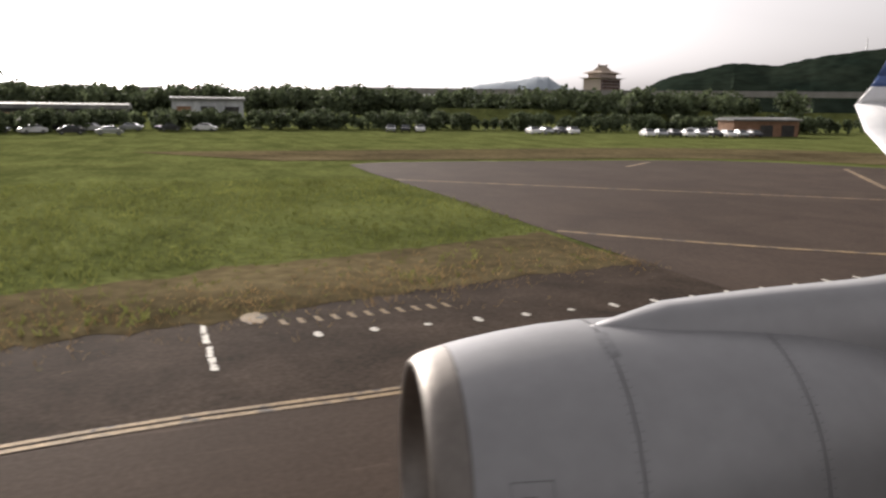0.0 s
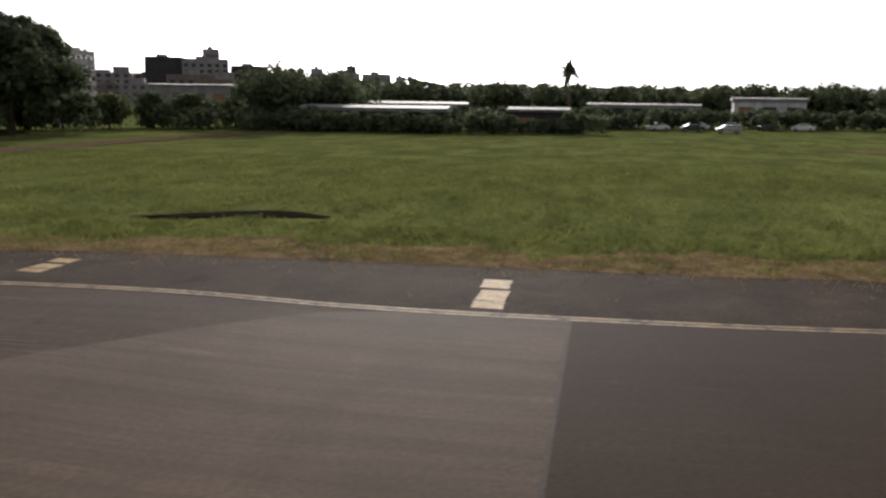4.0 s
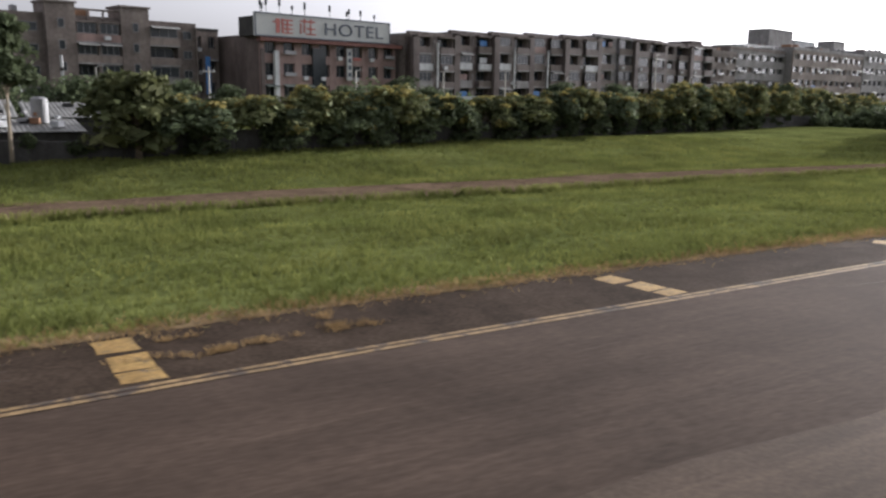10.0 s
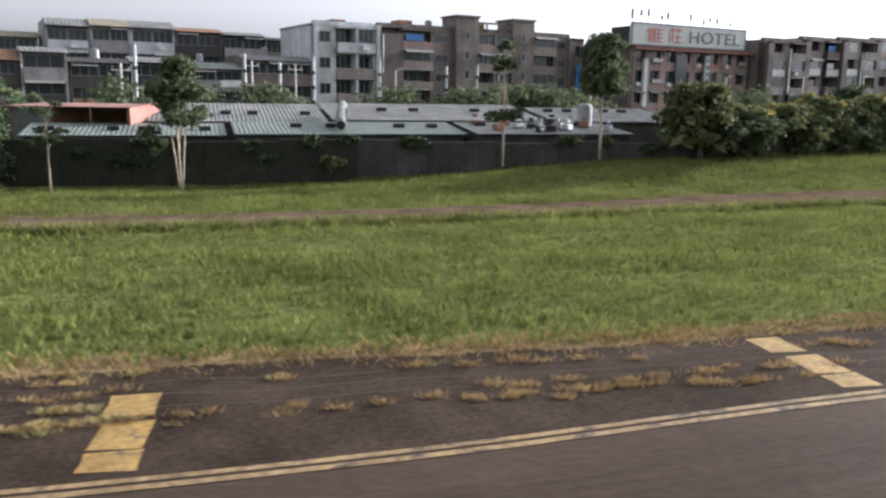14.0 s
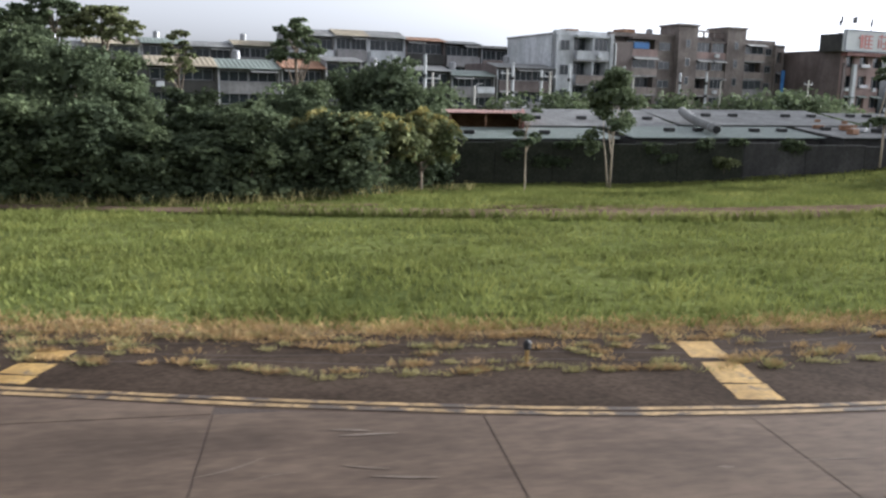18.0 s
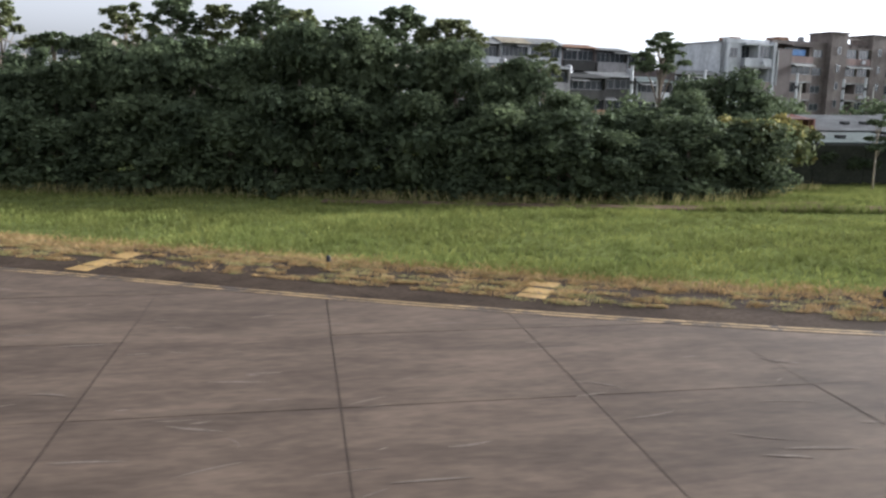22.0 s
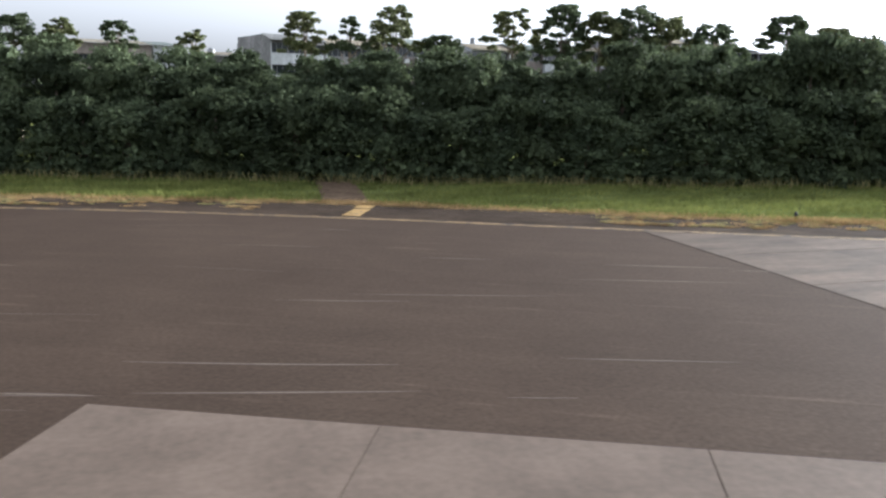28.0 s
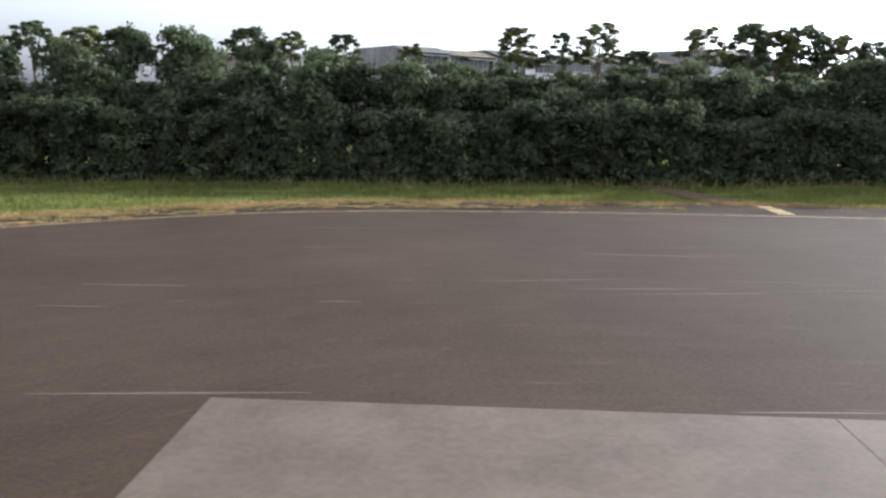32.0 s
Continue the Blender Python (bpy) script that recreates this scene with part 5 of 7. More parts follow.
def house(name, label, u0, u1, n0, depth, top, floors, bays, wall, first=0.0, parapet=.9, band=None, balcony=(), win_w=.62, win_h=.55, shade=False, category="building", recess=.45, skip=0):
    """A flat-roofed block: recessed core, piers and floor bands in front, a window in each opening."""
    W, H = u1 - u0, top - TOWN_Z - parapet
    r = root(name, town(u0, n0, TOWN_Z), label, category)
    core = Shape().box(.05, W - .05, recess, depth, -1.5, H)
    part("core_wall", core, wall, r)
    fh, bw = (H - first) / floors, W / bays
    grid = Shape()
    pw = bw * (1 - win_w) / 2
    for i in range(bays + 1):
        a, c = max(0, i * bw - pw), min(W, i * bw + pw)
        grid.box(a, c, 0, recess, -1.5, H)
    for j in range(floors + 1):
        zc = first + j * fh
        lo, hi = (max(-1.5, zc - fh * (1 - win_h) * .45), min(H, zc + fh * (1 - win_h) * .55))
        if hi - lo < .05:
            continue
        for i in range(bays):
            grid.box(i * bw + pw, (i + 1) * bw - pw, .01, recess, lo, hi)
    part("facade", grid, band or wall, r)
    para = Shape()
    t = .18
    para.box(-.06, W + .06, -.06, t, H, H + parapet).box(-.06, W + .06, depth - t, depth, H, H + parapet)
    para.box(-.06, t, t, depth - t, H, H + parapet).box(W - t, W + .06, t, depth - t, H, H + parapet)
    part("parapet", para, wall, r)
    part("roof", Shape().box(t, W - t, t, depth - t, H, H + .12), "grey", r)
    for q in range(int(W / 6)):              # rooftop clutter: small rooms and tanks
        x_ = clutter.uniform(.5, max(.6, W - 3))
        if clutter.random() < .5:
            part("water_tank", Shape().tube([(x_, 2, H), (x_, 2, H + parapet + .9), (x_, 2, H + parapet + 1.1)], [.5, .5, .15], 12), "frame", r, "steel rooftop water tank")
        else:
            part("roof_room", Shape().box(x_, x_ + clutter.uniform(1.2, 2.4), 2.4, 5, H, H + parapet + clutter.uniform(.5, 1.2)), "grey" if q % 2 else "rust", r)
    ww = bw - 2 * pw
    wh = fh * win_h
    pane = Shape().box(.06, ww - .06, 0, .03, .06, wh - .06).data("pane")
    fr = Shape()
    fr.box(0, ww, -.03, .05, 0, .06).box(0, ww, -.03, .05, wh - .06, wh)
    for q in (0, ww / 2 - .03, ww - .06):
        fr.box(q, q + .06, -.031, .051, .06, wh - .06)
    fr = fr.data("window_frame")
    bal = Shape().box(-.1, ww + .1, -.75, 0, -.12, 0).box(-.1, ww + .1, -.75, -.65, 0, .85).box(-.1, 0, -.65, 0, 0, .85).box(ww, ww + .1, -.65, 0, 0, .85).data("balcony")
    awn = Shape().add([(-.1, 0, .12), (ww + .1, 0, .12), (ww + .1, -.8, -.22), (-.1, -.8, -.22), (-.1, 0, .06), (ww + .1, 0, .06), (ww + .1, -.8, -.28), (-.1, -.8, -.28)],
                      [(0, 3, 2, 1), (4, 5, 6, 7), (3, 7, 6, 2), (0, 4, 7, 3), (1, 2, 6, 5)]).data("awning")
    prof = [(0, -.02), (-.5, -.02), (-.5, .5), (-.46, .5), (-.46, .03), (0, .03)]
    cage = Shape().add([(-.05, y_, z_) for y_, z_ in prof] + [(ww + .05, y_, z_) for y_, z_ in prof],
                       [tuple(range(6)), tuple(range(11, 5, -1))] + [(q, 6 + q, 6 + (q + 1) % 6, (q + 1) % 6) for q in range(6)])
    cage = cage.data("window_ledge")
    for j in range(floors):
        for i in range(bays):
            if (i + 2 * j + len(name)) % 7 == skip - 1:
                continue
            z = first + j * fh + fh * (1 - win_h) * .55
            w = root("window", pose(i * bw + pw, recess - .04, z), "", "")
            for key in ("label", "category"):
                if key in w:
                    del w[key]
            w.parent = r
            part("window_frame", fr, "frame", w)
            part("pane", pane, "glass", w, m=pose(0, .01, 0))
            c_ = clutter.random() + (.45 if category == "terrace" else 0)
            if c_ < .22:
                part("air_conditioner", AIRCON, "white_wall", r, m=pose(i * bw + pw + .15, 0, z - .55))
            elif c_ < .42:
                part("awning", awn, ("metal_roof", "metal_roof_g", "dark_wall")[(i + j) % 3], r, m=pose(i * bw + pw, 0, z + wh))
            elif c_ < .58 and i not in balcony:
                part("window_ledge", cage, "frame", r, m=pose(i * bw + pw, 0, z))
            elif c_ < .66:
                part("shop_board", Shape().box(.1, ww * .8, -.12, -.02, -.45, -.05), ("sign_red", "blue", "sign", "rust")[(i + j) % 4], r, "small plain signboard under a window", m=pose(i * bw + pw, 0, z))
            if i in balcony:
                part("balcony", bal, wall if (i + j) % 3 or wall == "brown" or category == "terrace" else "white_wall", r, m=pose(i * bw + pw, 0, z - .1))
    return r


def roof_box(r, x0, x1, y0, y1, z0, z1, material="grey", name="stair_tower"):
    s = Shape().box(x0, x1, y0, y1, z0, z1).box(x0 - .2, x1 + .2, y0 - .2, y1 + .2, z1, z1 + .22)
    return part(name, s, material, r)


def tank(r, x, y, z, rad=.55, h=1.2):
    s = Shape().tube([(x, y, z), (x, y, z + .1), (x, y, z + h), (x, y, z + h + .18)], [rad, rad, rad, rad * .3], 12)
    return part("water_tank", s, "frame", r, "steel rooftop water tank", smooth=False)


def corrugated(w, d, pitch=.32, amp=.04):
    """A corrugated sheet w wide (x), d deep (y), ridges running along y."""
    n = int(w / pitch * 2)
    s = Shape()
    top = [(w * i / n, amp * (i % 2)) for i in range(n + 1)]
    v = []
    for x_, z_ in top:
        v += [(x_, 0, z_), (x_, d, z_), (x_, 0, z_ - .05), (x_, d, z_ - .05)]
    f = []
    for i in range(n):
        a, b_ = 4 * i, 4 * i + 4
        f += [(a, b_, b_ + 1, a + 1), (a + 2, a + 3, b_ + 3, b_ + 2), (a, a + 2, b_ + 2, b_), (a + 1, b_ + 1, b_ + 3, a + 3)]
    f += [(0, 1, 3, 2), (4 * n, 4 * n + 2, 4 * n + 3, 4 * n + 1)]
    return s.add(v, f)



def window_data(w, h, panes):
    """A window frame with uprights, and its pane, as shared meshes."""
    fr = Shape().add([(0, -.04, 0), (w, -.04, 0), (w, -.04, h), (0, -.04, h), (0, .03, 0), (w, .03, 0), (w, .03, h), (0, .03, h),
                      (.07, -.04, .07), (w - .07, -.04, .07), (w - .07, -.04, h - .07), (.07, -.04, h - .07), (.07, .03, .07), (w - .07, .03, .07), (w - .07, .03, h - .07), (.07, .03, h - .07)],
                     [(0, 1, 9, 8), (1, 2, 10, 9), (2, 3, 11, 10), (3, 0, 8, 11), (0, 4, 5, 1), (1, 5, 6, 2), (2, 6, 7, 3), (3, 7, 4, 0), (8, 9, 13, 12), (9, 10, 14, 13), (10, 11, 15, 14), (11, 8, 12, 15)])
    for q in range(1, panes):
        fr.box(w * q / panes - .03, w * q / panes + .03, -.03, .02, .07, h - .07)
    return fr.data("window"), Shape().box(.07, w - .07, 0, .02, .07, h - .07).data("pane")


def window(parent, x, y, z, data):
    w = part("window", data[0], "frame", parent, m=pose(x, y, z))
    part("pane", data[1], "glass", w)


def sheet_roof(r, x0, x1, y0, z0, run, rise, material, label="pale corrugated sheet roof"):
    a = math.degrees(math.atan2(rise, run))
    part("sheet_roof", corrugated(x1 - x0, math.hypot(run, rise), .5, .05), material, r, label, m=pose(x0, y0, z0, a, 0, 0))


def block(name, label, u0, n0, depth, top, floors, sections, wall, band, category="building", group=""):
    """A block of flats told section by section: b balconies, w plain wall with windows, t stair tower, k brick pier, d dark bay."""
    W, H = sum(q[1] for q in sections), top - TOWN_Z
    r = root(name, town(u0, n0, TOWN_Z), label, category, group)
    fh = H / floors
    part("core_wall", Shape().box(0, W, 1.3, depth, -1.5, H), wall, r)
    part("roof", Shape().box(-.1, W + .1, 1.0, depth + .1, H, H + .25), "grey", r)
    for sx in (0, W - .2):
        part("end_wall", Shape().box(sx, sx + .2, -.05, 1.3, -1.5, H), wall, r)
    small, x = window_data(.8, 1.15, 1), 0.0
    for kind, w in sections:
        if kind == "t":
            part("stair_tower", Shape().box(x, x + w, -.55, 3.5, -1.5, H + 1.9).box(x - .2, x + w + .2, -.75, 3.7, H + 1.9, H + 2.15), wall, r)
            for j in range(floors):
                window(r, x + w / 2 - .4, -.57, j * fh + 1.5, small)
        elif kind == "k":
            part("brick_pier", Shape().box(x, x + w, -.7, 1.3, -1.5, H - .4), "brown", r)
        elif kind == "d":
            part("brown_bay", Shape().box(x, x + w, -.5, 1.3, -1.5, H - .8), "brown", r)
            part("pipe", Shape().tube([(x + .3, -.62, H * .55), (x + .3, -.62, H - 1)], [.13, .13], 8), "white_wall", r, "white vent pipe")
        else:
            n = max(1, round(w / 3.2))
            g = w / n
            big = window_data(g - (.5 if kind == "b" else 1.5), fh * (.52 if kind == "b" else .42), 3 if kind == "b" else 2)
            if kind == "w":
                part("front_wall", Shape().box(x, x + w, .35, 1.3, -1.5, H), wall, r)
            for j in range(floors + 1):
                z = j * fh
                if kind == "b" and j < floors:
                    part("balcony_slab", Shape().box(x, x + w, -.45, 1.3, z - .22, z), "grey", r)
                    if j:
                        part("balcony_wall", Shape().box(x + .02, x + w - .02, -.45, -.3, z, z + fh * .36), band if clutter.random() < .75 else ("white_wall", "pink", "grey")[j % 3], r)
                elif kind == "b":
                    part("balcony_slab", Shape().box(x, x + w, -.45, 1.3, z - .3, z - .01), wall, r)
                if j == floors:
                    break
                for i in range(n):
                    c_ = clutter.random()
                    xx = x + i * g
                    if kind == "b":
                        y_ = 1.24 if c_ < .55 else -.2        # some balconies are glazed in
                        window(r, xx + .25, y_, z + fh * .38, big)
                        if c_ > .86:
                            part("awning", AWNING, ("metal_roof", "metal_roof_g", "blue")[(i + j) % 3], r, m=pose(xx + .2, -.42, z + fh * .9) @ Matrix.Diagonal(((g - .4) / 2, 1, 1, 1)))
                        if .4 < c_ < .5:
                            part("laundry", Shape().box(xx + .5, xx + g * .7, -.1, -.07, z + fh * .4, z + fh * .72), ("white_wall", "blue", "pink")[(i + j) % 3], r, "washing hung out on the balcony")
                    else:
                        window(r, xx + .75, .3, z + fh * .36, big)
                    if .6 < c_ < .76:
                        part("air_conditioner", AIRCON, "white_wall", r, m=pose(xx + .6, -.43 if kind == "b" else .36, z + fh * (.08 if kind == "b" else .14)))
            if kind == "b" and w > 5:
                for i in range(1, n):
                    part("pier", Shape().box(x + i * g - .15, x + i * g + .15, -.4, 1.3, 0, H - .3), wall, r)
        x += w
    part("parapet", Shape().box(0, W, -.3 if sections[0][0] == "b" else .3, 1.1, H, H + .55), wall, r)
    for q in range(0 if group == "terrace" else max(1, int(W / 7))):
        x_, c_ = clutter.uniform(1, W - 2.5), clutter.random()
        if c_ < .45:
            tank(r, x_, 3, H + .25, .5, 1.1)
        else:
            part("roof_room", Shape().box(x_, x_ + clutter.uniform(1.2, 2.2), 3, 5.5, H + .2, H + clutter.uniform(1.0, 1.7)), "grey" if c_ < .8 else "rust", r)
    return r


def shop_house(label, u0, u1, n0, depth, top, floors, wall, spandrel, roofm, roof_rise=1.1, name="row_house"):
    """A narrow town house: window ribbons between spandrels under a sheet roof that falls to the field."""
    W, H = u1 - u0 - .06, top - TOWN_Z - roof_rise
    r = root(name, town(u0, n0, TOWN_Z), label, "house", "row houses")
    fh = H / floors
    part("core_wall", Shape().box(0, W, .5, depth, -1.5, H), wall, r)
    for sx in (0, W - .25):
        part("side_wall", Shape().box(sx, sx + .25, -.05, .5, -1.5, H), wall, r)
    n = max(1, round(W / 3.0))
    g = (W - .5) / n
    data = window_data(g - .12, fh * .48, 3)
    for j in range(floors):
        z = j * fh
        part("spandrel", Shape().box(.25, W - .25, -.02 - .3 * ((j + n) % 2), .5, z - .3, z + fh * .4), spandrel if j % 2 else wall, r)
        for i in range(n):
            window(r, .31 + i * g, .4, z + fh * .41, data)
            c_ = clutter.random()
            if c_ < .3:
                part("awning", AWNING, ("metal_roof", "metal_roof_g", "dark_wall")[(i + j) % 3], r, m=pose(.3 + i * g, -.05, z + fh * .93) @ Matrix.Diagonal(((g - .2) / 2, 1, 1, 1)))
            elif c_ < .5:
                part("air_conditioner", AIRCON, "white_wall", r, m=pose(.8 + i * g, -.33, z + fh * .1))
            elif c_ < .62:
                rl = [(-.5, 0), (-.5, .8), (-.46, .8), (-.46, .04), (0, .04), (0, 0)]
                part("railing", Shape().add([(0, y_, z_) for y_, z_ in rl] + [(g - .4, y_, z_) for y_, z_ in rl], [tuple(range(5, -1, -1)), tuple(range(6, 12))] + [(q, (q + 1) % 6, 6 + (q + 1) % 6, 6 + q) for q in range(6)]),
                     "white_wall" if c_ < .56 else "rust", r, m=pose(.45 + i * g, -.3, z + fh * .1))
    sheet_roof(r, -.1, W + .1, -.7, H - .05, 3.2, roof_rise, roofm)
    part("loft", Shape().add([(.1, .3, H), (W - .1, .3, H), (W - .1, 2.4, H + roof_rise * .9), (.1, 2.4, H + roof_rise * .9), (.1, depth, H), (W - .1, depth, H), (.1, depth, H + roof_rise * .9), (W - .1, depth, H + roof_rise * .9)],
                             [(0, 1, 2, 3), (3, 2, 7, 6), (6, 7, 5, 4), (0, 3, 6, 4), (1, 5, 7, 2), (0, 4, 5, 1)]), wall, r)
    if clutter.random() < .7:
        part("downpipe", Shape().tube([(.12, -.12, 0), (.12, -.12, H - .2)], [.07, .07], 6), "white_wall", r)
    if clutter.random() < .6:
        tank(r, W * clutter.uniform(.2, .8), 4.2, H + roof_rise * .9, .45, 1.0)
    return r


AWNING = Shape().add([(0, 0, .12), (2, 0, .12), (2, -.8, -.22), (0, -.8, -.22), (0, 0, .06), (2, 0, .06), (2, -.8, -.28), (0, -.8, -.28)],
                     [(0, 3, 2, 1), (4, 5, 6, 7), (3, 7, 6, 2), (0, 4, 7, 3), (1, 2, 6, 5)]).data("awning")


# the hotel with its roof sign
H_TOP = 13.6
hotel = house("hotel", "pink-tiled hotel with red canopy and a large roof sign", 121.8, 146.5, 81.5, 13, H_TOP, 4, 8, "brown", 0, .3, "pink", win_w=.6, win_h=.58)
part("canopy", Shape().box(-.6, 25.2, -1.1, .0, H_TOP - TOWN_Z - 1.0, H_TOP - TOWN_Z - .45), "red_trim", hotel, "dark red cornice under the sign")
part("stair_glazing", Shape().box(8.6, 10.9, -.25, .3, 1, 10.8), "glass", hotel, "tall blue-grey glazed stair strip")
bsign = part("banner", Shape().box(14.6, 15.6, -.55, -.3, 6.3, 11.0, .05), "sign", hotel, "tall white vertical banner with unreadable writing")
for q in range(4):
    part("plain_bar", Shape().box(14.85, 15.35, -.575, -.552, 6.9 + q * 1.02, 7.5 + q * 1.02), "sign_blue", bsign)
part("side_pier", Shape().box(2.0, 2.7, -.5, .0, 3.2, 10.2), "white_wall", hotel, "pale vertical pier")
part("side_pier", Shape().box(-.1, .5, -.3, .0, -1, 10.4), "brown", hotel)
sign = root("roof_sign", town(121.8, 80.3, H_TOP - .42), "white rooftop sign with dark blue HOTEL lettering and red characters", "sign")
part("sign_box", Shape().box(-1.5, 22.5, 0, .5, 0, 3.2, .05), "sign", sign)
part("sign_back", Shape().box(-1.3, 22.3, .5, 4.6, .1, 2.7), "dark_wall", sign, "dark steel framework behind the sign")
fr = Shape()
for a in ((-1.5, 22.5, -.06, -.004, 0, .16), (-1.5, 22.5, -.06, -.004, 3.04, 3.2), (-1.5, -1.35, -.06, -.004, .16, 3.04), (22.35, 22.5, -.06, -.004, .16, 3.04)):
    fr.box(*a)
part("sign_frame", fr, "sign_blue", sign)
tx = bpy.data.curves.new("HOTEL", "FONT")
tx.body, tx.size, tx.extrude, tx.space_character = "HOTEL", 2.35, .03, 1.08
tob = new("lettering", tx)
bpy.context.view_layer.update()
me = bpy.data.meshes.new_from_object(tob.evaluated_get(bpy.context.evaluated_depsgraph_get()))
bpy.data.objects.remove(tob)
wid = max(v.co.x for v in me.vertices)
me.transform(Matrix.Diagonal((11.2 / wid, 1.06, 1, 1)))
me.transform(pose(0, 0, 0, 90, 0, 0))
me.materials.append(M["sign_blue"])
part("lettering", me, "sign_blue", sign, "dark blue block letters HOTEL", m=pose(9.85, -.05, .72))
for ox, big, strokes in ((1.8, 1.32, [(0, .5, 0, 1.7), (.7, 2.1, 1.45, 1.65), (.7, 2.1, .95, 1.12), (.7, 2.1, .45, .62), (.7, .92, 0, 1.7), (1.35, 1.55, .1, 1.6), (-.35, .6, 1.2, 1.38), (.7, 2.1, -.02, .14)]),
                         (5.8, 1.24, [(0, 2.1, 1.5, 1.68), (.5, .7, 1.3, 1.9), (1.4, 1.6, 1.3, 1.9), (0, .2, .1, 1.3), (.5, .68, .2, 1.2), (1.35, 1.55, 0, 1.2), (.9, 2.1, .65, .82), (.8, 2.15, 0, .16)])):
    for q, (a, b_, c, d) in enumerate(strokes):
        part("red_stroke", Shape().box(ox + a * big, ox + b_ * big, -.05 - .002 * q, -.005, .55 + c * 1.15, .55 + d * 1.15), "sign_red", sign)
for q, (ax, ay, hgt) in enumerate([(.6, .5, 1.8), (1.2, 3, 2.2), (2.1, 4, 1.7), (4.4, 3, 2.4), (5.2, 1, 1.3), (9.4, 4, 2.3), (13.2, 3, 2.1), (15.3, 1, 1.6), (17.2, 4, 1.6), (19.1, 3, 1.8), (21.0, 2, 1.2)]):
    mast = Shape().tube([(ax, ay, 2.65), (ax, ay, 3.2 + hgt)], [.05, .04], 6).box(ax - .14, ax + .14, ay - .1, ay + .1, 3.2 + hgt * .55, 3.2 + hgt)
    part("antenna", mast, "black", sign)

# tan apartment block with two stair towers
apt = block("apartment_block", "grey-tan apartment block with balconies and two stair towers", 84.6, 89.5, 14, 14.4, 5,
            [("d", 3.4), ("b", 4.6), ("w", 3.6), ("t", 3.6), ("b", 5.8), ("t", 3.8), ("b", 4.4), ("w", 2.8)], "tan", "tan_band")
part("white_pier", Shape().box(-.55, -.02, -.6, 1.3, -1.5, 13.3), "white_wall", apt, "pale narrow pier")
part("pergola", Shape().box(15.3, 21.0, .1, .35, 14.4, 14.65).box(16.9, 17.1, .1, .3, 13.3, 14.4).box(18.9, 19.1, .1, .3, 13.3, 14.4), "tan", apt)
block("white_house", "white corner house with glazed balconies and a blue-grey side", 75.6, 89.5, 13, 14.2, 4, [("w", 3.0), ("b", 5.4)], "white_wall", "tan_band")
house("low_block", "plain dark grey block between the apartment house and the hotel", 116.9, 121.2, 92, 12, 14.6, 4, 2, "dark_wall", 0, .4, "tan", win_w=.5, win_h=.5)
part("blue_board", Shape().box(117.4, 118.1, 88.8, 89.0, 5.2, 10.5, .03), "blue", root("street_sign", town(0, 0), "tall blue vertical signboard on the street", "sign"))

# row houses to the west
for a in [("grey row house with a pale sheet roof", 46.6, 52.1, 112, 12, 15.2, 4, "grey", "white_wall", "metal_roof"), ("white-fronted row house with a cream sheet roof", 52.1, 57.3, 112, 12, 15.4, 4, "white_wall", "grey", "cream_roof"),
          ("white-fronted row house with a grey sheet roof", 57.3, 63.3, 112, 12, 15.4, 4, "white_wall", "white_wall", "metal_roof"), ("brown-grey row house with a rust-red roof edge", 63.3, 70.0, 112, 12, 14.8, 4, "brown", "dark_wall", "rust", .7),
          ("dark grey row house with white railings", 70.0, 76.4, 112, 12, 14.5, 4, "dark_wall", "grey", "metal_roof", .6), ("dark row house beside the white one", 76.4, 82.4, 112, 12, 14.0, 4, "dark_wall", "brown", "dark_wall", .6)]:
    shop_house(*a)
for a in [("low brown house with a cream sheet roof", 22.9, 30.0, 86, 9, 9.6, 3, "dark_wall", "grey", "cream_roof"), ("low house with a pale green sheet roof", 30.0, 36.9, 86, 9, 9.5, 3, "grey", "dark_wall", "metal_roof_g"),
          ("low house with a rusty sheet roof", 36.9, 42.0, 86, 9, 9.7, 3, "dark_wall", "brown", "rust"), ("low grey house under a pale awning roof", 42.0, 46.5, 86, 9, 10.1, 3, "grey", "dark_wall", "metal_roof", .6),
          ("dark house with tanks on the roof", 46.6, 52.8, 87, 9, 9.2, 3, "dark_wall", "grey", "dark_wall", .6), ("dark rear house with a grey roof", 53.4, 60.0, 90, 9, 9.6, 3, "dark_wall", "grey", "metal_roof", .7),
          ("grey rear house with a sheet roof", 60.0, 66.5, 90, 9, 9.2, 3, "grey", "dark_wall", "metal_roof_g", .8), ("grey rear house with rooftop clutter", 66.6, 75.4, 90, 9, 10.3, 3, "brown", "grey", "metal_roof", .7)]:
    shop_house(*a, name="rear_house")
u = -12.0
for q, (w_, tp) in enumerate([(7.6, 12.4), (8.4, 12.2), (7.6, 12.6), (7.0, 12.0), (7.4, 12.5), (6.2, 12.8), (6.4, 12.6), (7.6, 13.0)]):
    shop_house("hazy rear row house with a sheet roof", u, u + w_, 118, 12, tp + .6, 4, ("grey", "white_wall", "brown")[q % 3], ("white_wall", "grey", "tan")[q % 3], ("metal_roof", "cream_roof", "metal_roof_g")[q % 3], .9, "rear_row")
    u += w_
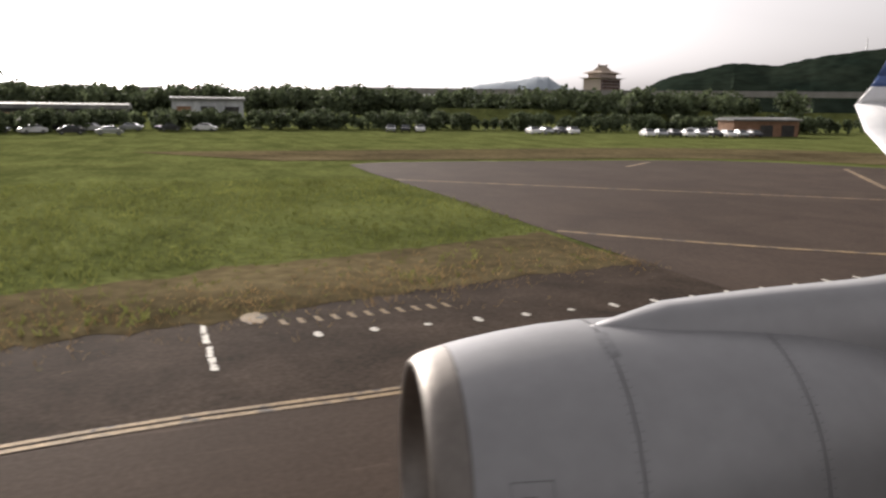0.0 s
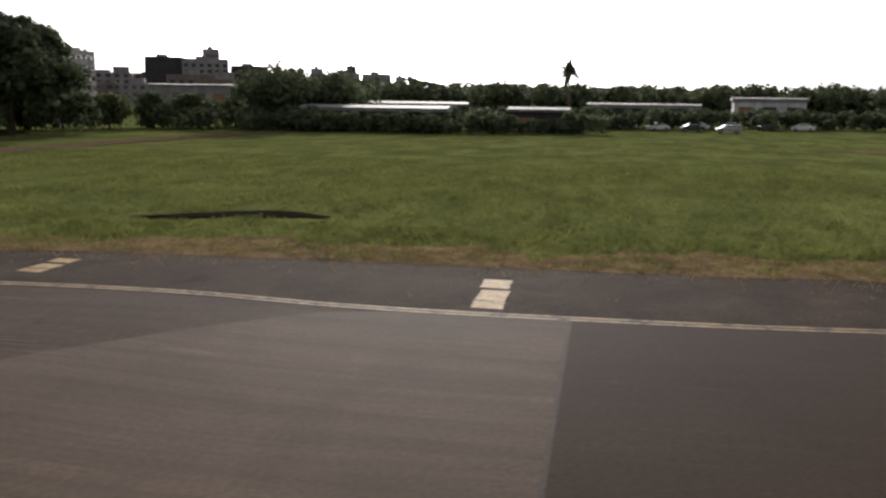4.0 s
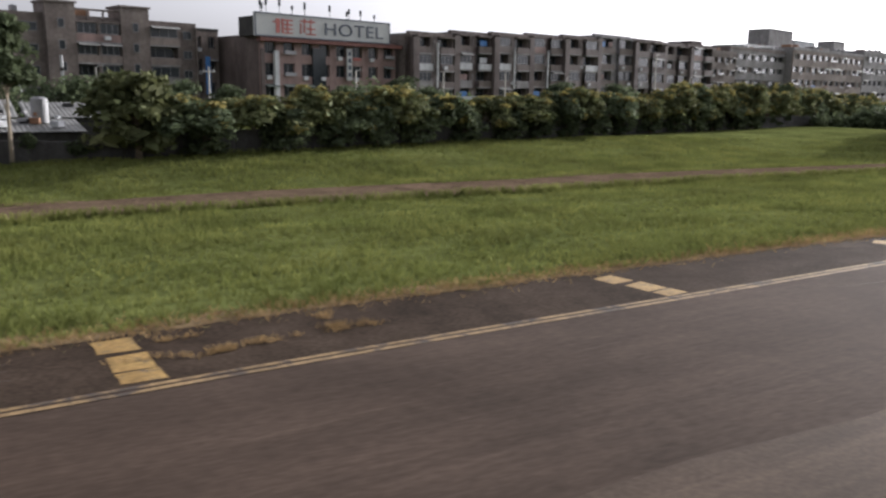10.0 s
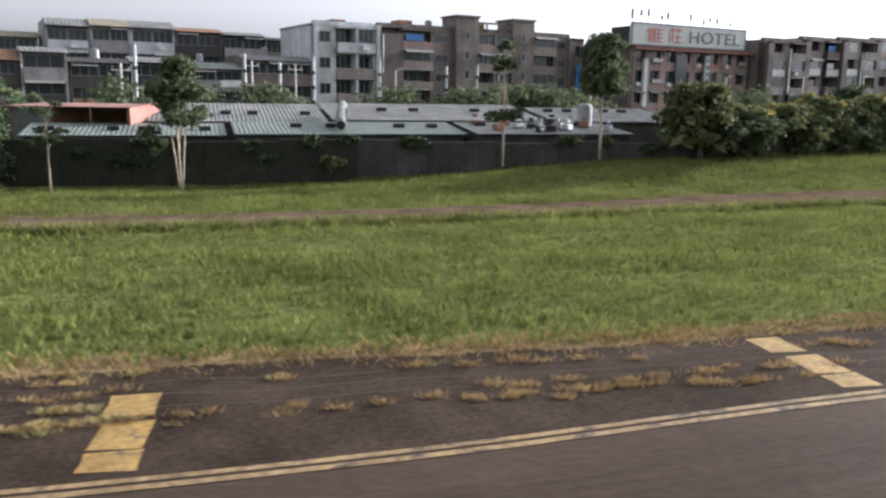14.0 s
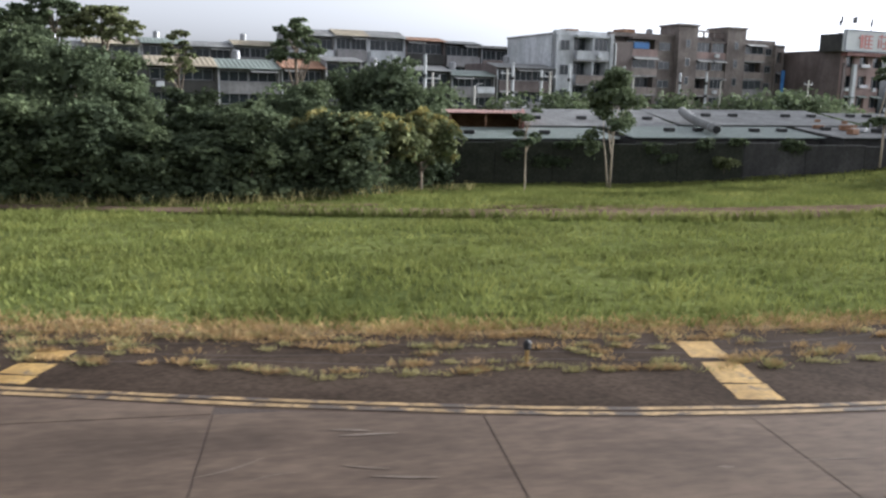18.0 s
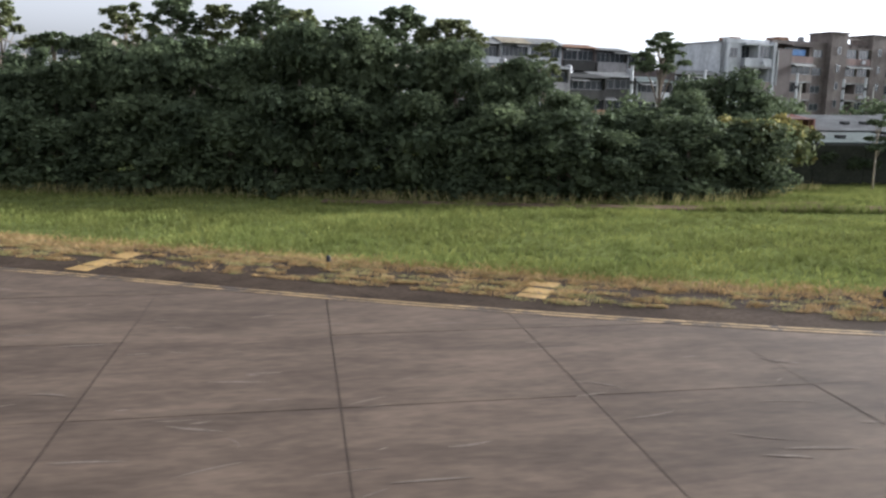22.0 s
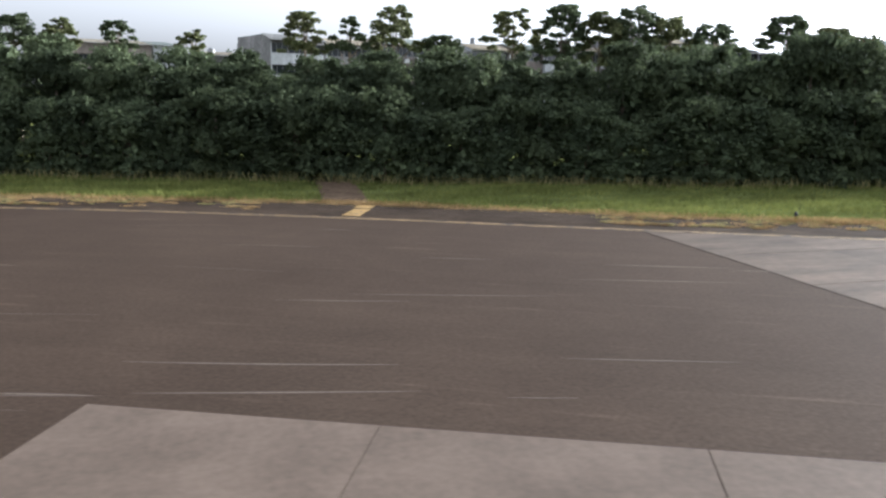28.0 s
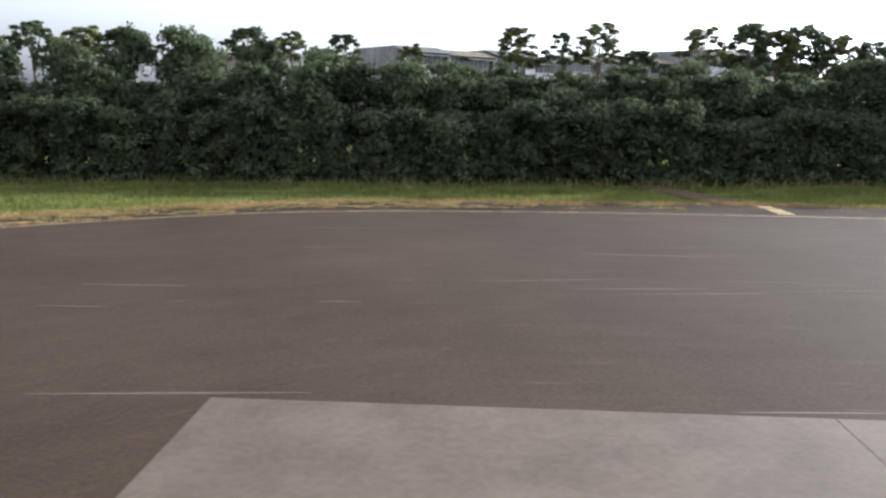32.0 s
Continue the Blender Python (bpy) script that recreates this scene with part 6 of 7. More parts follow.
# white sheds glimpsed over the tree belt
for a, b_, n_, tp, wl, rf in [(-33.3, -23.4, 130, 11.4, "tan_band", "cream_roof"), (-23.2, -20.3, 130, 11.4, "white_wall", "metal_roof_g"), (-16, -9.5, 130, 10.4, "grey", "cream_roof"), (-1, 5, 130, 11.9, "white_wall", "metal_roof"), (14.5, 31, 131, 12.6, "white_wall", "metal_roof")]:
    hs = house("warehouse", "pale warehouse with a sheet-metal roof behind the trees", a, b_, n_, 14, tp, 3, max(1, int((b_ - a) / 3.2)), wl, 0, .25, win_w=.6, win_h=.25)
    part("sheet_roof", corrugated(b_ - a + .8, 6.4, .5, .05), rf, hs, m=pose(-.4, -.5, tp - TOWN_Z + .05, 6, 0, 0))

# long terraced row east of the hotel
u = 147.5
spec = [(14.9, 9.5, "tan", "brown"), (15.6, 9.5, "brown", "tan"), (15.9, 9.8, "tan", "brown"), (16.3, 10.2, "brown", "tan"), (16.6, 11, "tan", "brown"), (17.4, 13, "grey", "tan"), (17.2, 12, "tan", "brown"), (17.0, 11, "brown", "tan"), (17.2, 11.5, "tan", "brown")]
for q, (tp, w_, wl, bd) in enumerate(spec):
    g_ = (w_ - .1 - 1.3 - 1.6) / 2
    hs = block("terrace_house", "shaded brown-grey terrace block with recessed balconies", u, 79 + .3 * (q % 2), 12, tp, 5, [("k", 1.3), ("b", g_), ("w", 1.6), ("b", g_)], wl, bd, group="terrace")
    if q in (0, 2, 3):
        part("pipe", Shape().tube([(5.2, -.75, 5.5), (5.2, -.75, 12.6)], [.18, .18], 8), "white_wall", hs, "white vent pipe")
    u += w_
roof_box(hs, 4.5, 9.5, 2, 8, 15.9, 17.3, "tan", "lift_room")
for q, (a, b_, n_, tp, wl, bd) in enumerate([(246.5, 259, 80, 17.0, "tan", "tan"), (259.5, 292, 82, 18.6, "tan", "grey"), (293, 347, 80, 19.9, "grey", "tan_band"), (348, 415, 80, 21.4, "grey", "grey")]):
    hs = house("apartment_block", "long pale apartment block with ribbon balconies along the street", a, b_, n_, 16, tp, 5, max(4, int((b_ - a) / 4.5)), wl, 0, .8, bd, win_w=.8, win_h=.42, skip=3)
    if q == 1:
        part("roof_rail", Shape().box(1, 32, .3, .36, tp - TOWN_Z + .5, tp - TOWN_Z + .6).box(1, 1.1, .3, .36, tp - TOWN_Z, tp - TOWN_Z + .5).box(31.9, 32, .3, .36, tp - TOWN_Z, tp - TOWN_Z + .5), "pole", hs)
far = house("tower_block", "distant grey block with crenellated roof structures", 468, 625, 178, 20, 33, 8, 26, "white_wall", 0, .8, win_w=.6, win_h=.5)
roof_box(far, 28, 58, 2, 14, 31, 41, "grey")
roof_box(far, 62, 90, 2, 12, 31, 36.6, "white_wall", "roof_room")
roof_box(far, 94, 112, 2, 12, 31, 34.6, "grey", "roof_room")
roof_box(far, 118, 136, 2, 12, 31, 39.2, "grey")
for q in range(7):
    roof_box(far, 137 + q * 2.8, 138.4 + q * 2.8, 2, 4, 31.8, 34.6, "grey", "merlon")
# skyline to the east
rs = np.random.default_rng(8)
def far_block(cx, cy, w_, hgt, turn, wallm, q):
    r = root("far_block", pose(cx, cy, 0, 0, 0, turn), "hazy distant flat-roofed city block", "building", "skyline")
    part("core_wall", Shape().box(-w_ / 2, w_ / 2, 0, 14, -1, hgt), wallm, r)
    part("roof_room", Shape().box(-w_ * .2, w_ * .1, 3, 8, hgt, hgt + 1.5 + q % 3), "grey", r)
    wd = Shape()
    for j in range(int(hgt / 3.2)):
        for i in range(6):
            wd.box(-w_ / 2 + (i + .25) * w_ / 6, -w_ / 2 + (i + .75) * w_ / 6, -.06, -.01, 1 + j * 3.2, 2.7 + j * 3.2)
    tagged(part("window_band", wd, "glass", r), kind="stuff")


for q in range(40):
    a = -92 + q * 1.15           # bearing steps
    ang = radians(a)
    dist = rs.uniform(400, 560)
    hgt = (9 + rs.uniform(0, 5)) * (1.25 if a > -72 else .8) * dist / 470
    far_block(86 - math.sin(ang) * dist, -10 + math.cos(ang) * dist, rs.uniform(16, 30), hgt, a + rs.uniform(-8, 8), "grey" if q % 2 else "tan", q)
for q, (cx, cy, w_, tp, a) in enumerate([(493, 247, 20.3, 25.5, -56), (525, 237, 9.5, 31.5, -59), (497, 224, 24.5, 24.6, -58), (535, 218, 21.5, 22.3, -61), (561, 213, 5, 22, -63), (528, 188, 8.1, 19.1, -64), (567, 200, 4.4, 22.1, -64),
                                         (562, 187, 7.9, 22, -66), (532, 157, 17.7, 18.6, -67), (543, 157, 5.5, 22.7, -68), (566, 150, 17.4, 18.9, -70), (600, 146, 6.2, 18.2, -71), (612, 142, 3.9, 17.6, -72)]):
    far_block(cx, cy, w_, tp, a, "dark_wall" if q % 3 == 0 else "grey", 0)

# ---------------------------------------------------------------- wall and market sheds
wall = root("boundary_wall", Matrix(), "dark creeper-covered boundary wall along the bank", "wall", kind="structure")
wl = spline([(22, 57.6), (35, 56.9), (50, 56.2), (63, 55.5), (68, 53.4), (85, 58.2), (110, 65.9), (150, 78.3), (170, 85), (190, 90)], 4)
for p, q in zip(wl, wl[1:]):
    d = q - p
    ln = float(np.hypot(*d))
    zb = float(ground_z(*(p + q) / 2))
    part("wall_panel", Shape().box(0, ln - .02, -.12, .12, zb - .6, max(2.5, zb + (1.1 if p[0] < 68 else 1.5)) + .12 * math.sin(p[0]), .03), "ivy" if p[0] < 40 else "dark_wall", wall, m=pose(p[0], p[1], 0, 0, 0, math.degrees(math.atan2(d[1], d[0]))))


cr = np.random.default_rng(12)
creep = []
for q in range(90):
    i_ = cr.integers(0, len(wl) - 1)
    p = wl[i_] + (wl[i_ + 1] - wl[i_]) * cr.random()
    if p[0] > 58 and q % 3:
        continue
    creep.append((p[0], p[1] - .1, cr.uniform(1.0, 2.5) if p[0] < 40 else cr.uniform(1.9, 2.7), cr.uniform(.5, 1.3), .35, cr.uniform(.3, .7)))
tagged(new("wall_creeper", leaf_cloud("wall_creeper", creep, 9000, .13, "leaf_dark", 71)), "dark creepers hanging over the boundary wall", "creeper", kind="stuff")


def shed(x, y, w, d, z0, rise, material, label, turn=4.0, walls="dark_wall"):
    r = root("market_shed", pose(x, y, 0, 0, 0, turn), label, "shed", "market sheds")
    slope = math.degrees(math.atan2(rise, d))
    part("sheet_roof", corrugated(w, d / math.cos(radians(slope))), material, r, m=pose(0, 0, z0, slope, 0, 0))
    part("wall_box", Shape().box(.3, w - .3, .3, d - .3, -.5, z0 - .12), walls, r)
    return r


sheds = [(23.5, 58.3, 13.0, 5.0, 2.7, .62, "metal_roof_g", "green-grey corrugated shed roof behind the wall"),
         (37.0, 57.8, 16.5, 5.5, 2.85, .65, "metal_roof_g", "long corrugated shed roof with dark roof vents"),
         (53.8, 57.2, 12.5, 6.0, 2.95, .6, "metal_roof", "grey corrugated shed roof cluttered with vents"),
         (30.6, 64.5, 13.4, 7.0, 3.45, 1.25, "metal_roof", "pale corrugated shed roof sloping to the field"),
         (44.3, 65.5, 18.0, 8.0, 3.6, 1.2, "metal_roof", "broad pale grey corrugated shed roof"),
         (62.8, 66.0, 12.0, 7.0, 3.6, 1.0, "metal_roof", "pale grey shed roof near the hedge"),
         (106.5, 75.5, 13.0, 6.0, 4.9, .5, "metal_roof_g", "greenish grey shed roof behind the row of trees", 17.0),
         (122.5, 80.5, 21.0, 6.0, 5.0, .5, "metal_roof", "long pale shed roof behind the row of trees", 17.0)]
for q, a in enumerate(sheds):
    sd = shed(*a)
    for i in range(6):
        xx, yy = a[2] * (i + .6) / 6.5, a[3] * (.35 + .3 * ((i * 3 + q) % 3) / 2)
        zz = a[4] + a[5] * yy / a[3] + .03
        if (i + q) % 3 != 1:
            part("roof_vent", Shape().box(xx, xx + .8, yy, yy + .5, zz, zz + .3, .04), "black", sd)
duct = root("vent_duct", Matrix(), "fat galvanised vent duct lying across the shed roofs", "duct")
part("duct", Shape().tube([(44.3, 59.3, 3.45), (44.5, 61.5, 3.75), (44.9, 65, 4.2), (45.3, 67.6, 4.75)], [.36, .36, .36, .36], 14), "metal_roof", duct, smooth=True)
part("duct_mouth", Shape().tube([(44.27, 59.15, 3.44), (44.3, 59.28, 3.45)], [.3, .3], 14), "black", duct)
for q in range(5):
    part("duct_collar", Shape().tube([(44.38 + .2 * q, 60.2 + 1.5 * q, 3.57 + .2 * q), (44.39 + .2 * q, 60.3 + 1.5 * q, 3.58 + .2 * q)], [.385, .385], 14), "frame", duct)
jk = np.random.default_rng(3)
for q in range(16):
    x_, y_ = jk.uniform(55, 65), jk.uniform(58, 62.5)
    ob = part("roof_clutter", Shape().box(-.4, .4, -.3, .3, 0, jk.uniform(.2, .5), .04).box(-.1, .3, -.1, .1, jk.uniform(.5, .55), .75), ("rust", "frame", "black", "white_wall")[q % 4], None, m=pose(x_, y_, 2.98 + .1 * (y_ - 57.2), 0, 0, jk.uniform(0, 180)))
    tagged(ob, "odd piece of junk lying on a shed roof", "clutter", "roof clutter")
wt = root("water_tank", pose(63.6, 61.5, 3.4), "upright stainless steel water tank on a shed roof", "tank")
part("tank_body", Shape().tube([(0, 0, 0), (0, 0, 1.6), (0, 0, 1.75)], [.55, .55, .3], 16), "frame", wt, smooth=False)
red = root("red_shed", pose(21.0, 65.0, 0, 0, 0, -14), "open shed with a faded red sheet roof", "shed")
part("sheet_roof", corrugated(9.2, 6.0), "pink_roof", red, m=pose(0, 0, 4.45, 1.5, 0, 0))
part("gable", Shape().add([(9.0, -.1, 3.0), (9.0, 6, 3.0), (9.0, 6, 4.8), (9.0, -.1, 4.4), (9.1, -.1, 3.0), (9.1, 6, 3.0), (9.1, 6, 4.8), (9.1, -.1, 4.4)], [(0, 1, 2, 3), (7, 6, 5, 4), (0, 3, 7, 4), (1, 5, 6, 2), (3, 2, 6, 7), (0, 4, 5, 1)]), "metal_roof_r", red)
part("back_wall", Shape().box(.2, 8.9, 5.2, 5.5, -.4, 4.6), "rust", red)
for px_ in (.3, 3.2, 6.0, 8.7):
    part("post", Shape().box(px_, px_ + .14, .3, .44, -.4, 4.4), "rust", red)
part("side_panel", Shape().box(.4, 3.1, .34, .42, 1.5, 4.3), "metal_roof_g", red)

# utility poles along the street
for u_, n_, h_, kind_ in [(66.8, 91 - 3.5, 9.4, 0), (50, 74.5, 8.2, 0), (58, 80, 7.0, 1), (71, 84, 9.0, 0), (84.3, 84, 8.6, 1), (100, 84, 8.4, 1), (113, 80, 8.8, 0), (131, 72, 8.6, 1), (148, 72, 9.0, 1), (160, 70, 9.2, 1), (175.5, 69.5, 8.6, 1), (196, 64.5, 13.2, 1), (215, 68, 9.5, 1)]:
    up = root("utility_pole", town(u_, n_, 1.0), "pale street pole with cross-arm and insulators" if not kind_ else "slim pale street lamp pole", "pole", "street poles")
    part("shaft", Shape().tube([(0, 0, -.6), (0, 0, h_ - 1)], [.17, .11], 8), "pole_c", up)
    if not kind_:
        part("cross_arm", Shape().box(-.9, .9, -.05, .05, h_ - 1.7, h_ - 1.55), "pole", up)
        for dx in (-.75, 0, .75):
            part("insulator", Shape().tube([(dx, 0, h_ - 1.55), (dx, 0, h_ - 1.25)], [.05, .07], 6), "white_wall", up)
    else:
        part("lamp_arm", Shape().tube([(0, 0, h_ - 1.1), (.4, 0, h_ - .8), (1.1, 0, h_ - .75)], [.05, .045, .04], 6), "pole", up)

for u_, h_ in [(52.6, 9.4), (64.3, 8.9), (68.4, 8.1), (72.5, 8.9), (81.1, 8.9), (90.6, 8.3), (95.3, 8.6)]:
    up = root("street_post", town(u_, 82, 1.0), "thick white street post with dark bands", "pole", "street posts")
    part("shaft", Shape().tube([(0, 0, -.6), (0, 0, h_)], [.2, .17], 10), "white_wall", up)
    for q in range(3):
        part("band", Shape().tube([(0, 0, 3.4 + 1.7 * q), (0, 0, 3.8 + 1.7 * q)], [.205, .2], 10), "dark_wall", up)

# edge lights on the shoulder
for x_, y_ in [(17.6, 16.2), (3.0, 19.6), (-12.3, 26.3), (-28, 34.4)]:
    el = root("edge_light", pose(x_, y_, .02), "taxiway edge light with black head on a yellow post", "light", "edge lights")
    part("base", Shape().tube([(0, 0, 0), (0, 0, .03)], [.11, .1], 10), "black", el)
    part("post", Shape().tube([(0, 0, .03), (0, 0, .3)], [.045, .04], 8), "yellow", el)
    part("lamp_head", Shape().tube([(0, 0, .3), (0, 0, .33), (0, 0, .46), (0, 0, .52)], [.05, .085, .08, .04], 10), "black", el)

# ---------------------------------------------------------------- far side of the meadow, to the east
def car(x, y, turn, paint, label):
    c = root("parked_car", pose(x, y, float(ground_z(x, y)) + .02, 0, 0, turn), label, "car", "parked cars")
    prof = [(-2.1, .3), (-2.15, .75), (-1.9, .95), (-1.35, 1.0), (-.75, 1.42), (.65, 1.45), (1.35, .98), (2.05, .85), (2.15, .6), (2.1, .3)]
    s = Shape()
    for sy in (-.82, .82):
        s.v += [(px, sy * (1 if pz < 1.05 else .86), pz) for px, pz in prof]
    n_ = len(prof)
    s.f = [tuple(reversed(range(n_))), tuple(range(n_, 2 * n_))] + [(i, (i + 1) % n_, n_ + (i + 1) % n_, n_ + i) for i in range(n_)]
    part("body", s, paint, c)
    part("windscreen", Shape().add([(.72, -.66, 1.40), (.72, .66, 1.40), (1.33, .72, 1.03), (1.33, -.72, 1.03)], [(0, 3, 2, 1)], pose(.012, 0, .02)), "glass", c)
    for sy in (-1, 1):
        part("side_window", Shape().box(-1.0, .75, sy * .775 - .012, sy * .775 + .012, 1.05, 1.36), "glass", c)
    for wx in (-1.35, 1.35):
        for wy in (-.74, .74):
            w = part("wheel", Shape().tube([(wx, wy - .1, .31), (wx, wy + .1, .31)], [.31, .31], 14), "tyre", c)
            part("rim", Shape().tube([(wx, wy - .115, .31), (wx, wy + .115, .31)], [.17, .17], 10), "car_silver", w)
    return c


rs = np.random.default_rng(31)
paints = [("car_white", "white parked car glinting in the low sun"), ("car_silver", "silver parked car glinting in the low sun"), ("car_dark", "dark parked car with bright reflections")]
lots = [(240 - .3 * k, -124 - 2.7 * k, 170) for k in range(9)] + [(252, -106 - 2.8 * k, 175) for k in range(4)] + [(249, -140 - 2.7 * k, 10) for k in range(5)]
lots += [(263 + rs.uniform(-2, 2), -6 - 6.5 * k, rs.uniform(60, 120)) for k in range(7)] + [(262, -80 - 3 * k, 170) for k in range(3)] + [(245 + 3 * k, -30 + 6 * k, 100 + 10 * k) for k in range(5)]
for k, (x_, y_, t_) in enumerate(lots):
    p_, lb = paints[k % 3]
    car(x_, y_, t_ + rs.uniform(-6, 6), p_, lb)


def low_shed(x, y, w, d, h, turn, wallm, roofm, label, eave=.28):
    r = root("airfield_shed", pose(x, y, 0, 0, 0, turn), label, "shed")
    part("wall_box", Shape().box(0, w, 0, d, -.3, h), wallm, r)
    roof = Shape().add([(-.5, -.6, h), (w + .5, -.6, h), (w + .5, d / 2, h + eave + .4), (-.5, d / 2, h + eave + .4), (w + .5, d + .5, h), (-.5, d + .5, h), (-.5, -.6, h + eave), (w + .5, -.6, h + eave), (w + .5, d + .5, h + eave), (-.5, d + .5, h + eave)],
                       [(6, 7, 2, 3), (3, 2, 8, 9), (0, 1, 7, 6), (4, 5, 9, 8), (0, 6, 3, 9, 5), (1, 4, 8, 2, 7), (0, 5, 4, 1)])
    part("roof", roof, roofm, r)
    nd = max(2, int(w / 5))
    for k in range(nd):
        part("door", Shape().box((k + .2) * w / nd, (k + .8) * w / nd, -.06, -.005, 0, h * .72), "dark_wall" if k % 3 else "rust", r)
    return r


low_shed(241.5, -144, 15.5, 5, 3.1, -90, "rust", "metal_roof", "low brown shed with a pale flat roof beside parked cars")
low_shed(219, 39, 24, 8, 3.2, -83, "dark_wall", "metal_roof", "long dark airfield shed with a shining pale roof", .6)
low_shed(266, 53, 30, 8, 3.7, -76, "dark_wall", "metal_roof", "long low shed with a bright sunlit roof", .5)
low_shed(230, 6, 9.5, 5, 3.4, -85, "dark_wall", "metal_roof", "small dark shed with a bright roof edge", .4)
low_shed(320, 1, 29, 9, 3.3, -90, "dark_wall", "metal_roof", "very long low hangar with a white roof edge", 1.0)
low_shed(340, -38, 19, 8, 5.6, -90, "white_wall", "metal_roof", "pale grey sheet-roofed shed among the far trees", .7)
low_shed(524, -36, 26, 12, 11.2, -92, "pink", "metal_roof_r", "red-roofed hall with pale upper windows far off")
low_shed(306, 128, 34, 14, 8.0, -62, "grey", "metal_roof", "grey hall with a shining sloping roof")
low_shed(322, 98, 26, 10, 5.6, -62, "grey", "metal_roof", "low grey hall with a bright roof")
low_shed(420, 40, 30, 10, 6.5, -75, "pink", "metal_roof", "pale pink hall among trees")

# distant woods as loose stuff
def woods(name, line, depth, height, n_blob, leaves, size, label, seed, material="leaf"):
    r_ = np.random.default_rng(seed)
    ln = resample(np.array(line, float), 200)
    bl = []
    for k in range(n_blob):
        p = ln[r_.integers(0, 200)]
        h = height * r_.uniform(.55, 1.1)
        rr = h * r_.uniform(.35, .6)
        bl.append((p[0] + r_.uniform(0, depth), p[1] + r_.uniform(-depth, depth) * .5, h * .52, rr, rr, h * .52))
    me = leaf_cloud(name, bl, leaves, size, material, seed, hollow=.75, solid=True)
    tagged(new(name, me), label, "woods", kind="stuff")


woods("field_scrub", [(252, -190), (262, -130), (270, -100), (272, -60), (268, -40), (252, -12), (232, 8), (214, 34), (206, 56)], 14, 3.6, 420, 34000, .5, "dark scrub along the far edge of the meadow", 61)
woods("shed_scrub", [(212, 44), (214, 30), (217, 14), (222, 4), (228, -8)], 3, 2.9, 110, 16000, .32, "dark scrub before the airfield sheds", 67)
woods("far_trees", [(330, -230), (350, -180), (385, -130), (400, -100), (405, -70), (400, -20), (390, 30), (350, 80), (330, 110)], 40, 10.5, 460, 40000, 1.0, "dark belt of distant trees beyond the airfield", 62)
woods("horizon_trees", [(640, -420), (720, -250), (760, -80), (740, 60), (680, 150)], 60, 14.5, 330, 24000, 1.8, "hazy dark trees on the horizon", 63)
woods("edge_scrub", [(168, 84), (176, 82), (190, 70), (200, 68), (213, 63), (226, 56), (233, 47)], 5, 4.6, 100, 18000, .34, "dark closed scrub at the corner of the meadow", 68)
woods("shed_trees", [(215, 48), (224, 43), (231, 40), (238, 36)], 5, 9.6, 22, 11000, .36, "dark tall trees behind the airfield sheds", 69)
woods("street_trees", [(62, 84), (80, 91), (100, 96), (125, 92), (150, 98), (190, 112), (225, 122)], 4, 6.5, 60, 16000, .34, "dark green street trees behind the sheds", 64)
woods("yard_trees", [(10, 74), (25, 79), (38, 84), (52, 86), (60, 82)], 4, 6.0, 34, 12000, .3, "dark green trees in the yards behind the sheds", 65)

# coconut palm
palm = root("palm_tree", pose(373.4, 12.2, 0), "lone tall palm standing above the roofs", "tree")
part("trunk", Shape().tube([(0, 0, -.5), (.3, .1, 7), (.1, .3, 15.0)], [.42, .34, .28], 10), "bark", palm, smooth=True)
fr = []
rp = np.random.default_rng(4)
top_ = np.array([.1, .3, 15.0])
for k in range(22):                          # arched fronds, each two leaning blades
    a, el_, L_ = 2.4 * k + rp.uniform(-.5, .5), radians(-38 + 116 * k / 21 + rp.uniform(-12, 12)), rp.uniform(3.6, 5.4)
    rib = [top_ + L_ * np.array([math.cos(a) * math.cos(el_) * t, math.sin(a) * math.cos(el_) * t, math.sin(el_) * t - .55 * math.cos(el_) * t * t]) for t in np.linspace(0, 1, 8)]
    for j in range(7):
        sd0, sd1 = (np.array([-math.sin(a), math.cos(a), 0]) * .85 * math.sin(math.pi * (q + .8) / 8.6) for q in (j, j + 1))
        dn = np.array([0, 0, -.6])
        fr += [[rib[j], rib[j] + sd0 + dn * .9, rib[j + 1] + sd1 + dn * .9, rib[j + 1]], [rib[j], rib[j + 1], rib[j + 1] - sd1 + dn, rib[j] - sd0 + dn]]
part("fronds", quads("fronds", np.array(fr), "leaf_dark"), "leaf_dark", palm)
for px_, py_, h_ in [(470, -12, 9), (520, 40, 8), (430, 30, 8.5), (590, 60, 12)]:
    c = copy_thing(palm, pose(px_, py_, 0, 0, 0, px_))
    c.matrix_basis = pose(px_, py_, 0, 0, 0, px_) @ Matrix.Diagonal((.6, .6, h_ / 16.0, 1))

# viaduct
via = root("viaduct", Matrix(), "long pale concrete road viaduct crossing behind the field", "bridge")
vl = spline([(520, -120), (497, -193), (465, -259), (429, -309), (390, -350), (300, -430)], 12)
for i, (p, q) in enumerate(zip(vl, vl[1:])):
    d = q - p
    ln = float(np.hypot(*d))
    a = math.degrees(math.atan2(d[1], d[0]))
    part("deck", Shape().box(-.05, ln, -6, 6, 10.6, 12.2).box(-.05, ln, -6, -5.7, 12.2, 13.3).box(-.05, ln, 5.7, 6, 12.2, 13.3), "viaduct", via, m=pose(p[0], p[1], 0, 0, 0, a))
    if i % 2 == 0:
        part("pier", Shape().box(-.9, .9, -2.5, 2.5, -.5, 10.6, .2), "viaduct", via, m=pose(p[0], p[1], 0, 0, 0, a))
low_via = root("embankment", Matrix(), "green embankment wall under the viaduct", "embankment", kind="structure")
el = spline([(360, -120), (352, -200), (320, -260), (260, -320)], 15)
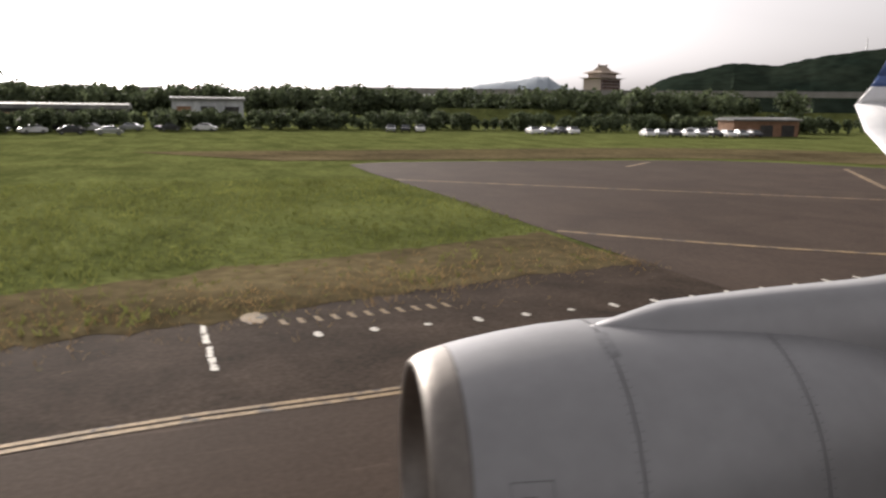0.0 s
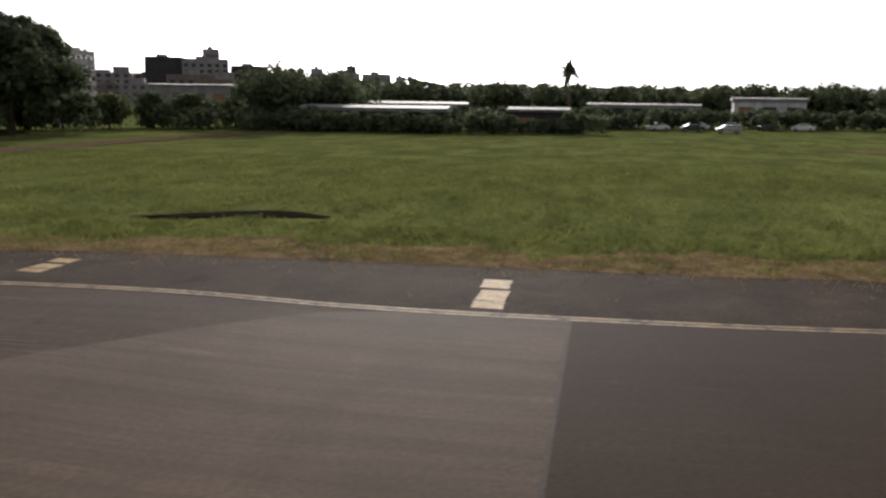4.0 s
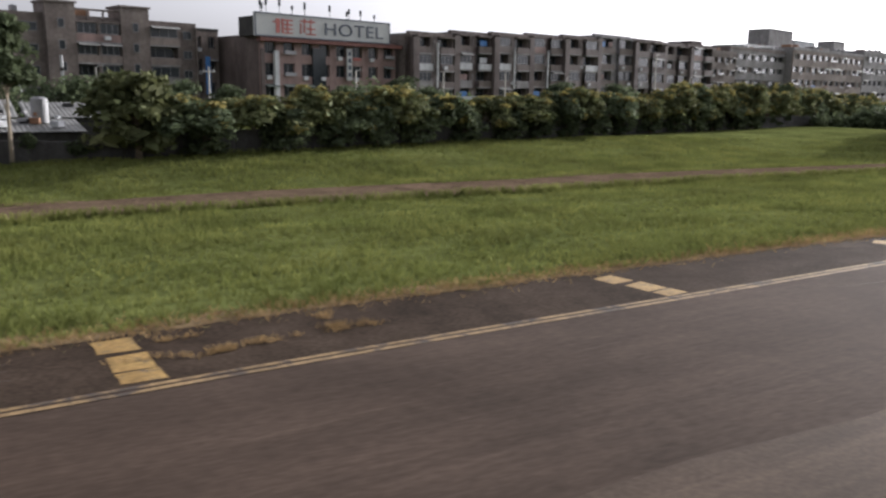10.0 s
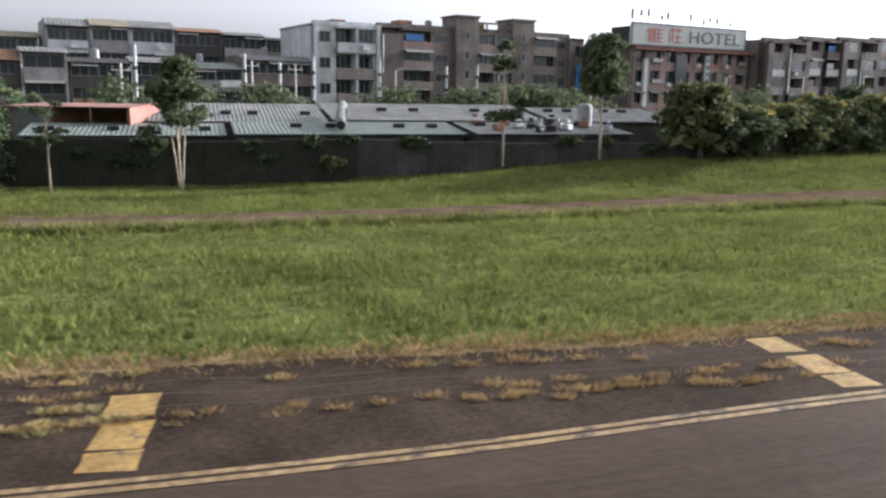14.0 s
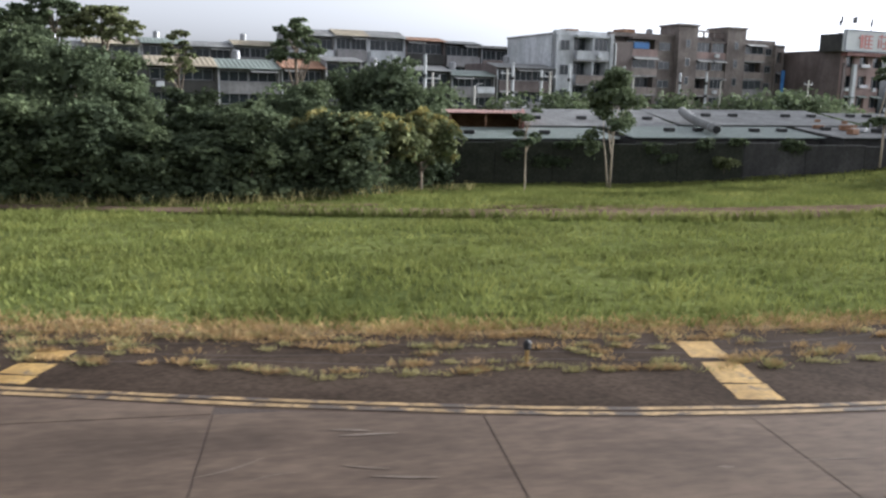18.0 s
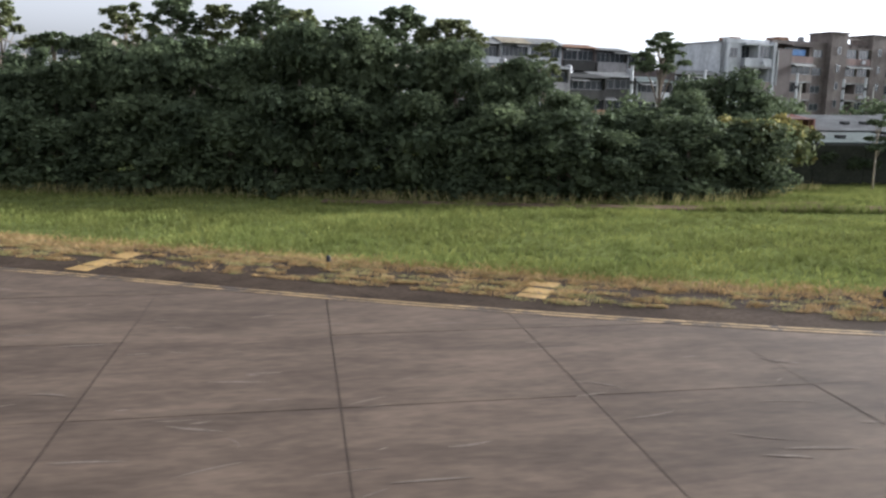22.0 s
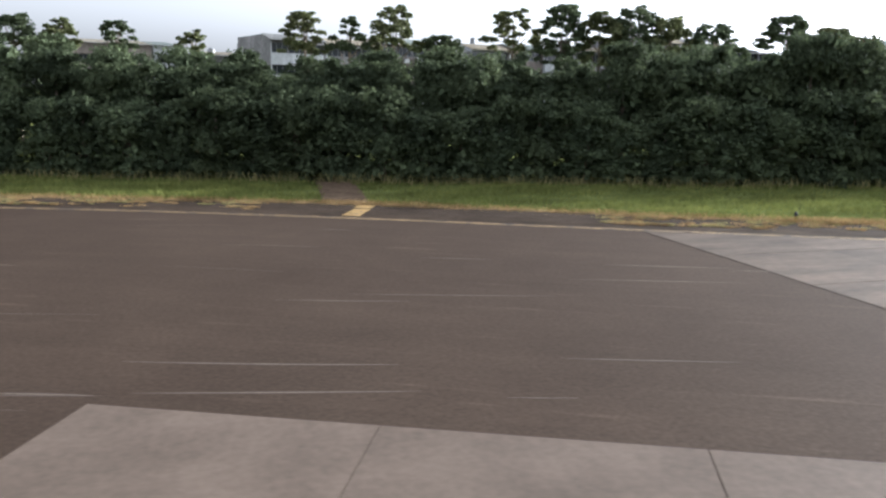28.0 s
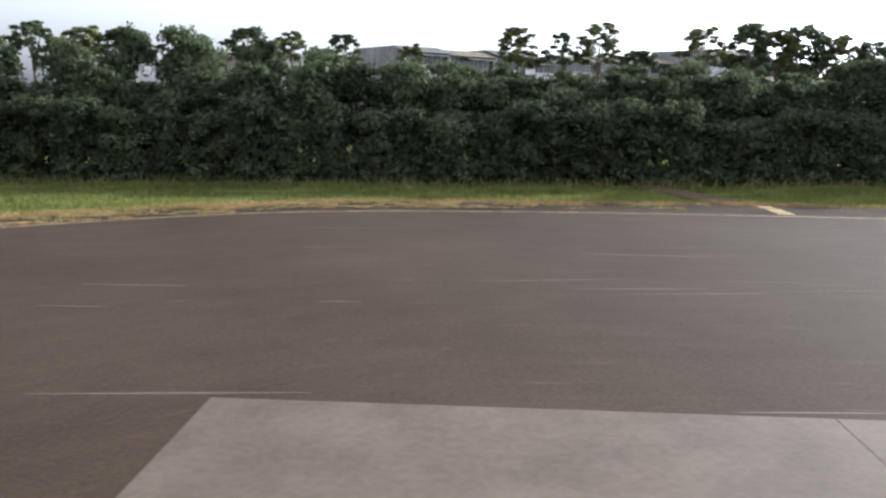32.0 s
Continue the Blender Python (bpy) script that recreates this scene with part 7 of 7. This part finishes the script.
for p, q in zip(el, el[1:]):
    d = q - p
    ln = float(np.hypot(*d))
    part("bank", Shape().add([(0, -5, -.3), (ln, -5, -.3), (ln, 2, 4.2), (0, 2, 4.2), (0, 9, -.3), (ln, 9, -.3)], [(0, 1, 2, 3), (3, 2, 5, 4), (0, 3, 4), (1, 5, 2), (0, 4, 5, 1)]), "ground", low_via, m=pose(p[0], p[1], 0, 0, 0, math.degrees(math.atan2(d[1], d[0]))))

# palace-style hotel on its hill
pg = root("grand_pavilion", pose(1119, -586, 10, 0, 0, -62), "large pavilion-roofed building with golden tiled eaves far away, colours paled for haze", "building")
part("wall", Shape().box(-24, 24, -14, 14, 0, 32), "temple_wall", pg)
for k in range(7):
    part("column", Shape().box(-23 + k * 7.2, -21.4 + k * 7.2, -14.8, -14, 0, 31), "red_trim", pg)
for k in range(6):
    wdw = Shape()
    for j in range(7):
        wdw.box(-20.6 + k * 7.2, -16.2 + k * 7.2, -14.15, -14.02, 2 + j * 4.1, 4.8 + j * 4.1)
    part("window_band", wdw, "glass", pg)


def hip(w, d, z0, z1, over, ridge):
    s = Shape()
    v = [(-w - over, -d - over, z0 + 1.2), (w + over, -d - over, z0 + 1.2), (w + over, d + over, z0 + 1.2), (-w - over, d + over, z0 + 1.2),
         (-w * .72, -d * .6, z0 + (z1 - z0) * .42), (w * .72, -d * .6, z0 + (z1 - z0) * .42), (w * .72, d * .6, z0 + (z1 - z0) * .42), (-w * .72, d * .6, z0 + (z1 - z0) * .42),
         (-ridge, 0, z1), (ridge, 0, z1), (-w, -d, z0), (w, -d, z0), (w, d, z0), (-w, d, z0)]
    f = [(0, 1, 5, 4), (1, 2, 6, 5), (2, 3, 7, 6), (3, 0, 4, 7), (4, 5, 9, 8), (6, 7, 8, 9), (5, 6, 9), (7, 4, 8), (10, 11, 1, 0), (11, 12, 2, 1), (12, 13, 3, 2), (13, 10, 0, 3), (13, 12, 11, 10)]
    return s.add(v, f)


part("lower_roof", hip(24.2, 14.2, 31.5, 36, 5, 20), "temple_roof", pg)
part("upper_wall", Shape().box(-19, 19, -10, 10, 33, 38.5), "temple_wall", pg)
part("upper_roof", hip(19, 10, 38, 49.5, 5.5, 9), "temple_roof", pg)
part("ridge", Shape().box(-9.5, 9.5, -.5, .5, 49, 50.4).box(-10.4, -9.2, -.6, .6, 49, 52).box(9.2, 10.4, -.6, .6, 49, 52), "temple_roof", pg)


# hills
def ridge_mesh(name, pts, depth, material, label, seed, rough=1.0, category="hill"):
    """A hill under a crest line of (x, y, height), sloping away on both sides."""
    P = np.array(pts, float)
    d = np.concatenate([[0], np.cumsum(np.linalg.norm(np.diff(P[:, :2], axis=0), axis=1))])
    t = np.linspace(0, d[-1], 160)
    c = np.stack([np.interp(t, d, P[:, k]) for k in range(3)], 1)
    nrm = np.gradient(c[:, :2], axis=0)
    nrm = np.stack([-nrm[:, 1], nrm[:, 0]], 1) / np.linalg.norm(nrm, axis=1)[:, None]
    rows_ = np.linspace(-1, 1, 25)
    s = Shape()
    for r_ in rows_:
        for i in range(160):
            x_, y_ = c[i, :2] + nrm[i] * r_ * depth
            h = c[i, 2] * (1 - abs(r_) ** 1.6)
            h += rough * c[i, 2] * .05 * (noise.noise((x_ * .02, y_ * .02, seed)) + .7 * noise.noise((x_ * .07, y_ * .07, seed))) * (1 - abs(r_))
            s.v.append((x_, y_, max(h, -2) if abs(r_) < 1 else -2))
    s.f = [(j * 160 + i, j * 160 + i + 1, (j + 1) * 160 + i + 1, (j + 1) * 160 + i) for j in range(24) for i in range(159)]
    return tagged(part(name, s, material, smooth=True), label, category, kind="structure")


HILL = [(1235, -690, 6), (1221, -709, 30), (1205, -735, 45), (1189, -760, 56), (1148, -819, 69), (1115, -860, 66), (1081, -901, 76), (1050, -935, 84), (1023, -963, 88), (960, -1030, 98), (880, -1100, 104), (760, -1180, 90), (640, -1260, 60)]
ridge_mesh("wooded_hill", HILL, 260, "hill", "dark wooded hill on the horizon", 3)
ridge_mesh("far_mountain", [(3910, -1250, 10), (3898, -1314, 72), (3866, -1404, 100), (3797, -1582, 122), (3760, -1660, 140), (3743, -1705, 139), (3715, -1760, 100), (3694, -1809, 78), (3660, -1900, 60), (3600, -2050, 20)], 300, "mount", "far mountain with pale blue haze put into its colour", 4, .6, "mountain")
crest = resample(np.array([p[:2] for p in HILL]), 400)
ch = np.interp(np.linspace(0, 1, 400), np.linspace(0, 1, len(HILL)), [p[2] for p in HILL])
rh = np.random.default_rng(9)
bl = []
for k in range(700):
    i = rh.integers(0, 400)
    s_ = rh.uniform(5, 10)
    q = rh.uniform(0, 1)
    bl.append((crest[i, 0] - q * 200, crest[i, 1] + q * 90, ch[i] * (1 - (.85 * q) ** 1.6) + 1, s_, s_, s_ * .8))
tagged(new("hill_trees", leaf_cloud("hill_trees", bl, 20000, 3.0, "leaf_dark", 66, hollow=.7)), "tree cover of the wooded hill", "woods", kind="stuff")
for x_, y_, h_ in [(1018, -968, 24), (1035, -950, 20)]:
    ms = root("radio_mast", pose(x_, y_, 84), "thin lattice radio mast on the hill top", "mast", "masts")
    part("mast", Shape().tube([(0, 0, -3), (0, 0, h_)], [1.1, .3], 6), "pole", ms)
    part("crossbar", Shape().box(-1.6, 1.6, -.3, .3, h_ * .6, h_ * .66), "pole", ms)

# ---------------------------------------------------------------- wing and engine of the airliner, where it stood first
AX = Matrix(((-.135, .991, 0, 105.615), (-.991, -.135, 0, -41.854), (0, 0, 1, 0), (0, 0, 0, 1)))
plane = root("airliner_wing", AX, "grey turbofan engine under a white swept wing with blue winglet", "aircraft")
EYC, EZC = 6.9, 2.13
part("intake_lip", Shape().lathe([(1.75, 1.02), (1.25, 1.01), (1.02, 1.045), (.95, 1.09), (.93, 1.12), (.945, 1.155), (1.0, 1.2), (1.1, 1.242), (1.24, 1.28)], EYC, EZC, 72), "lip", plane, "bare metal intake lip", smooth=True)
part("intake_liner", Shape().lathe([(1.75, 1.02), (2.4, 1.06), (2.6, 1.1), (2.61, .05)], EYC, EZC, 48), "liner", plane, smooth=True)
part("fan_spinner", Shape().lathe([(2.0, .02), (2.2, .2), (2.6, .36)], EYC, EZC, 32), "black", plane, smooth=True)
for k in range(24):
    w_ = 2 * math.pi * k / 24
    blade = Shape()
    for q, (rr, tw) in enumerate(((.36, .35), (.7, .6), (1.04, .85))):
        for e in (-1, 1):
            v_ = w_ + e * .11 * math.cos(tw)
            blade.v.append((2.5 + e * .09 * math.sin(tw), EYC + rr * math.cos(v_), EZC + rr * math.sin(v_)))
    blade.f = [(0, 1, 3, 2), (2, 3, 5, 4)]
    part("fan_blade", blade, "liner", plane, smooth=True)
part("fan_cowl", Shape().lathe([(1.2485, 1.2835), (1.45, 1.33), (1.8, 1.395), (2.2, 1.45), (2.565, 1.479)], EYC, EZC, 72), "nacelle", plane, smooth=True)
part("reverser_cowl", Shape().lathe([(2.577, 1.481), (3.2, 1.49), (3.8, 1.475), (4.158, 1.4535)], EYC, EZC, 72), "nacelle", plane, smooth=True)
part("aft_cowl", Shape().lathe([(4.17, 1.4525), (4.6, 1.415), (5.2, 1.3), (6.0, 1.08), (6.5, .92), (6.5, .6), (7.6, .42), (8.2, .1)], EYC, EZC, 72), "nacelle", plane, smooth=True)
for x_ in (2.571, 4.164):
    part("cowl_seam", Shape().lathe([(x_ - .006, 1.43), (x_ + .006, 1.43)], EYC, EZC, 72), "black", plane)


def cowl_radius(x):
    return float(np.interp(x, [1.25, 1.45, 1.8, 2.2, 2.57, 3.2, 3.8, 4.16, 4.6], [1.284, 1.33, 1.395, 1.45, 1.48, 1.49, 1.475, 1.453, 1.415]))


def on_cowl(x, deg, lift=.002):
    """A point on the cowl's skin, deg up from the side that faces the cabin."""
    r_ = cowl_radius(x) + lift
    return (x, EYC - r_ * math.cos(radians(deg)), EZC + r_ * math.sin(radians(deg)))


def cowl_patch(name, x0, x1, a0, a1, material, label="", n=6):
    sh = Shape()
    for i in range(n + 1):
        a_ = a0 + (a1 - a0) * i / n
        sh.v += [on_cowl(x0, a_), on_cowl(x1, a_)]
    sh.f = [(2 * i, 2 * i + 1, 2 * i + 3, 2 * i + 2) for i in range(n)]
    return part(name, sh, material, plane, label)


for x0, x1, a0, a1 in ((1.52, 1.86, 25.2, 25.6), (1.52, 1.86, 14.4, 14.8), (1.52, 1.527, 14.8, 25.2), (1.853, 1.86, 14.8, 25.2), (1.6, 1.72, 20.2, 20.7)):
    cowl_patch("access_panel_line", x0, x1, a0, a1, "seam")
cowl_patch("seam_cover", 2.52, 2.64, 66, 82, "frame", "bright metal cover strip on the cowl seam")
for k in range(26):                          # rivets along the seams
    for x_ in (2.53, 2.61, 4.12, 4.21):
        c_ = Vector(on_cowl(x_, 2 + 3 * k, 0))
        cowl_patch("rivet", x_ - .006, x_ + .006, 2 + 3 * k, 2.5 + 3 * k, "seam", n=1)
py = Shape()
st = [(2.55, 3.5, 3.59, .06), (2.9, 3.45, 3.68, .16), (3.3, 3.4, 3.79, .24), (4.2, 3.35, 3.87, .28), (5.4, 3.3, 3.95, .3), (7.5, 3.2, 4.2, .32), (10, 3.3, 4.1, .1)]
for x_, z0, z1, hw in st:
    py.v += [(x_, EYC - hw, z0), (x_, EYC - hw, z1 - hw * .5), (x_, EYC - hw * .5, z1), (x_, EYC + hw * .5, z1), (x_, EYC + hw, z1 - hw * .5), (x_, EYC + hw, z0)]
for i in range(len(st) - 1):
    for q in range(5):
        py.f.append((6 * i + q, 6 * i + 6 + q, 6 * i + 7 + q, 6 * i + 1 + q))
py.f += [tuple(range(6)), tuple(6 * (len(st) - 1) + q for q in reversed(range(6)))]
part("pylon", py, "nacelle", plane, "smooth grey pylon fairing", smooth=True)


def wing_part(name, stations, material, label=""):
    """Stations of leading edge (x, y, z), chord and thickness, skinned with a simple section."""
    s = Shape()
    sec = [(0, 0), (.05, .5), (.3, 1.0), (.65, .6), (1, .05), (.65, -.35), (.3, -.6), (.05, -.35)]
    for x_, y_, z_, ch_, th_, up in stations:
        for a_, b_ in sec:
            s.v.append((x_ + a_ * ch_, y_ - (b_ * th_ if up else 0), z_ + (0 if up else b_ * th_)))
    for i in range(len(stations) - 1):
        for q in range(8):
            p_ = (q + 1) % 8
            s.f.append((8 * i + q, 8 * i + p_, 8 * i + 8 + p_, 8 * i + 8 + q))
    s.f += [tuple(range(7, -1, -1)), tuple(8 * (len(stations) - 1) + q for q in range(8))]
    return part(name, s, material, plane, label, smooth=True)


wing_part("wing", [(2.9, .6, 3.3, 10.0, .55, 0), (7.1, 6.9, 3.85, 7.8, .42, 0), (15.9, 20, 4.25, 3.9, .22, 0), (18.4, 24.5, 4.9, 3.0, .17, 0), (19.9, 27.2, 5.75, 2.5, .12, 0)], "wing", "white swept wing")
wing_part("winglet_root", [(19.9, 27.2, 5.75, 2.5, .12, 1), (20.9, 27.75, 6.45, 2.0, .1, 1)], "wing")
wing_part("winglet_band", [(20.9, 27.76, 6.45, 2.0, .1, 1), (21.3, 27.95, 6.85, 1.75, .09, 1)], "navy", "dark blue winglet band")
wing_part("winglet_tip", [(21.3, 27.96, 6.85, 1.75, .09, 1), (22.5, 28.5, 8.3, 1.0, .06, 1)], "navy", "blue winglet")
part("gear_leg", Shape().tube([(10.5, 2.6, 3.4), (10.5, 2.4, .75)], [.19, .16], 12), "pole", plane)
for wx in (9.85, 11.15):
    for wy in (1.95, 2.85):
        part("gear_wheel", Shape().tube([(wx, wy - .22, .68), (wx, wy - .18, .68), (wx, wy + .18, .68), (wx, wy + .22, .68)], [.5, .66, .66, .5], 20), "tyre", plane)
part("gear_beam", Shape().box(9.8, 11.2, 2.3, 2.5, .58, .78, .04), "pole", plane)
